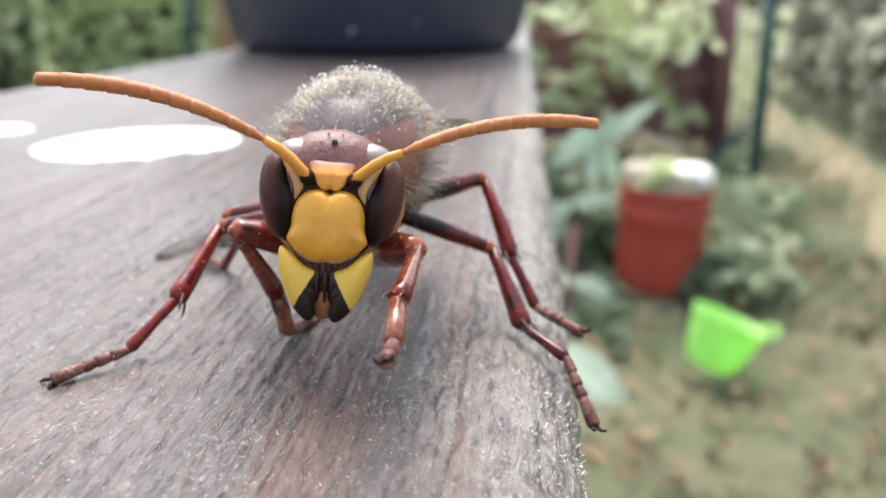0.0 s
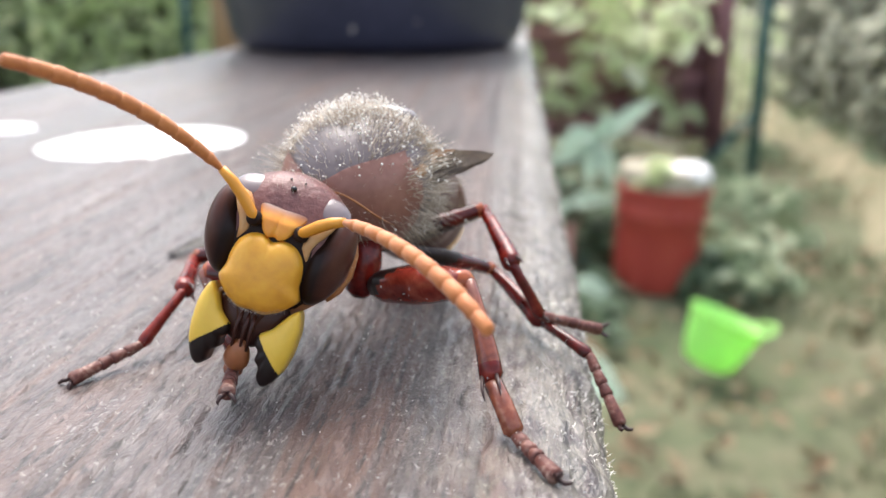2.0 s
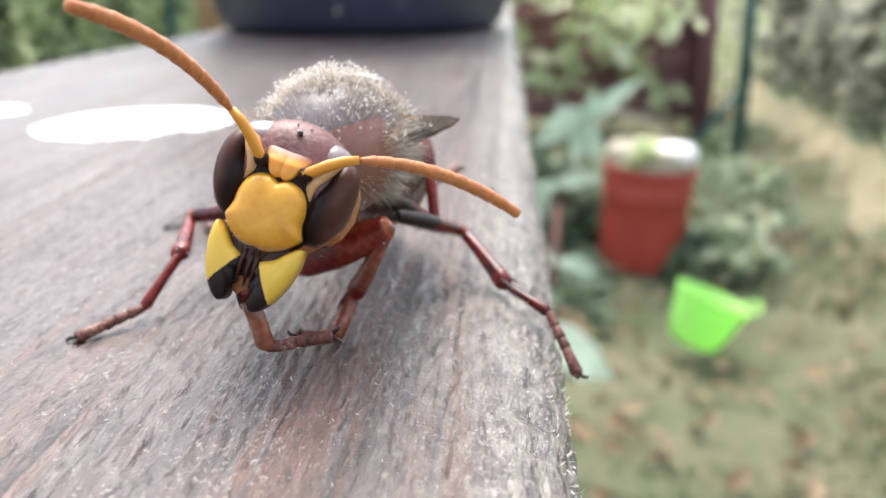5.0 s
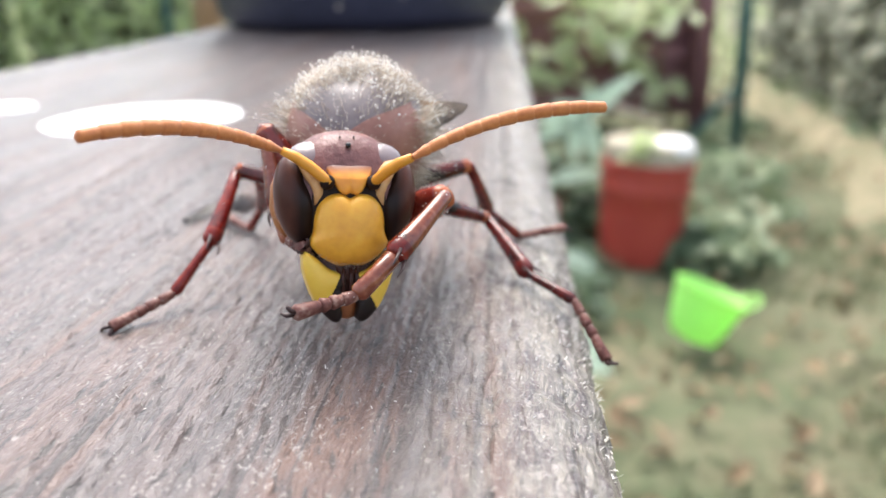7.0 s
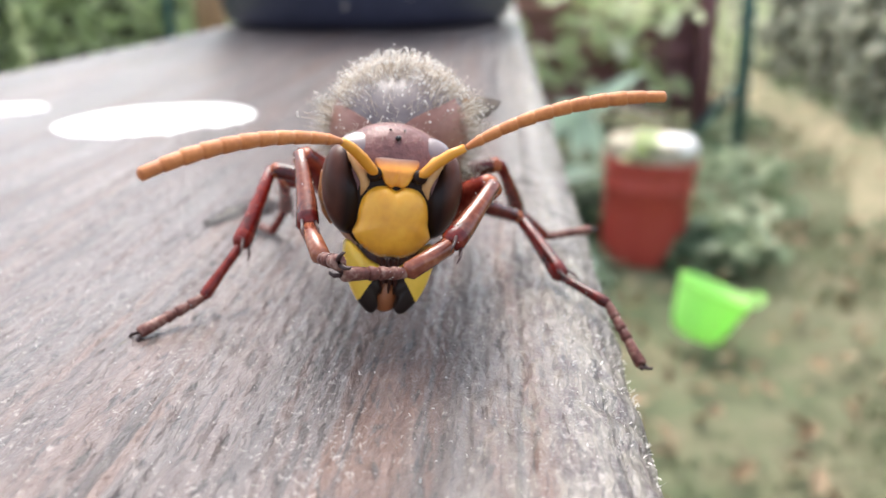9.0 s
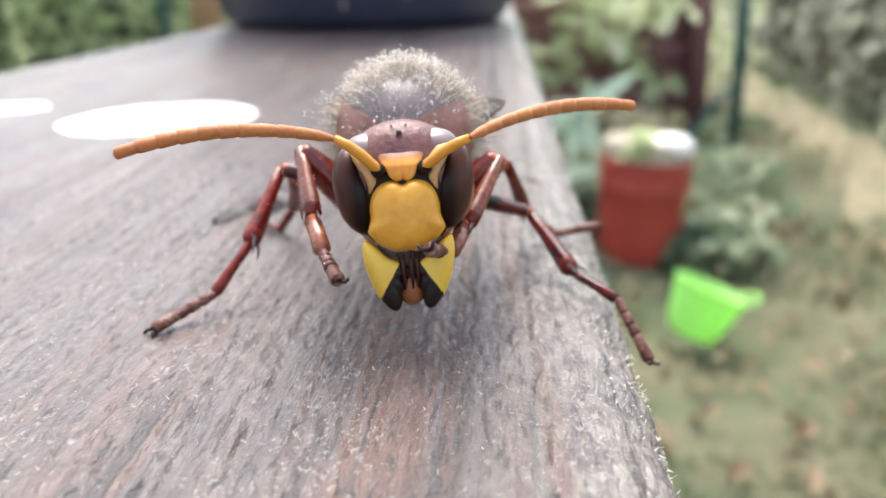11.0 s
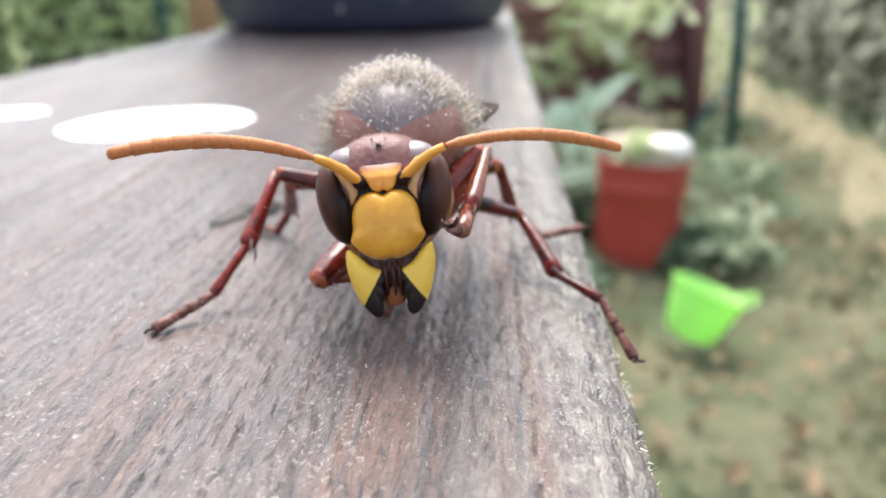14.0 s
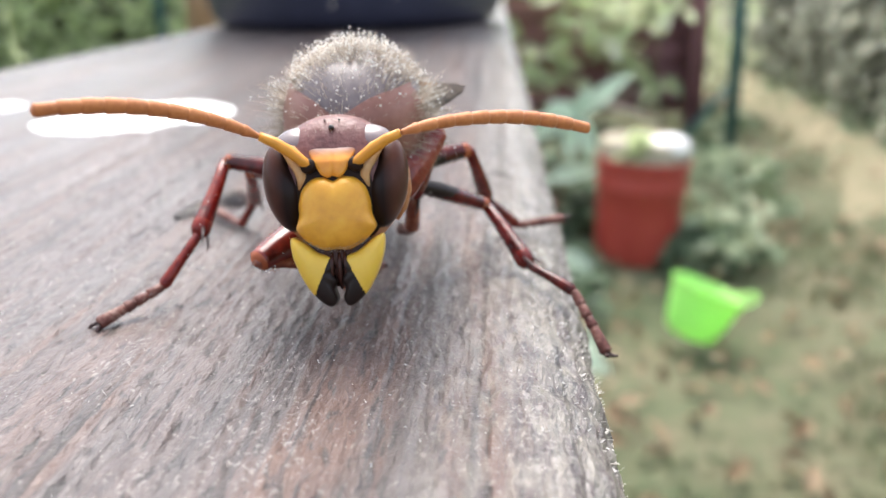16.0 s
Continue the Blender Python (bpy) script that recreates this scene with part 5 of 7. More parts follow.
def move_leg(pieces, rows, shin, first, rest, hint, sag=(0, 0, -1)):
    """Keys a leg's four pieces, joint on joint; each turns about its own length as little as it can."""
    femur, tibia, heel, foot = pieces
    keys, turns = ([], [], [], []), [None] * 4

    def swing(k, t, a, toward, length):
        """Turns piece k at joint a towards a way, by 70 degrees at most, and gives its far end."""
        way = toward.normalized()
        if turns[k] is None:
            turns[k] = frame_of(way, Vector(hint)).to_quaternion()
        else:
            old = turns[k] @ Vector((0, 0, 1))
            step = old.rotation_difference(way)
            if step.angle > radians(70):
                step.angle = radians(70)
                way = step @ old
            side = step @ (turns[k] @ Vector((1, 0, 0)))
            turns[k] = frame_of(way, side + 0.1 * Vector(hint)).to_quaternion()
        keys[k].append((t, Matrix.Translation(a / 1000) @ turns[k].to_matrix().to_4x4()))
        return a + way * length

    for t in TIMES:
        v = glide(rows, t)
        hip, knee, ankle, tip = (Vector(v[k:k + 3]) for k in (0, 3, 6, 9))
        swing(0, t, knee, hip - knee, 0)
        ankle = swing(1, t, knee, ankle - knee, shin)
        d = tip - ankle
        gap = max(0.5, d.length)
        d.normalize()
        along = max(-first, min(first, (first ** 2 - rest ** 2 + gap ** 2) / (2 * gap)))
        rise = math.sqrt(max(0.0, first ** 2 - along ** 2))
        down = Vector(sag) - d * Vector(sag).dot(d)
        middle = swing(2, t, ankle, d * along + (down.normalized() * min(rise, 0.9) if down.length > 0.05 else Vector()), first)
        swing(3, t, middle, tip - middle, rest)
    for piece, rows_ in zip(pieces, keys):
        walk(piece, rows_)


def move_antenna(scape, lash, rows, root):
    a, b = [], []
    for t in TIMES:
        v = glide(rows, t)
        joint, tip, bend = Vector(v[0:3]), Vector(v[3:6]), Vector(v[6:9])
        joint = Vector(root) + (joint - Vector(root)).normalized() * 2.1
        a.append((t, bone(root, joint, Vector((0, 0, 1)))))
        b.append((t, bone(joint, tip, bend + Vector((0, -0.05, 0.25)))))
    walk(scape, a)
    walk(lash, b)


def euler_rows(rows):
    return [(t, pose(v[0] / 1000, v[1] / 1000, v[2] / 1000, v[3], v[4], v[5])) for t, v in ((t, glide(rows, t)) for t in TIMES)]


head, tongue = make_head()
thorax = make_thorax()
jaws = [make_mandible(s, head) for s in (-1, 1)]
lashes = [make_antenna(head) for s in (-1, 1)]
fore = [make_leg(5.2, 3.8, 2.1, 2.6, 1.58, FORE, SHIN, 5 + i, 0.85, 1.45, 0.78) for i in (0, 1)]
middle = [make_leg(5.4, 4.4, 2.9, 3.3, 1.16, FEMUR_DARK, LEG_RED, 15 + i, (0.88, 0.62)[i], thigh=0.76) for i in (0, 1)]
hind = [make_leg(5.8, 4.8, 2.8, 3.2, 1.16, FEMUR_DARK, LEG_RED, 25 + i, 0.46, thigh=0.80) for i in (0, 1)]


def motions():
    # seconds; places in millimetres from the board, turns in degrees
    head_rows = [
        (0, 0.64, -4.4, 6.95, -15.5, 5.09, 6.95),
        (0.3, 1.27, -4.82, 7.28, -13.14, 0.92, 9.68),
        (0.5, 1.83, -4.97, 7.47, -16.81, -19.45, 9.21),
        (0.7, 0.75, -5.76, 7.01, -16.62, -6.29, 9.8),
        (1, 0.56, -5.72, 6.65, -13.32, -7.1, 0.66),
        (1.3, -0.04, -6.06, 6.25, -12.03, 2.14, -5.38),
        (1.5, -0.7, -5.8, 5.04, -11.37, -1.41, -4.12),
        (1.7, -1.55, -6.29, 4.3, -11.86, -0.49, -0.54),
        (2, -1.98, -6.29, 5.47, -15.72, 18.37, -2.77),
        (2.3, 0.5, -7.17, 4.48, -22.47, 3.41, 4.35),
        (2.5, -0.09, -8.26, 4.65, -24.79, 2.04, 6.57),
        (2.7, 0.32, -7.64, 4.75, -20.55, 3.07, 7.67),
        (3, 0.5, -6.38, 5.27, -16.07, 1.24, 12.02),
        (3.3, 0.88, -7.52, 6.13, -17.18, -11.94, 15.91),
        (3.5, 0.46, -7.81, 5.13, -13.69, -7.84, 1.93),
        (3.7, 0.48, -8.72, 5.31, -12.08, 0.79, -2),
        (4, -0.33, -9.56, 5.44, -13.13, -2.31, -6.78),
        (4.2, -0.85, -9.05, 7.27, -22.97, 16.62, -8.89),
        (6.3, -0.44, -6.82, 5.84, -15.72, 17.59, 0.1),
        (6.5, -0.3, -6.41, 5.46, -18.6, 14.64, 8.98),
        (6.7, -0.43, -7.15, 5.74, -14.72, 11.39, 11.41),
        (7, 0.16, -7.56, 5.84, -11.88, 4.87, 19.82),
        (7.3, 1.51, -6.78, 6.64, -17.3, -16.69, 10.78),
        (7.5, 0.85, -6.85, 5.78, -9.93, -22.35, 3.5),
        (7.7, -0.31, -6.89, 5.45, -9.24, -4.7, 6.11),
        (8, -0.32, -6.56, 5.58, -9.6, 9.08, 8.71),
        (8.3, -0.69, -6.24, 6.22, -13.65, 21.53, -0.23),
        (8.5, -0.15, -5.74, 5.72, -14.53, 17.16, 10.42),
        (8.7, 0.37, -6.08, 6.09, -14.79, 14.4, 9.77),
        (9, 0.57, -6.5, 6.06, -10.23, 7.79, 13.74),
        (9.2, 1.27, -6.66, 6.05, -9.66, 1.73, 12.32),
        (11.3, 0.61, -6.92, 6.25, -14.56, -3.92, 4.82),
        (11.5, 0.23, -6.64, 6.35, -13.38, -1.57, 2.36),
        (11.7, -0.03, -6.5, 6.14, -16.66, 10.63, -1.41),
        (12, -0.29, -6.04, 6.04, -15.35, 11.98, 2.76),
        (12.3, 0.15, -5.79, 6.32, -8.43, 14.89, 8.62),
        (12.5, -0.45, -5.77, 6, -3.44, 18.09, 10.13),
        (12.7, -1, -5.71, 7.33, -8.07, 30.78, 4.96),
        (13, -0.78, -5.65, 5.77, -10.8, 26.51, 11.68),
        (13.3, 0.13, -7.02, 5.8, -12.35, 13.59, 15.43),
        (13.5, 0.77, -7.78, 6.25, -9.59, 6.83, 18.94),
        (13.7, 1.87, -7.79, 6.79, -13.09, -16.42, 18.71),
        (14, 0.29, -6.97, 5.94, -16.11, -5, 5.27),
        (14.3, -0.19, -5.8, 6.41, -6.31, 11.32, 8.18),
        (14.5, -1.15, -5.24, 7.16, 0.42, 27.54, 14.08),
        (14.7, -1.02, -5.86, 5.87, -3.16, 25.32, 10.78),
        (15, 0.03, -5.85, 6.53, 2.05, 21.1, 18.55),
        (15.3, 0.51, -6.23, 6.35, -9.13, 17.74, 14.01),
        (15.5, 0.91, -6.18, 5.98, -7.25, 2.94, 14.67),
        (15.7, 1.46, -6.47, 6.59, -14.86, -16.03, 17.08),
        (16, 0.24, -7.29, 5.99, -14.46, -1.89, 4.17),
    ]
    thorax_rows = [
        (0, 0.81, 1.18, 8.32, 0, 0, -4.5),
        (0.5, 0.82, 0.69, 8.52, 0, 0, -9),
        (1, 1.05, 0.06, 8.36, 0, 0, -10.5),
        (1.5, 0.92, -0.02, 7.39, 0, 0, -19.5),
        (2, 0.26, -0.44, 7.08, 0, 0, -18),
        (2.5, 0.56, -2.11, 6.99, 0, 0, -18),
        (3, 1, -0.51, 6.96, 0, 0, -13.5),
        (3.5, 0.58, -1.72, 7.55, 0, 0, -18),
        (4, 0.54, -3.21, 7.98, 0, 0, -19.5),
        (6.5, -0.07, -0.53, 7.62, 0, 0, -4.5),
        (7, -0.05, -1.51, 7.75, 0, 0, -4.5),
        (7.5, 0.13, -0.91, 7.88, 0, 0, -4.5),
        (8, 0.12, -0.66, 7.88, 0, 0, -3),
        (8.5, 0.05, 0.04, 7.94, 0, 0, -3),
        (9, 0.38, -0.61, 7.83, 0, 0, -0.75),
        (11.5, 0.16, -0.73, 7.8, 0, 0, -1.5),
        (12, 0.15, -0.21, 7.99, 0, 0, -2.25),
        (12.5, 0.14, 0.01, 7.91, 0, 0, -2.25),
        (13, 0.11, 0.11, 7.99, 0, 0, -3),
        (13.5, 0.43, -1.7, 8.04, 0, 0, -3),
        (14, 0.35, -1.01, 7.94, 0, 0, -2.25),
        (14.5, 0.05, 0.46, 8.17, 0, 0, -3),
        (15, 0.08, -0.06, 7.99, 0, 0, -3.75),
        (15.5, 0.17, -0.34, 8.15, 0, 0, -3),
        (16, 0.2, -1.28, 8.07, 0, 0, -3),
    ]
    antenna_near_rows = [
        (0, -2.57, -1.99, 2.24, -9.59, -5.42, 3.25, 0.08, -0.12, 0.99),
        (0.3, -2.59, -2.05, 2.19, -8.44, -7.22, 3.67, 0.07, -0.17, 0.99),
        (0.5, -2.59, -2.09, 2.17, -8.55, -7.21, 2.74, 0.08, -0.18, 0.98),
        (0.7, -2.56, -2.13, 2.2, -8.13, -7.75, 2.97, 0.17, -0.11, 0.97),
        (1, -2.51, -2.18, 2.24, -7.79, -7.87, 3.61, 0.34, 0.03, 0.94),
        (1.3, -2.52, -2.22, 2.21, -6.69, -8.72, 4.09, 0.39, 0.15, 0.91),
        (1.5, -2.53, -2.23, 2.19, -8.61, -6.72, 4.41, 0.41, 0.21, 0.89),
        (1.7, -2.52, -2.17, 2.24, -6.41, -8.93, 3.78, 0.41, 0.21, 0.89),
        (2, -2.49, -2.05, 2.32, -8.04, -7.56, 3.33, 0.41, 0.18, 0.9),
        (2.3, -2.55, -2.06, 2.25, -9.33, -6.15, 2.91, 0.5, 0.03, 0.86),
        (2.5, -2.58, -2.05, 2.2, -8.41, -7.35, 2.2, 0.52, -0.05, 0.85),
        (2.7, -2.61, -1.93, 2.2, -8.44, -7.34, 2.23, 0.36, -0.07, 0.9),
        (3, -2.62, -1.82, 2.21, -9.38, -5.78, 3.02, 0.07, -0.08, 0.99),
        (3.3, -2.41, -2.57, 2.12, -8.48, -7.7, 2.02, 0.15, -0.02, 0.99),
        (3.5, -2.19, -2.93, 2.02, -5.92, -9.75, 3.31, 0.2, 0.02, 0.98),
        (3.7, -2.16, -2.88, 2.11, -5.33, -10.17, 2.34, 0.15, 0.01, 0.99),
        (4, -2.2, -2.67, 2.29, -3.8, -10.17, 4.08, 0.06, -0.01, 1),
        (4.2, -2.22, -2.62, 2.3, -3.3, -10.46, 3.08, 0.05, -0.02, 1),
        (6.3, -2.62, -1.89, 2.2, -8.9, -6.76, 2.45, -0.06, -0.17, 0.98),
        (6.5, -2.63, -1.84, 2.19, -9.49, -5.71, 2.47, -0.07, -0.17, 0.98),
        (6.7, -2.64, -1.68, 2.19, -8.65, -6.89, 2.42, -0.12, -0.13, 0.99),
        (7, -2.64, -1.45, 2.19, -9.36, -5.56, 2.38, -0.16, -0.04, 0.99),
        (7.3, -2.62, -1.85, 2.2, -9.82, -5.14, 1.47, 0.19, 0.05, 0.94),
        (7.5, -2.58, -2.07, 2.19, -8.41, -7.35, 2.75, 0.41, 0.1, 0.91),
        (7.7, -2.6, -1.94, 2.21, -9.87, -4.96, 3.3, 0.51, 0.1, 0.87),
        (8, -2.63, -1.67, 2.21, -10.01, -4.22, 3.28, 0.58, 0.08, 0.81),
        (8.3, -2.66, -1.97, 2.1, -8.76, -6.73, 0.26, 0.4, -0.01, 0.9),
        (8.5, -2.64, -2.19, 2.03, -9.06, -6.23, -0.09, 0.29, -0.05, 0.95),
        (8.7, -2.53, -2.4, 2.07, -8.26, -7.62, 0.3, 0.27, -0.03, 0.96),
        (9, -2.34, -2.64, 2.15, -8.83, -6.79, 0.54, 0.29, 0.01, 0.96),
        (9.2, -2.34, -2.62, 2.17, -8.78, -6.62, -0.23, 0.31, 0.02, 0.95),
        (11.3, -2.48, -1.96, 2.37, -9.91, -4.77, 2.62, 0.67, 0.1, 0.73),
        (11.5, -2.48, -1.94, 2.37, -8.49, -6.82, 3.84, 0.69, 0.1, 0.72),
        (11.7, -2.46, -2.09, 2.34, -8.47, -7.29, 2.1, 0.73, 0.1, 0.68),
        (12, -2.41, -2.4, 2.25, -9.78, -5.15, 2.54, 0.77, 0.11, 0.63),
        (12.3, -2.46, -2.31, 2.24, -8.74, -7.09, 3.22, 0.67, 0.12, 0.73),
        (12.5, -2.49, -2.24, 2.24, -9.24, -6.23, 3.05, 0.59, 0.11, 0.8),
        (12.7, -2.52, -2.25, 2.19, -7.19, -8.65, 2.82, 0.49, 0.05, 0.86),
        (13, -2.57, -2.23, 2.14, -9.88, -5.1, 1.56, 0.3, -0.04, 0.95),
        (13.3, -2.58, -1.63, 2.28, -8.8, -6.57, 2.01, 0.03, -0.03, 0.99),
        (13.5, -2.54, -1.35, 2.32, -8.89, -6.01, 2.15, -0.07, -0.01, 1),
        (13.7, -2.58, -1.7, 2.28, -8.87, -6.56, 2.32, 0.15, 0, 0.94),
        (14, -2.52, -2.39, 2.1, -8.81, -7.11, 2.55, 0.56, 0.03, 0.83),
        (14.3, -2.48, -2.35, 2.19, -9.13, -6.35, 3.91, 0.46, 0.06, 0.89),
        (14.5, -2.47, -2.25, 2.26, -9.82, -4.81, 3.47, 0.34, 0.07, 0.94),
        (14.7, -2.5, -2.01, 2.32, -9.71, -5.31, 2.87, 0.09, 0.08, 0.96),
        (15, -2.51, -1.67, 2.38, -9.74, -4.57, 3.59, -0.25, 0.1, 0.96),
        (15.3, -2.45, -2.14, 2.34, -9.48, -5.65, 1.14, 0.23, 0.06, 0.89),
        (15.5, -2.39, -2.4, 2.27, -9.14, -6.46, 2.6, 0.55, 0.04, 0.84),
        (15.7, -2.46, -2.31, 2.24, -9.54, -5.91, 2.2, 0.63, 0.06, 0.8),
        (16, -2.59, -2.04, 2.2, -8.59, -7.1, 2.95, 0.67, 0.11, 0.74),
    ]
    antenna_far_rows = [
        (0, 2.65, -1.74, 2.18, 10.22, -0.62, 4.05, -0.73, -0.03, 0.68),
        (0.3, 2.47, -1.78, 2.41, 10.01, -1.84, 4.95, -0.87, -0.03, 0.46),
        (0.5, 2.38, -1.83, 2.5, 8.3, 2.05, 5.96, -0.93, -0.04, 0.36),
        (0.7, 2.4, -2.06, 2.42, 9.42, -0.24, 5.68, -0.89, -0.07, 0.43),
        (1, 2.45, -2.4, 2.2, 9.38, 0.67, 4.33, -0.79, -0.11, 0.6),
        (1.3, 2.59, -2.14, 2.14, 7.04, 4.16, 4.08, -0.74, -0.11, 0.66),
        (1.5, 2.65, -2.01, 2.11, 8.09, 3.66, 2.7, -0.7, -0.1, 0.7),
        (1.7, 2.59, -2.26, 2.08, 7.65, 1.49, -2.79, -0.63, -0.05, 0.76),
        (2, 2.41, -2.69, 2, 8.13, -7.97, 0.69, -0.52, 0.02, 0.85),
        (2.3, 2.42, -2.61, 2.06, 10.13, -0.67, 2.4, -0.58, -0.04, 0.81),
        (2.5, 2.44, -2.54, 2.1, 10.1, -0.69, 2.38, -0.64, -0.07, 0.77),
        (2.7, 2.41, -2.59, 2.1, 10.08, -0.63, 2.84, -0.73, -0.01, 0.67),
        (3, 2.37, -2.65, 2.09, 10.07, -2.33, 3.73, -0.85, 0.09, 0.52),
        (3.3, 2.53, -2.38, 2.09, 9.53, 0.13, 4.91, -0.78, -0.02, 0.62),
        (3.5, 2.62, -2.14, 2.1, 8.42, 3.17, 2.51, -0.74, -0.1, 0.67),
        (3.7, 2.64, -1.7, 2.2, 7.46, 4.57, 3.05, -0.79, -0.16, 0.58),
        (4, 2.51, -1.06, 2.27, 6.7, 5.57, 3.08, -0.87, -0.23, 0.43),
        (4.2, 2.51, -1.07, 2.27, 8.3, 4.24, 3.49, -0.86, -0.22, 0.44),
        (6.3, 2.63, -1.86, 2.19, 9.66, 1.83, 1.87, -0.66, -0.01, 0.75),
        (6.5, 2.62, -1.95, 2.18, 10.43, -2.35, 3.11, -0.66, 0.01, 0.75),
        (6.7, 2.48, -2.42, 2.15, 10.37, -1.67, 2.67, -0.75, 0.12, 0.59),
        (7, 2.03, -3.1, 1.97, 9.61, -3.75, 4.05, -0.92, 0.3, 0.27),
        (7.3, 2.39, -2.42, 2.25, 8.57, 1.41, 5.46, -0.92, 0.08, 0.36),
        (7.5, 2.53, -1.91, 2.32, 9.67, 1.22, 3.46, -0.89, -0.05, 0.45),
        (7.7, 2.59, -1.78, 2.26, 10.03, 1.02, 2.38, -0.82, 0.01, 0.55),
        (8, 2.68, -1.76, 2.13, 10.55, -1.86, 2.33, -0.71, 0.15, 0.69),
        (8.3, 2.61, -2.23, 2.06, 8.92, -7.06, 1.75, -0.75, 0.14, 0.66),
        (8.5, 2.53, -2.46, 2.03, 9.72, -5.56, 2.91, -0.78, 0.13, 0.62),
        (8.7, 2.52, -2.32, 2.14, 9.85, -5.4, 2.32, -0.81, 0.17, 0.56),
        (9, 2.51, -2.01, 2.31, 9.79, -3.56, 4.9, -0.85, 0.23, 0.48),
        (9.2, 2.52, -2, 2.3, 10.32, -3.02, 3.44, -0.84, 0.22, 0.49),
        (11.3, 2.74, -2.04, 1.93, 9.77, 1.59, 2.72, -0.63, 0.02, 0.76),
        (11.5, 2.75, -2.04, 1.91, 10.1, 0.25, 0.26, -0.62, 0.01, 0.78),
        (11.7, 2.72, -2.03, 1.97, 9.62, 1.92, 1.98, -0.62, -0, 0.79),
        (12, 2.66, -2, 2.09, 10.54, -1.71, 1.87, -0.63, 0.01, 0.78),
        (12.3, 2.74, -1.89, 1.99, 10.61, -2.98, 2.35, -0.68, 0.19, 0.7),
        (12.5, 2.78, -1.84, 1.92, 10.02, -4.91, 1.39, -0.68, 0.28, 0.68),
        (12.7, 2.78, -1.88, 1.92, 8.29, -7.6, 1.91, -0.52, 0.2, 0.79),
        (13, 2.72, -2.04, 1.98, 9.85, -5.38, 1.64, -0.29, 0.05, 0.95),
        (13.3, 2.23, -2.74, 2.19, 9.93, -4.53, 1.37, -0.67, 0.24, 0.5),
        (13.5, 1.92, -2.98, 2.23, 9.38, -4.24, 4.46, -0.9, 0.34, 0.26),
        (13.7, 2.27, -2.6, 2.27, 10.21, -2.75, 2.62, -0.88, 0.22, 0.38),
        (14, 2.71, -1.73, 2.08, 10.19, 0.64, 1.4, -0.75, 0.01, 0.67),
        (14.3, 2.53, -2.42, 2.06, 10.39, -2.15, 0.9, -0.63, 0.17, 0.74),
        (14.5, 2.33, -2.78, 2.01, 10.17, -2.67, 1.21, -0.57, 0.28, 0.77),
        (14.7, 2.46, -2.55, 2.06, 10.39, -2.24, 2.52, -0.53, 0.3, 0.8),
        (15, 2.65, -1.98, 2.12, 10.18, -4.27, 2.54, -0.5, 0.3, 0.81),
        (15.3, 2.63, -1.91, 2.18, 9.76, -2.12, 5.68, -0.7, 0.28, 0.61),
        (15.5, 2.61, -1.91, 2.2, 10.31, -3.48, 2.88, -0.82, 0.25, 0.51),
        (15.7, 2.64, -1.94, 2.15, 10.53, -1.61, 3.09, -0.81, 0.15, 0.55),
        (16, 2.69, -2, 2.05, 10.1, 0.68, 2.01, -0.75, -0.03, 0.67),
    ]
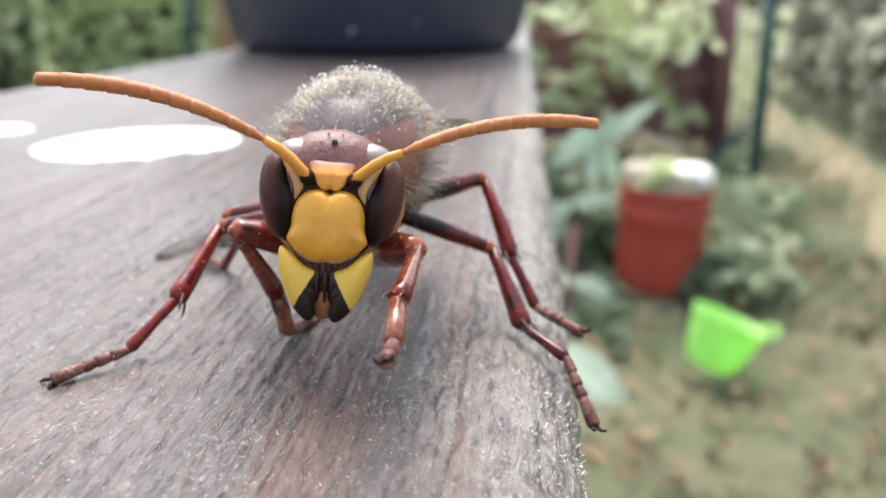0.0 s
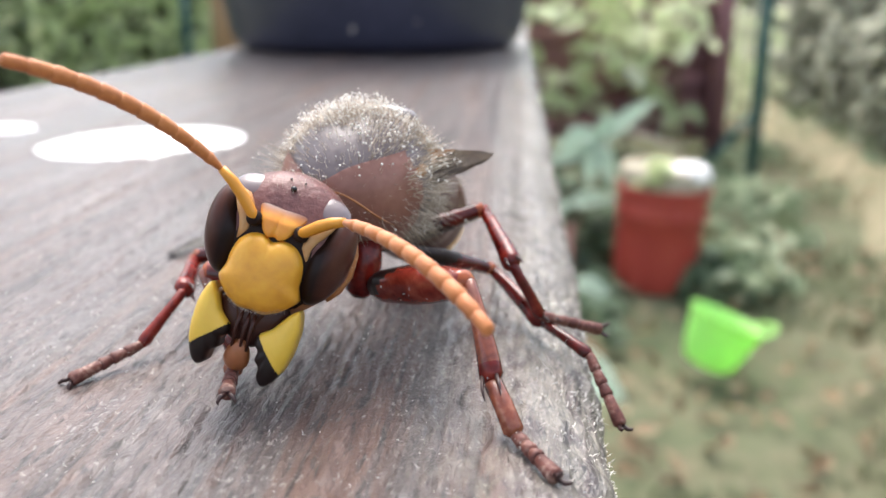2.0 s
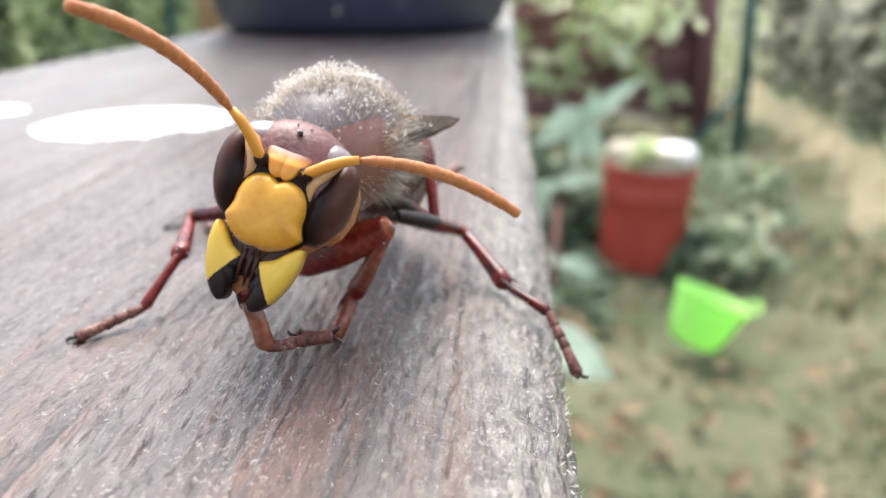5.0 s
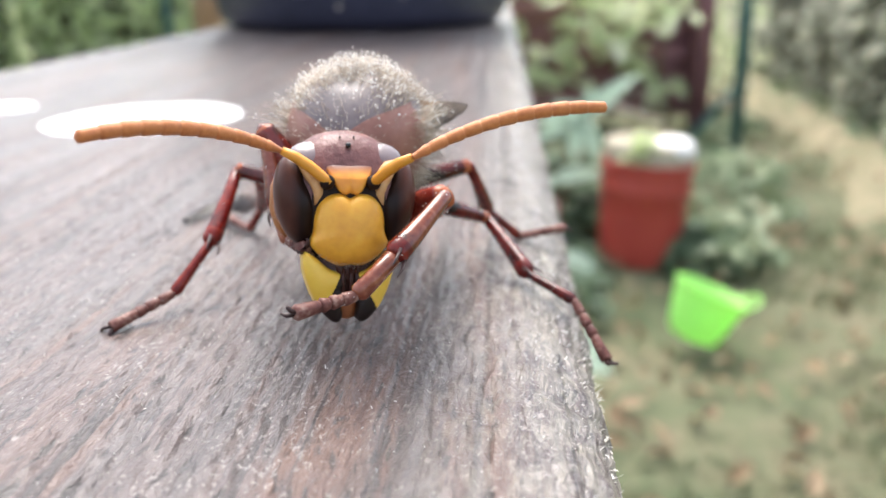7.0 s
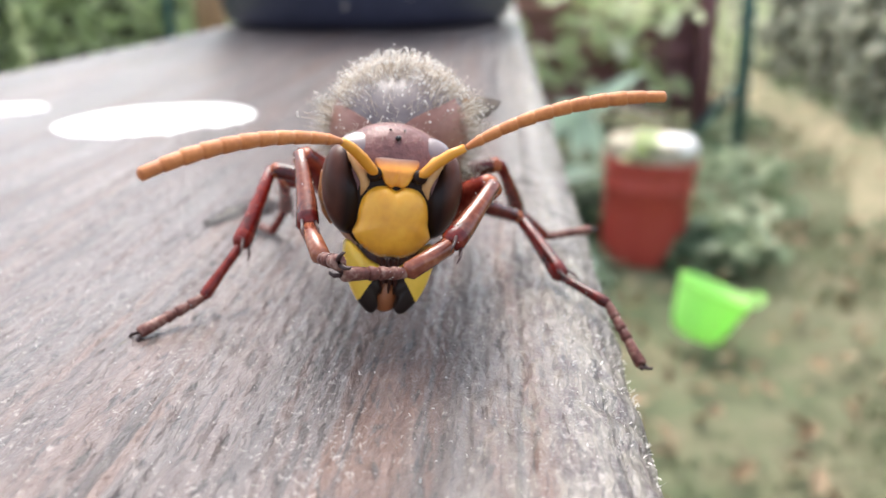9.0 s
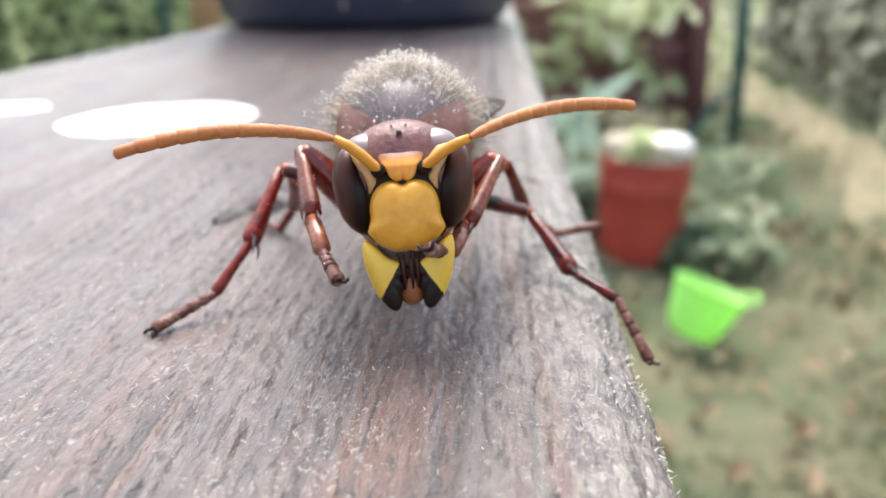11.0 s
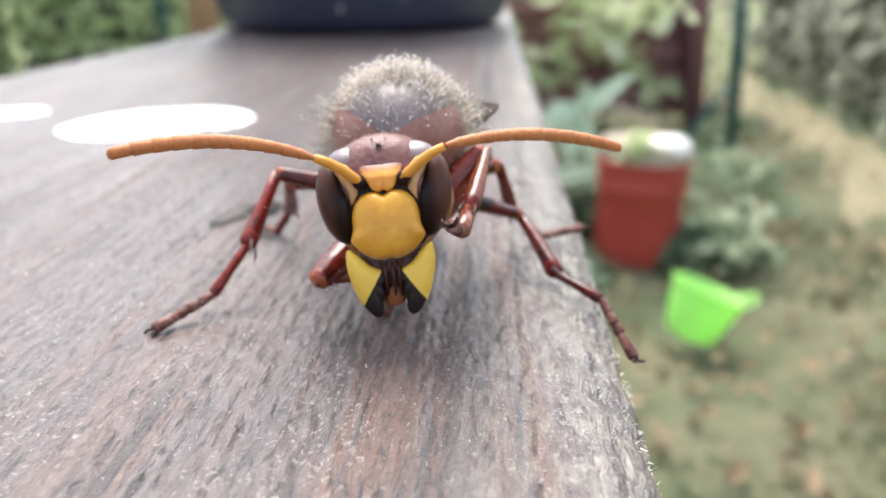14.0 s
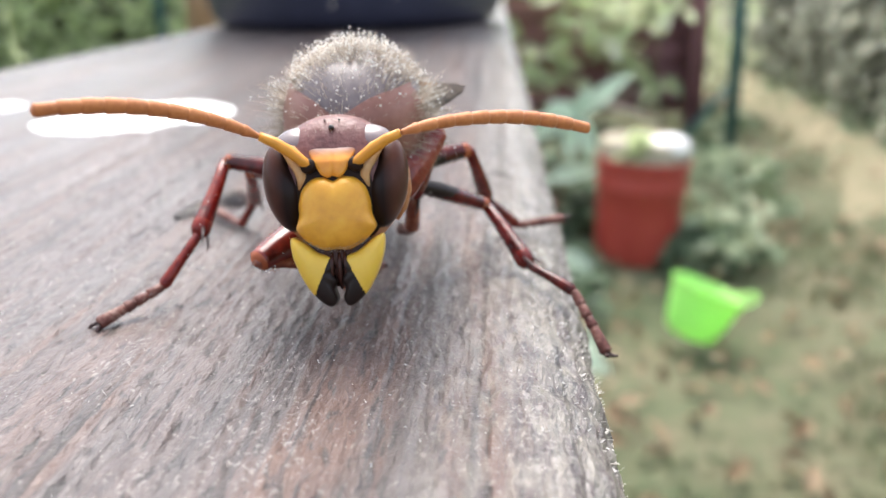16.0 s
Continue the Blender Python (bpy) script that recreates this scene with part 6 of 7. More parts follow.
    fore_near_rows = [
        (0, -0.49, -1.23, 4.32, -3.67, -3.72, 5.78, -2.34, -2.45, 2.57, -1.72, 0.3, 0.25),
        (0.3, -0.61, -1.46, 4.46, -3.87, -4.84, 4.44, -1.64, -2.32, 2.67, 0.48, -6.13, 3.31),
        (0.5, -0.66, -1.61, 4.52, -4.48, -2.34, 7.18, -2.92, -2.95, 3.8, 0.33, -6.03, 2.76),
        (0.7, -0.59, -1.85, 4.5, -3.5, -3.28, 7.9, -1.89, -6, 5.08, 0.62, -9.5, 3.41),
        (1, -0.49, -2.2, 4.36, -2.9, -5.6, 3.5, -0.5, -3.6, 2.4, 0.8, -0.8, 1.0),
        (1.3, -0.76, -2.08, 3.75, -4.98, -2.79, 6.67, -5.69, -6.34, 5.5, -9.06, -5.18, 2.92),
        (1.5, -0.96, -2.01, 3.39, -4.82, -5.33, 4.57, -5.78, -7.92, 2.1, -6.75, -12.02, 0.25),
        (2, -1.56, -2.47, 3.08, -5.85, -3.84, 3.86, -3.74, -6, 0.6, -2.92, -10.43, 1.51),
        (2.5, -1.26, -4.14, 2.99, -3.93, -7.47, 2.43, -2.52, -5.97, 0.6, -1.15, -6.81, 0.25),
        (3, -0.66, -2.68, 2.96, -4.78, -3.35, 5.97, -2.73, -3.97, 2.53, -2.33, 0.2, 0.64),
        (3.3, -1.01, -3.26, 3.31, -3.77, -5.83, 6.12, -2.09, -8.79, 4.43, 0.45, -7.98, 0.93),
        (3.5, -1.24, -3.76, 3.55, -3.84, -5.82, 6.28, -2.95, -8.31, 3.68, 0.03, -11.51, 2.27),
        (4, -1.33, -5.2, 3.98, -4.75, -7.21, 5.63, -2.95, -9.52, 3.37, 0.31, -12.28, 1.67),
        (4.2, -1.33, -5.13, 3.98, -3.32, -9.39, 4.07, -1.31, -12.5, 3.21, 1.55, -10.63, 0.43),
        (6.5, -1.36, -2.94, 3.62, -4.25, -2.97, 8.28, -3.78, -3.88, 4.48, -1.8, -8.02, 4.21),
        (7, -1.34, -3.92, 3.75, -3.92, -3.82, 8.46, -3.15, -5.34, 5.17, -1.07, -9.41, 4.69),
        (7.3, -1.23, -3.58, 3.84, -4.34, -6.29, 1.59, -1.16, -4.44, 2.53, 1.07, -8.21, 3),
        (7.5, -1.16, -3.32, 3.88, -3.97, -3.3, 7.79, -3.59, -4.36, 3.9, -0.51, -7.64, 2.95),
        (7.7, -1.13, -3.23, 3.88, -4.68, -6.26, 4.5, -3.86, -3.1, 2.54, -1.46, -6.75, 3.09),
        (8, -1.11, -3.1, 3.88, -4.65, -3.4, 7.16, -4.92, -5.59, 4.19, -4.07, -8.99, 1.22),
        (8.3, -1.17, -2.62, 3.92, -3.1, -6.71, 5.22, -1.24, -9.5, 4.02, -1.24, -10, 0.36),
        (8.5, -1.18, -2.4, 3.94, -4.27, -2.49, 8.14, -4.69, -0.6, 4.98, -5.15, 2.89, 2.02),
        (9, -0.75, -3.09, 3.83, -3.34, -5.2, 7.73, -2.56, -7.9, 5.32, -0.58, -12.05, 5.19),
        (9.2, -0.75, -3.12, 3.82, -4.81, -5.41, 4.41, -2.47, -8.35, 4.99, -0.59, -12.27, 5.66),
        (11.5, -1, -3.2, 3.8, -4.15, -3.13, 8.12, -3.61, -5.36, 5.22, -1.94, -9.16, 3.25),
        (12, -1.05, -2.67, 3.99, -4.37, -2.79, 7.82, -4.42, -1.72, 4.28, -4.56, 2.11, 1.73),
        (12.5, -1.05, -2.44, 3.91, -4.07, -2.43, 7.96, -4.1, -4.4, 4.83, -3.62, -8.23, 2.32),
        (12.7, -1.08, -2.34, 3.93, -3.78, -6.13, 4.62, -1.84, -9, 2.2, -2.36, -10, 0.25),
        (13, -1.12, -2.33, 3.99, -4.96, -2.71, 7.46, -5.17, -0.74, 4.34, -5.64, 2.68, 1.29),
        (13.5, -0.8, -4.13, 4.04, -4.45, -7.71, 3.81, -1.53, -9.98, 3.63, 0.64, -13.91, 4.63),
        (13.7, -0.79, -4.01, 4, -2.71, -7.24, 6.82, -1.08, -9.79, 4.53, 0.46, -13.88, 4.02),
        (14, -0.85, -3.47, 3.94, -2.91, -6.95, 2.49, -0.6, -4.6, 2.2, 0.8, -1.8, 1.0),
        (14.5, -1.18, -1.98, 4.17, -4.17, -6.54, 4.34, -2.24, -8.29, 1.72, 1.37, -10.74, 0.25),
        (15, -1.18, -2.48, 3.99, -4.32, -2.71, 8.71, -4.88, 0.04, 6.29, -5.35, 3.84, 3.75),
        (15.5, -1.06, -2.78, 4.15, -3.92, -5.13, 6.34, -2.32, -3.92, 3.23, -1.58, -0.03, 0.89),
        (15.7, -1.04, -3.11, 4.13, -4.64, -6.13, 4.18, -1.97, -3.87, 2.71, -1.15, 0.38, 1.9),
        (16, -1.03, -3.72, 4.07, -3.27, -7.25, 3.07, -0.6, -5.0, 2.4, 0.8, -2.0, 1.0),
    ]
    fore_far_rows = [
        (0, 1.71, -1.4, 4.32, 4.07, -4.81, 5.44, 3.81, -8.4, 4.57, 4.04, -12.97, 4.14),
        (0.3, 1.58, -1.74, 4.46, 4.87, -5, 5.24, 2.44, -7.6, 3.9, 0.72, -11.6, 3.29),
        (0.5, 1.52, -1.95, 4.52, 5.2, -3.07, 6.44, 3, -4.32, 3.66, 2.21, -8.27, 1.44),
        (1, 1.67, -2.6, 4.36, 3.1, -5.6, 3.7, 0.9, -3.6, 2.6, 0, -0.6, 1.2),
        (1.3, 1.35, -2.69, 3.75, 4.34, -3.46, 7.3, 4.01, -5.02, 3.85, 4.1, -7.98, 0.6),
        (1.5, 1.12, -2.74, 3.39, 4.89, -6.8, 4.61, 5.56, -9.08, 1.77, 7.3, -13.05, 0.25),
        (2, 0.53, -3.15, 3.08, 5.25, -6.81, 4.63, 6.19, -9.07, 1.85, 8.35, -12.8, 0.25),
        (2.5, 0.83, -4.82, 2.99, 5.01, -7.26, 4.38, 5.96, -8.84, 1.18, 7.64, -13.02, 0.25),
        (3, 1.48, -3.19, 2.96, 4.45, -6.29, 3.27, 2.26, -8.96, 1.95, -0.13, -12.88, 1.74),
        (3.3, 1.1, -3.87, 3.31, 4.77, -5.37, 5.84, 3.58, -8.37, 3.84, 2.52, -12.5, 2.75),
        (3.5, 0.85, -4.44, 3.55, 4.54, -3.31, 6.74, 4.04, -6.34, 4.69, 3.62, -10.92, 4.88),
        (4, 0.75, -5.93, 3.98, 3.55, -4.84, 7.09, 2.49, -6.34, 3.32, 0.96, -10.48, 2.01),
        (6.5, 0.83, -3.11, 3.62, 2.7, -6.67, 2.09, 0.45, -4.02, 0.82, -1.38, -5.44, 0.25),
        (7, 0.85, -4.09, 3.75, 4.29, -7.32, 6.33, 2.53, -10.16, 4.73, -0.74, -13.13, 3.47),
        (7.3, 0.96, -3.75, 3.84, 4.17, -7.11, 4.52, 3.57, -10.86, 4.25, -0.43, -13.23, 1.21),
        (7.5, 1.03, -3.49, 3.88, 4.71, -2.78, 6.68, 3.98, -6.1, 5.22, 3.38, -10.66, 5.38),
        (8, 1.08, -3.21, 3.88, 3.9, -4.4, 0.5, 1.65, -1.79, 0.6, -0.35, -3.9, 0.25),
        (8.5, 1.01, -2.52, 3.94, 3.38, -5.7, 2.29, 1.36, -2.65, 1.75, -0.83, -2.39, 0.25),
        (8.7, 1.18, -2.72, 3.9, 3.82, -6.44, 2.78, 1.67, -3.36, 2.25, 0.92, -7.53, 3.44),
        (9, 1.45, -3.12, 3.83, 4.79, -5.98, 6.59, 3.21, -8.9, 4.96, -0.63, -11.41, 4.55),
        (9.2, 1.45, -3.15, 3.82, 4.26, -6.89, 3.35, 1.85, -9.71, 2.54, -1.02, -12.99, 1.9),
        (11.5, 1.19, -3.25, 3.8, 4.62, -2.57, 7.35, 3.29, -4.98, 4.87, 2.57, -9.51, 5.23),
        (11.7, 1.17, -3.09, 3.87, 5.01, -4.95, 1.89, 1.36, -5.95, 1.57, 2.49, -10.13, 0.76),
        (12, 1.15, -2.76, 3.99, 4.98, -2.23, 6.25, 3.67, -4.97, 4.14, 2.67, -9.34, 5.2),
        (12.5, 1.14, -2.53, 3.91, 3.88, -1.73, 7.79, 2.94, -3.9, 4.94, 2.72, -8.29, 3.58),
        (12.7, 1.11, -2.43, 3.93, 3.18, -5.66, 6.65, -0.72, -8.16, 2.06, -1.66, -12.35, 1.11),
        (13, 1.08, -2.44, 3.99, 5.65, -2.43, 4.08, 2.53, -4.2, 3.15, 1.21, -8.32, 4.69),
        (13.5, 1.4, -4.25, 4.04, 4.74, -6.92, 6.38, 3.15, -9.98, 5.03, -0.21, -13.04, 4.3),
        (13.7, 1.41, -4.11, 4, 4.24, -7.86, 3.91, 2.67, -11.19, 2.98, -0.8, -13.72, 2.01),
        (14, 1.35, -3.55, 3.94, 4.42, -2.82, 7.51, 3.72, -5.85, 5.5, 3.21, -10.39, 6.04),
        (14.3, 1.14, -2.58, 4.09, 3.35, -5.79, 1.46, 1.21, -8.47, 3.08, -0.31, -4.71, 1.39),
        (14.5, 1.02, -2.09, 4.17, 4.4, -1.46, 6.91, 3.53, -4.05, 4.41, 0.99, -6.71, 1.65),
        (15, 1.01, -2.62, 3.99, 2.47, -5.51, 1.15, 0.57, -2.38, 1.68, -0.86, -0.64, 0.25),
        (15.3, 1.09, -2.77, 4.09, 5.6, -5.5, 6.98, 2.6, -10, 5.23, -0.26, -12, 4.5),
        (15.5, 1.14, -2.89, 4.15, 4.66, -5.27, 3.5, 2.09, -7.57, 2.16, -1.37, -10.3, 0.84),
        (15.7, 1.15, -3.22, 4.13, 4.3, -5.98, 6.25, 2.28, -7.32, 3, 2.15, -9.5, 0.78),
        (16, 1.16, -3.83, 4.07, 3.9, -1.54, 7.5, 2.6, -0.5, 4.4, 2.0, 2.5, 2.0),
    ]
    middle_near_rows = [
        (0, -0.71, 1, 5.52, -5.86, 0.98, 4.56, -6.78, -2.65, 2.25, -10.4, -7, 0.25),
        (0.5, -0.71, 0.63, 5.72, -5.79, 0.91, 4.59, -6.68, -2.88, 2.53, -10.4, -7, 0.25),
        (1, -0.48, 0.03, 5.56, -5.85, 0.91, 4.82, -6.95, -2.58, 2.39, -10.4, -7, 0.25),
        (1.5, -0.6, 0.2, 4.59, -6.22, 1.31, 4.66, -7.43, -2.22, 2.34, -10.4, -7, 0.25),
        (2, -1.26, -0.26, 4.28, -8.41, 1.98, 2.69, -7.39, -2.3, 2.44, -10.4, -7, 0.25),
        (2.5, -0.96, -1.93, 4.19, -6, 1.32, 4.25, -7.01, -2.58, 2.47, -10.4, -7, 0.25),
        (3, -0.53, -0.45, 4.16, -6.25, 0.87, 4.89, -6.75, -2.84, 2.57, -10.4, -7, 0.25),
        (3.5, -0.94, -1.55, 4.75, -6.58, 1.15, 4.57, -6.85, -2.74, 2.54, -10.4, -7, 0.25),
        (4, -0.97, -2.99, 5.18, -8.8, 1.69, 2.43, -7.36, -2.46, 2.73, -10.4, -7, 0.25),
        (6.5, -1.59, -0.71, 4.82, -6.56, 0.78, 5.52, -7.22, -2.55, 2.72, -10.4, -7, 0.25),
        (7, -1.57, -1.69, 4.95, -6.6, 0.72, 5.57, -7.16, -2.63, 2.78, -10.4, -7, 0.25),
        (7.5, -1.39, -1.09, 5.08, -6.52, 0.68, 5.48, -6.97, -2.83, 2.87, -10.4, -7, 0.25),
        (8, -1.4, -0.88, 5.08, -6.24, 0.29, 5.87, -6.98, -2.79, 2.81, -10.4, -7, 0.25),
        (8.5, -1.47, -0.18, 5.14, -6.58, 0.53, 5.78, -7.14, -2.66, 2.8, -10.4, -7, 0.25),
        (9, -1.12, -0.89, 5.03, -6.1, 0.34, 5.79, -6.95, -2.87, 2.91, -10.4, -7, 0.25),
        (11.5, -1.35, -0.99, 5, -6.23, 0.58, 5.64, -7.12, -2.71, 2.86, -10.4, -7, 0.25),
        (12, -1.36, -0.46, 5.19, -6.34, 0.48, 5.77, -7.05, -2.82, 2.95, -10.4, -7, 0.25),
        (12.5, -1.37, -0.23, 5.11, -6.28, 0.45, 5.78, -7.06, -2.77, 2.89, -10.4, -7, 0.25),
        (13, -1.4, -0.11, 5.19, -6.54, 0.67, 5.69, -7.19, -2.72, 2.96, -10.4, -7, 0.25),
        (13.5, -1.08, -1.92, 5.24, -6.42, 0.66, 5.64, -7.16, -2.68, 2.87, -10.4, -7, 0.25),
        (14, -1.16, -1.25, 5.14, -6.23, 0.55, 5.68, -7.12, -2.69, 2.84, -10.4, -7, 0.25),
        (14.5, -1.46, 0.24, 5.37, -6.49, 0.6, 5.76, -7.2, -2.66, 2.89, -10.4, -7, 0.25),
        (15, -1.44, -0.26, 5.19, -6.66, 0.73, 5.61, -7.17, -2.67, 2.87, -10.4, -7, 0.25),
        (15.5, -1.34, -0.56, 5.35, -6.6, 0.66, 5.61, -7.07, -2.77, 2.89, -10.4, -7, 0.25),
        (16, -1.32, -1.5, 5.27, -6.67, 0.73, 5.64, -7.18, -2.7, 2.93, -10.4, -7, 0.25),
    ]
    middle_far_rows = [
        (0, 2.28, 0.76, 5.52, 6.77, 2.72, 3.36, 8.32, -0.33, 0.6, 11.3, -4.9, -1.9),
        (0.5, 2.26, 0.16, 5.72, 6.79, 2.76, 3.39, 8.32, -0.42, 0.76, 11.3, -4.9, -1.9),
        (1, 2.47, -0.51, 5.56, 6.81, 2.96, 3.15, 8.42, -0.31, 0.67, 11.3, -4.9, -1.9),
        (1.5, 2.23, -0.8, 4.59, 6.42, 3.18, 2.44, 8.26, -0.34, 0.54, 11.3, -4.9, -1.9),
        (2, 1.59, -1.18, 4.28, 5.81, 2.9, 2.17, 8.2, -0.53, 0.8, 11.3, -4.9, -1.9),
        (2.5, 1.89, -2.85, 4.19, 6.41, 3.29, 2.16, 8.43, -0.39, 0.83, 11.3, -4.9, -1.9),
        (3, 2.38, -1.15, 4.16, 5.82, 2.73, 2.53, 8.2, -0.59, 0.91, 11.3, -4.9, -1.9),
        (3.5, 1.91, -2.47, 4.75, 6.12, 2.86, 2.67, 8.17, -0.61, 0.89, 11.3, -4.9, -1.9),
        (4, 1.86, -3.99, 5.18, 5.85, 2.9, 2.29, 8.16, -0.43, 0.58, 11.3, -4.9, -1.9),
        (6.5, 1.41, -0.95, 4.82, 5.7, 2.46, 2.83, 7.92, -0.81, 0.9, 11.3, -4.9, -1.9),
        (7, 1.42, -1.93, 4.95, 5.71, 2.56, 2.67, 7.83, -0.79, 0.76, 11.3, -4.9, -1.9),
        (7.5, 1.61, -1.33, 5.08, 6.02, 2.63, 2.84, 7.82, -0.82, 0.8, 11.3, -4.9, -1.9),
        (8, 1.6, -1.04, 5.08, 5.93, 2.71, 2.71, 8.1, -0.51, 0.64, 11.3, -4.9, -1.9),
        (8.5, 1.53, -0.34, 5.14, 5.9, 2.58, 2.81, 7.79, -0.82, 0.75, 11.3, -4.9, -1.9),
        (9, 1.88, -0.93, 5.03, 6.01, 2.74, 2.74, 8.01, -0.61, 0.71, 11.3, -4.9, -1.9),
        (11.5, 1.65, -1.06, 5, 6.11, 2.7, 2.91, 8.09, -0.63, 0.83, 11.3, -4.9, -1.9),
        (12, 1.64, -0.57, 5.19, 6.11, 2.73, 2.83, 7.98, -0.65, 0.72, 11.3, -4.9, -1.9),
        (12.5, 1.63, -0.35, 5.11, 6.02, 2.66, 2.88, 8.18, -0.42, 0.58, 11.3, -4.9, -1.9),
        (13, 1.6, -0.27, 5.19, 5.95, 2.7, 2.74, 7.98, -0.66, 0.74, 11.3, -4.9, -1.9),
        (13.5, 1.91, -2.07, 5.24, 6.09, 2.72, 2.75, 7.85, -0.83, 0.84, 11.3, -4.9, -1.9),
        (14, 1.83, -1.37, 5.14, 6.15, 2.69, 2.92, 7.93, -0.72, 0.77, 11.3, -4.9, -1.9),
        (14.5, 1.53, 0.08, 5.37, 5.95, 2.56, 2.93, 7.91, -0.77, 0.82, 11.3, -4.9, -1.9),
        (15, 1.56, -0.45, 5.19, 5.86, 2.54, 2.88, 7.94, -0.66, 0.7, 11.3, -4.9, -1.9),
        (15.5, 1.65, -0.72, 5.35, 5.95, 2.65, 2.82, 7.99, -0.71, 0.83, 11.3, -4.9, -1.9),
        (16, 1.68, -1.66, 5.27, 5.93, 2.58, 2.9, 7.98, -0.69, 0.79, 11.3, -4.9, -1.9),
    ]
    hind_far_rows = [
        (0, 2.43, 2.76, 5.62, 6.14, 6.95, 5.93, 7.71, 3.84, 2.63, 10.72, 0.29, 0.3),
        (0.5, 2.57, 2.13, 5.82, 6.05, 6.85, 5.99, 7.6, 3.71, 2.7, 10.65, 0.24, 0.3),
        (1, 2.83, 1.45, 5.66, 5.99, 7.22, 5.56, 7.09, 3.39, 2.88, 10.53, 0.46, 0.3),
        (1.5, 2.9, 1.09, 4.69, 6.1, 3.45, 5.34, 7.02, -1.03, 3.89, 10.53, 0.32, 0.3),
        (2, 2.21, 0.72, 4.38, 5.38, 2.95, 5.07, 6.84, -1.39, 3.66, 10.46, 0.24, 0.3),
        (2.5, 2.51, -0.95, 4.29, 6.08, 3.57, 4.17, 6.88, -1.15, 3.82, 10.39, 0.37, 0.3),
        (3, 2.85, 0.8, 4.26, 4.26, 5.49, 2, 4.96, 3.09, 6.06, 3.54, 8.48, 6.63),
        (3.5, 2.53, -0.57, 4.85, 3.53, 4.65, 3.88, 4.33, 1.36, 7.29, 2.91, 6.75, 7.86),
        (4, 2.53, -2.11, 5.28, 4.04, 1.77, 1.84, 3.18, 1.2, 6.54, 1.76, 6.59, 7.11),
        (6.5, 1.56, 1.04, 4.92, 4.97, 2.5, 5.25, 5.77, 6.09, 2.16, 9.87, 8.69, 0.3),
        (7, 1.58, 0.07, 5.05, 4.83, 2.76, 5.36, 5.71, 6.17, 2.1, 9.86, 8.73, 0.3),
        (7.5, 1.76, 0.67, 5.18, 4.98, 2.86, 5.48, 5.87, 6.24, 2.18, 9.95, 8.85, 0.3),
        (8, 1.7, 0.96, 5.18, 5.05, 2.67, 5.22, 5.95, 6.3, 2.21, 9.94, 9.05, 0.3),
        (8.5, 1.63, 1.66, 5.24, 5.17, 2.78, 5.19, 5.75, 6.46, 2.16, 9.87, 9.03, 0.3),
        (9, 1.9, 1.07, 5.13, 4.99, 2.59, 5.57, 5.92, 5.99, 2.32, 9.85, 8.73, 0.3),
        (11.5, 1.7, 0.93, 5.1, 4.93, 3.12, 5.36, 5.93, 6.46, 2.06, 10.02, 9.14, 0.3),
        (12, 1.72, 1.42, 5.29, 5.38, 2.73, 5.3, 6.03, 6.28, 2.13, 9.91, 9.22, 0.3),
        (12.5, 1.71, 1.65, 5.21, 5.15, 3.45, 5.37, 6.09, 6.8, 2.07, 9.71, 10.09, 0.3),
        (13, 1.7, 1.73, 5.29, 4.94, 3.07, 5.54, 5.99, 6.3, 2.14, 9.85, 9.25, 0.3),
        (13.5, 2.02, -0.08, 5.34, 4.91, 2.8, 5.56, 5.68, 6.22, 2.29, 9.81, 8.68, 0.3),
        (14, 1.91, 0.63, 5.24, 5.01, 2.96, 5.56, 5.76, 6.23, 2.12, 9.75, 9.03, 0.3),
        (14.5, 1.64, 2.08, 5.47, 5.04, 3.63, 5.57, 5.84, 6.8, 2.06, 9.86, 9.59, 0.3),
        (15, 1.69, 1.54, 5.29, 5.31, 2.13, 5.11, 5.94, 6.04, 2.39, 9.99, 8.55, 0.3),
        (15.5, 1.76, 1.28, 5.45, 4.96, 2.59, 5.71, 5.93, 6.02, 2.5, 9.86, 8.63, 0.3),
        (16, 1.78, 0.34, 5.37, 5.09, 3.19, 5.61, 5.89, 6.53, 2.26, 9.97, 9.09, 0.3),
    ]
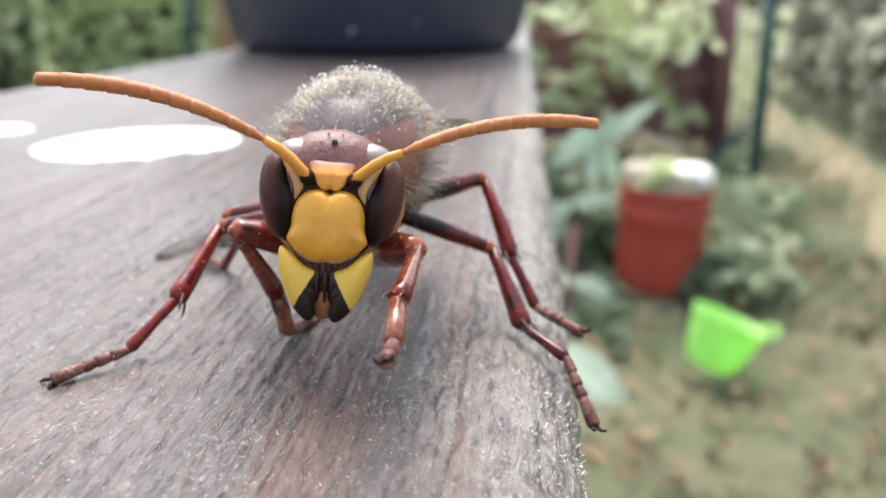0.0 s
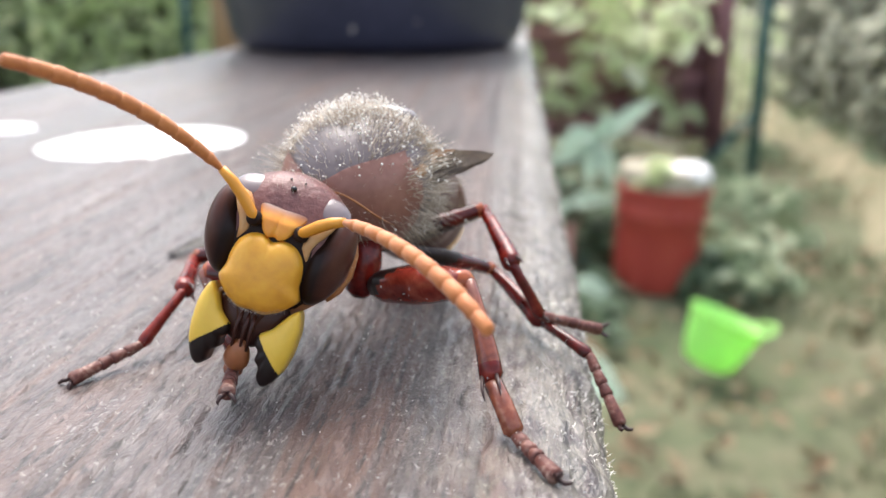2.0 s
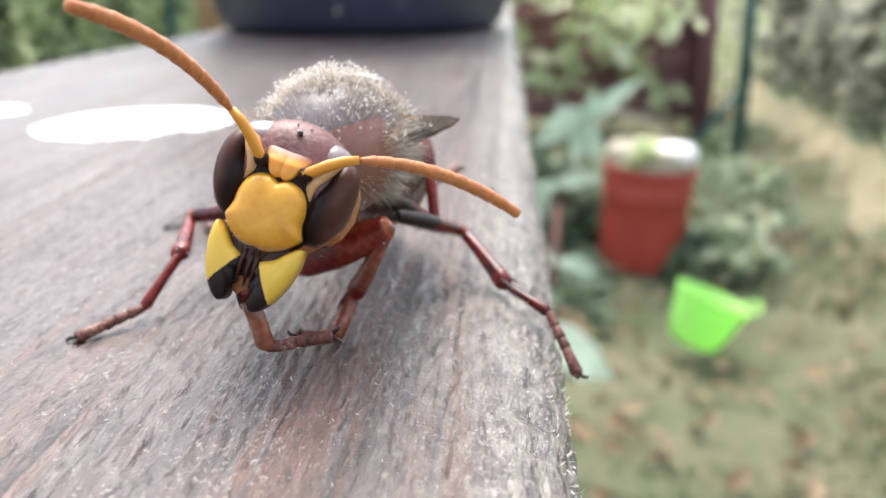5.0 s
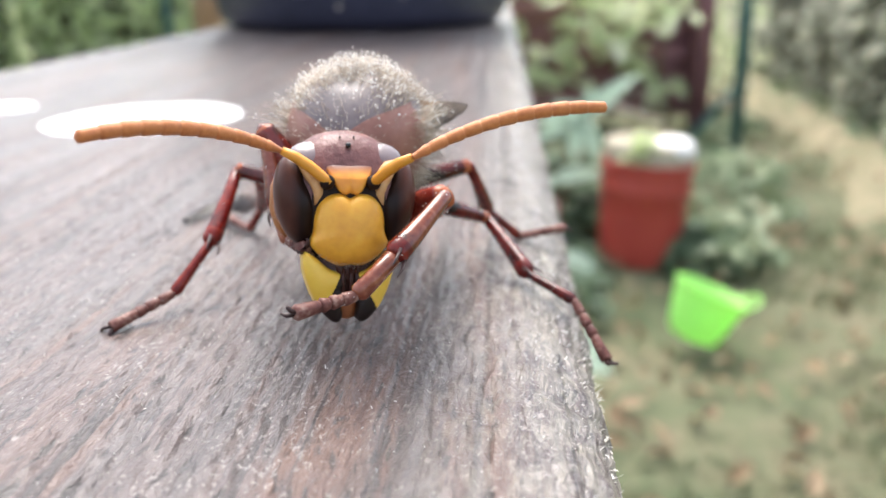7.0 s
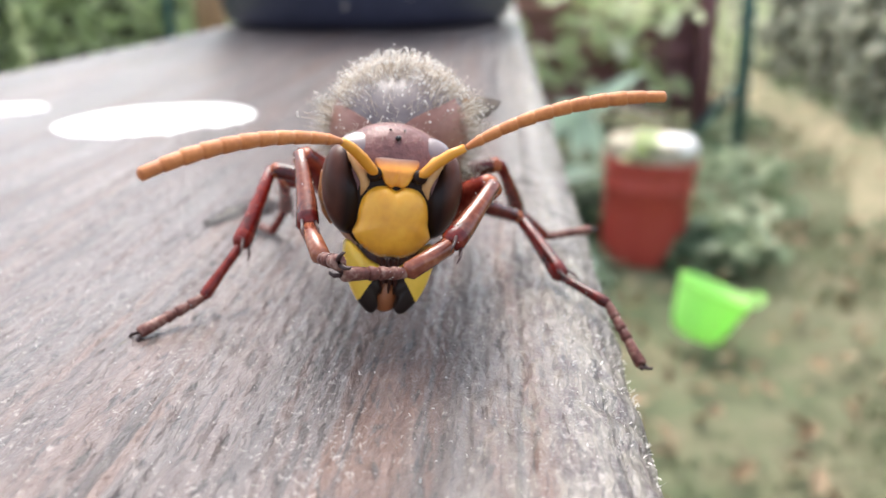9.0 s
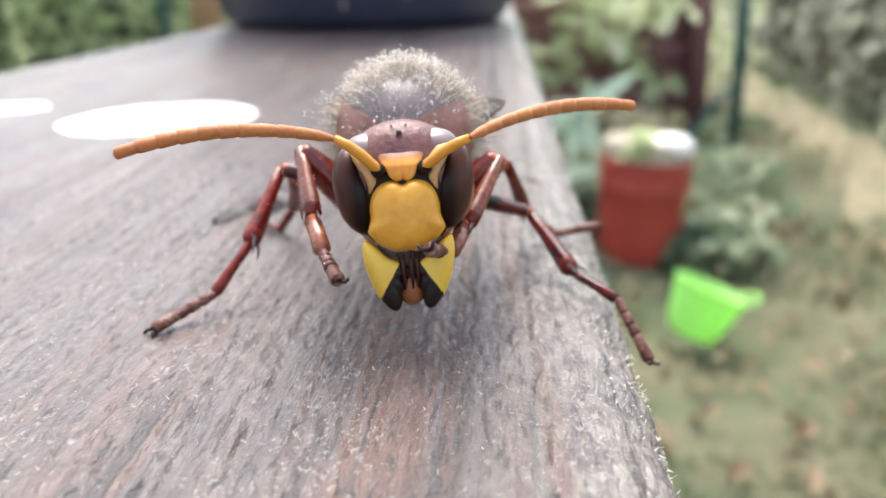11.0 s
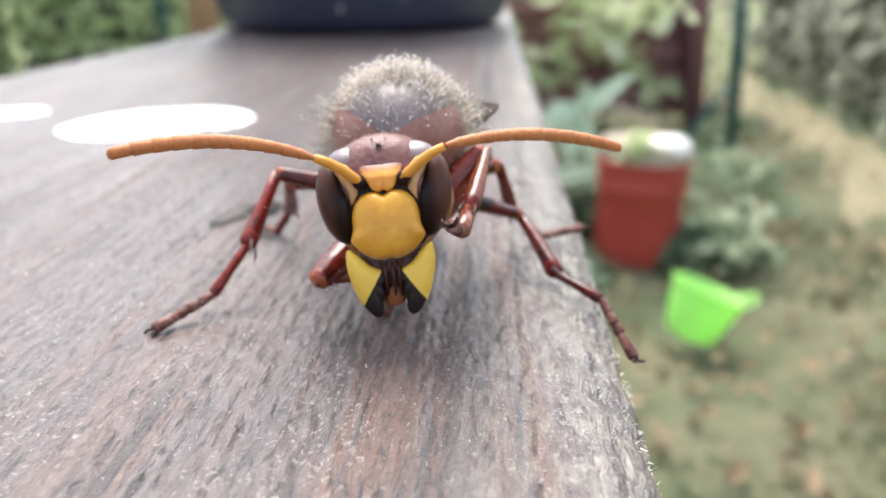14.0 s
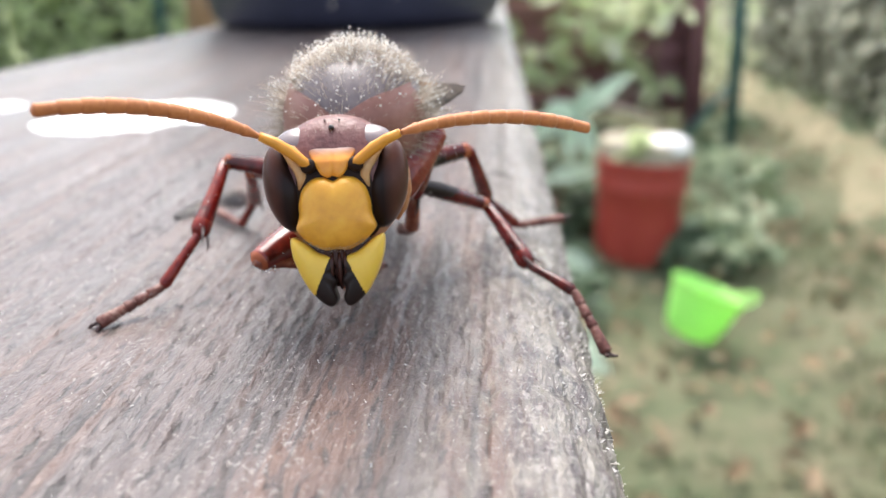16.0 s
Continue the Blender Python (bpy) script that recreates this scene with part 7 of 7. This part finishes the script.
    hind_near_rows = [
        (0, -0.56, 2.99, 5.62, -6.2, 3, 4.6, -7.2, 7, 2, -10.3, 10.5, 0.3),
        (0.5, -0.39, 2.6, 5.82, -6.2, 3, 4.6, -7.2, 7, 2, -10.3, 10.5, 0.3),
        (1, -0.12, 2, 5.66, -6.2, 3, 4.6, -7.2, 7, 2, -10.3, 10.5, 0.3),
        (1.5, 0.07, 2.09, 4.69, -6.2, 3, 4.6, -7.2, 7, 2, -10.3, 10.5, 0.3),
        (2, -0.64, 1.64, 4.38, -6.2, 3, 4.6, -7.2, 7, 2, -10.3, 10.5, 0.3),
        (2.5, -0.34, -0.03, 4.29, -6.2, 3, 4.6, -7.2, 7, 2, -10.3, 10.5, 0.3),
        (3, -0.07, 1.5, 4.26, -6.2, 3, 4.6, -7.2, 7, 2, -10.3, 10.5, 0.3),
        (3.5, -0.32, 0.36, 4.85, -6.2, 3, 4.6, -7.2, 7, 2, -10.3, 10.5, 0.3),
        (4, -0.3, -1.11, 5.28, -6.2, 3, 4.6, -7.2, 7, 2, -10.3, 10.5, 0.3),
        (6.5, -1.43, 1.28, 4.92, -6.2, 3, 4.6, -7.2, 7, 2, -10.3, 10.5, 0.3),
        (7, -1.41, 0.3, 5.05, -6.2, 3, 4.6, -7.2, 7, 2, -10.3, 10.5, 0.3),
        (7.5, -1.23, 0.9, 5.18, -6.2, 3, 4.6, -7.2, 7, 2, -10.3, 10.5, 0.3),
        (8, -1.29, 1.12, 5.18, -6.2, 3, 4.6, -7.2, 7, 2, -10.3, 10.5, 0.3),
        (8.5, -1.36, 1.81, 5.24, -6.2, 3, 4.6, -7.2, 7, 2, -10.3, 10.5, 0.3),
        (9, -1.1, 1.11, 5.13, -6.2, 3, 4.6, -7.2, 7, 2, -10.3, 10.5, 0.3),
        (11.5, -1.29, 1.01, 5.1, -6.2, 3, 4.6, -7.2, 7, 2, -10.3, 10.5, 0.3),
        (12, -1.28, 1.54, 5.29, -6.2, 3, 4.6, -7.2, 7, 2, -10.3, 10.5, 0.3),
        (12.5, -1.29, 1.77, 5.21, -6.2, 3, 4.6, -7.2, 7, 2, -10.3, 10.5, 0.3),
        (13, -1.3, 1.89, 5.29, -6.2, 3, 4.6, -7.2, 7, 2, -10.3, 10.5, 0.3),
        (13.5, -0.98, 0.08, 5.34, -6.2, 3, 4.6, -7.2, 7, 2, -10.3, 10.5, 0.3),
        (14, -1.09, 0.75, 5.24, -6.2, 3, 4.6, -7.2, 7, 2, -10.3, 10.5, 0.3),
        (14.5, -1.36, 2.24, 5.47, -6.2, 3, 4.6, -7.2, 7, 2, -10.3, 10.5, 0.3),
        (15, -1.31, 1.74, 5.29, -6.2, 3, 4.6, -7.2, 7, 2, -10.3, 10.5, 0.3),
        (15.5, -1.24, 1.44, 5.45, -6.2, 3, 4.6, -7.2, 7, 2, -10.3, 10.5, 0.3),
        (16, -1.21, 0.5, 5.37, -6.2, 3, 4.6, -7.2, 7, 2, -10.3, 10.5, 0.3),
    ]
    walk(head, euler_rows(head_rows))
    walk(thorax, euler_rows(thorax_rows))
    # how far the jaws are open, degrees
    open_rows = [(0, 4), (0.5, 26), (1, 6), (1.5, 8), (2, 24), (2.5, 8), (3, 9), (3.5, 12), (4, 9), (6.5, 8), (7, 4), (7.5, 14), (8, 9), (8.5, 14), (9, 6), (11.5, 10),
                 (12, 15), (12.5, 6), (13, 14), (13.5, 6), (14, 10), (14.5, 34), (15, 8), (15.5, 10), (16, 0)]
    for s, jaw in zip((-1, 1), jaws):
        walk(jaw, [(t, pose(s * 0.00176, -0.00085, -0.00184, 0, -s * 0.85 * float(glide(open_rows, t)[0]), 0)) for t in TIMES])
    # how far the tongue is drawn in, millimetres
    tongue_rows = [(0, 0.1), (0.5, -0.5), (1, 0.1), (1.5, 0.1), (2, -0.1), (2.5, 0.6), (3, 0.5), (3.5, 0.5), (4, 0.3), (6.5, 0.3), (7, 0.1), (7.5, 0.2), (8, 0.0), (9, 0.0), (11.5, 0.1), (12.5, 0.1),
                   (13.5, 0.1), (14, 0.3), (14.5, 0.4), (15, 0.4), (15.5, 0.6), (16, 1.0)]
    walk(tongue, [(t, pose(0, 0.0004 * float(glide(tongue_rows, t)[0]), 0.001 * float(glide(tongue_rows, t)[0]))) for t in TIMES])
    move_antenna(*lashes[0], antenna_near_rows, (-0.89, -1.6, 1.04))
    move_antenna(*lashes[1], antenna_far_rows, (0.89, -1.6, 1.04))
    move_leg(fore[0], fore_near_rows, 3.8, 2.1, 2.6, (1, 0.1, 0.2))
    move_leg(fore[1], fore_far_rows, 3.8, 2.1, 2.6, (1, 0.1, 0.2))
    move_leg(middle[0], middle_near_rows, 4.4, 2.9, 3.3, (0.2, 1, 0.3))
    move_leg(middle[1], middle_far_rows, 4.4, 2.9, 3.3, (0.2, 1, 0.3), (0.6, 0, 0.8))
    move_leg(hind[0], hind_near_rows, 4.8, 2.8, 3.2, (1, 0.3, 0.3))
    move_leg(hind[1], hind_far_rows, 4.8, 2.8, 3.2, (1, 0.3, 0.3))


motions()
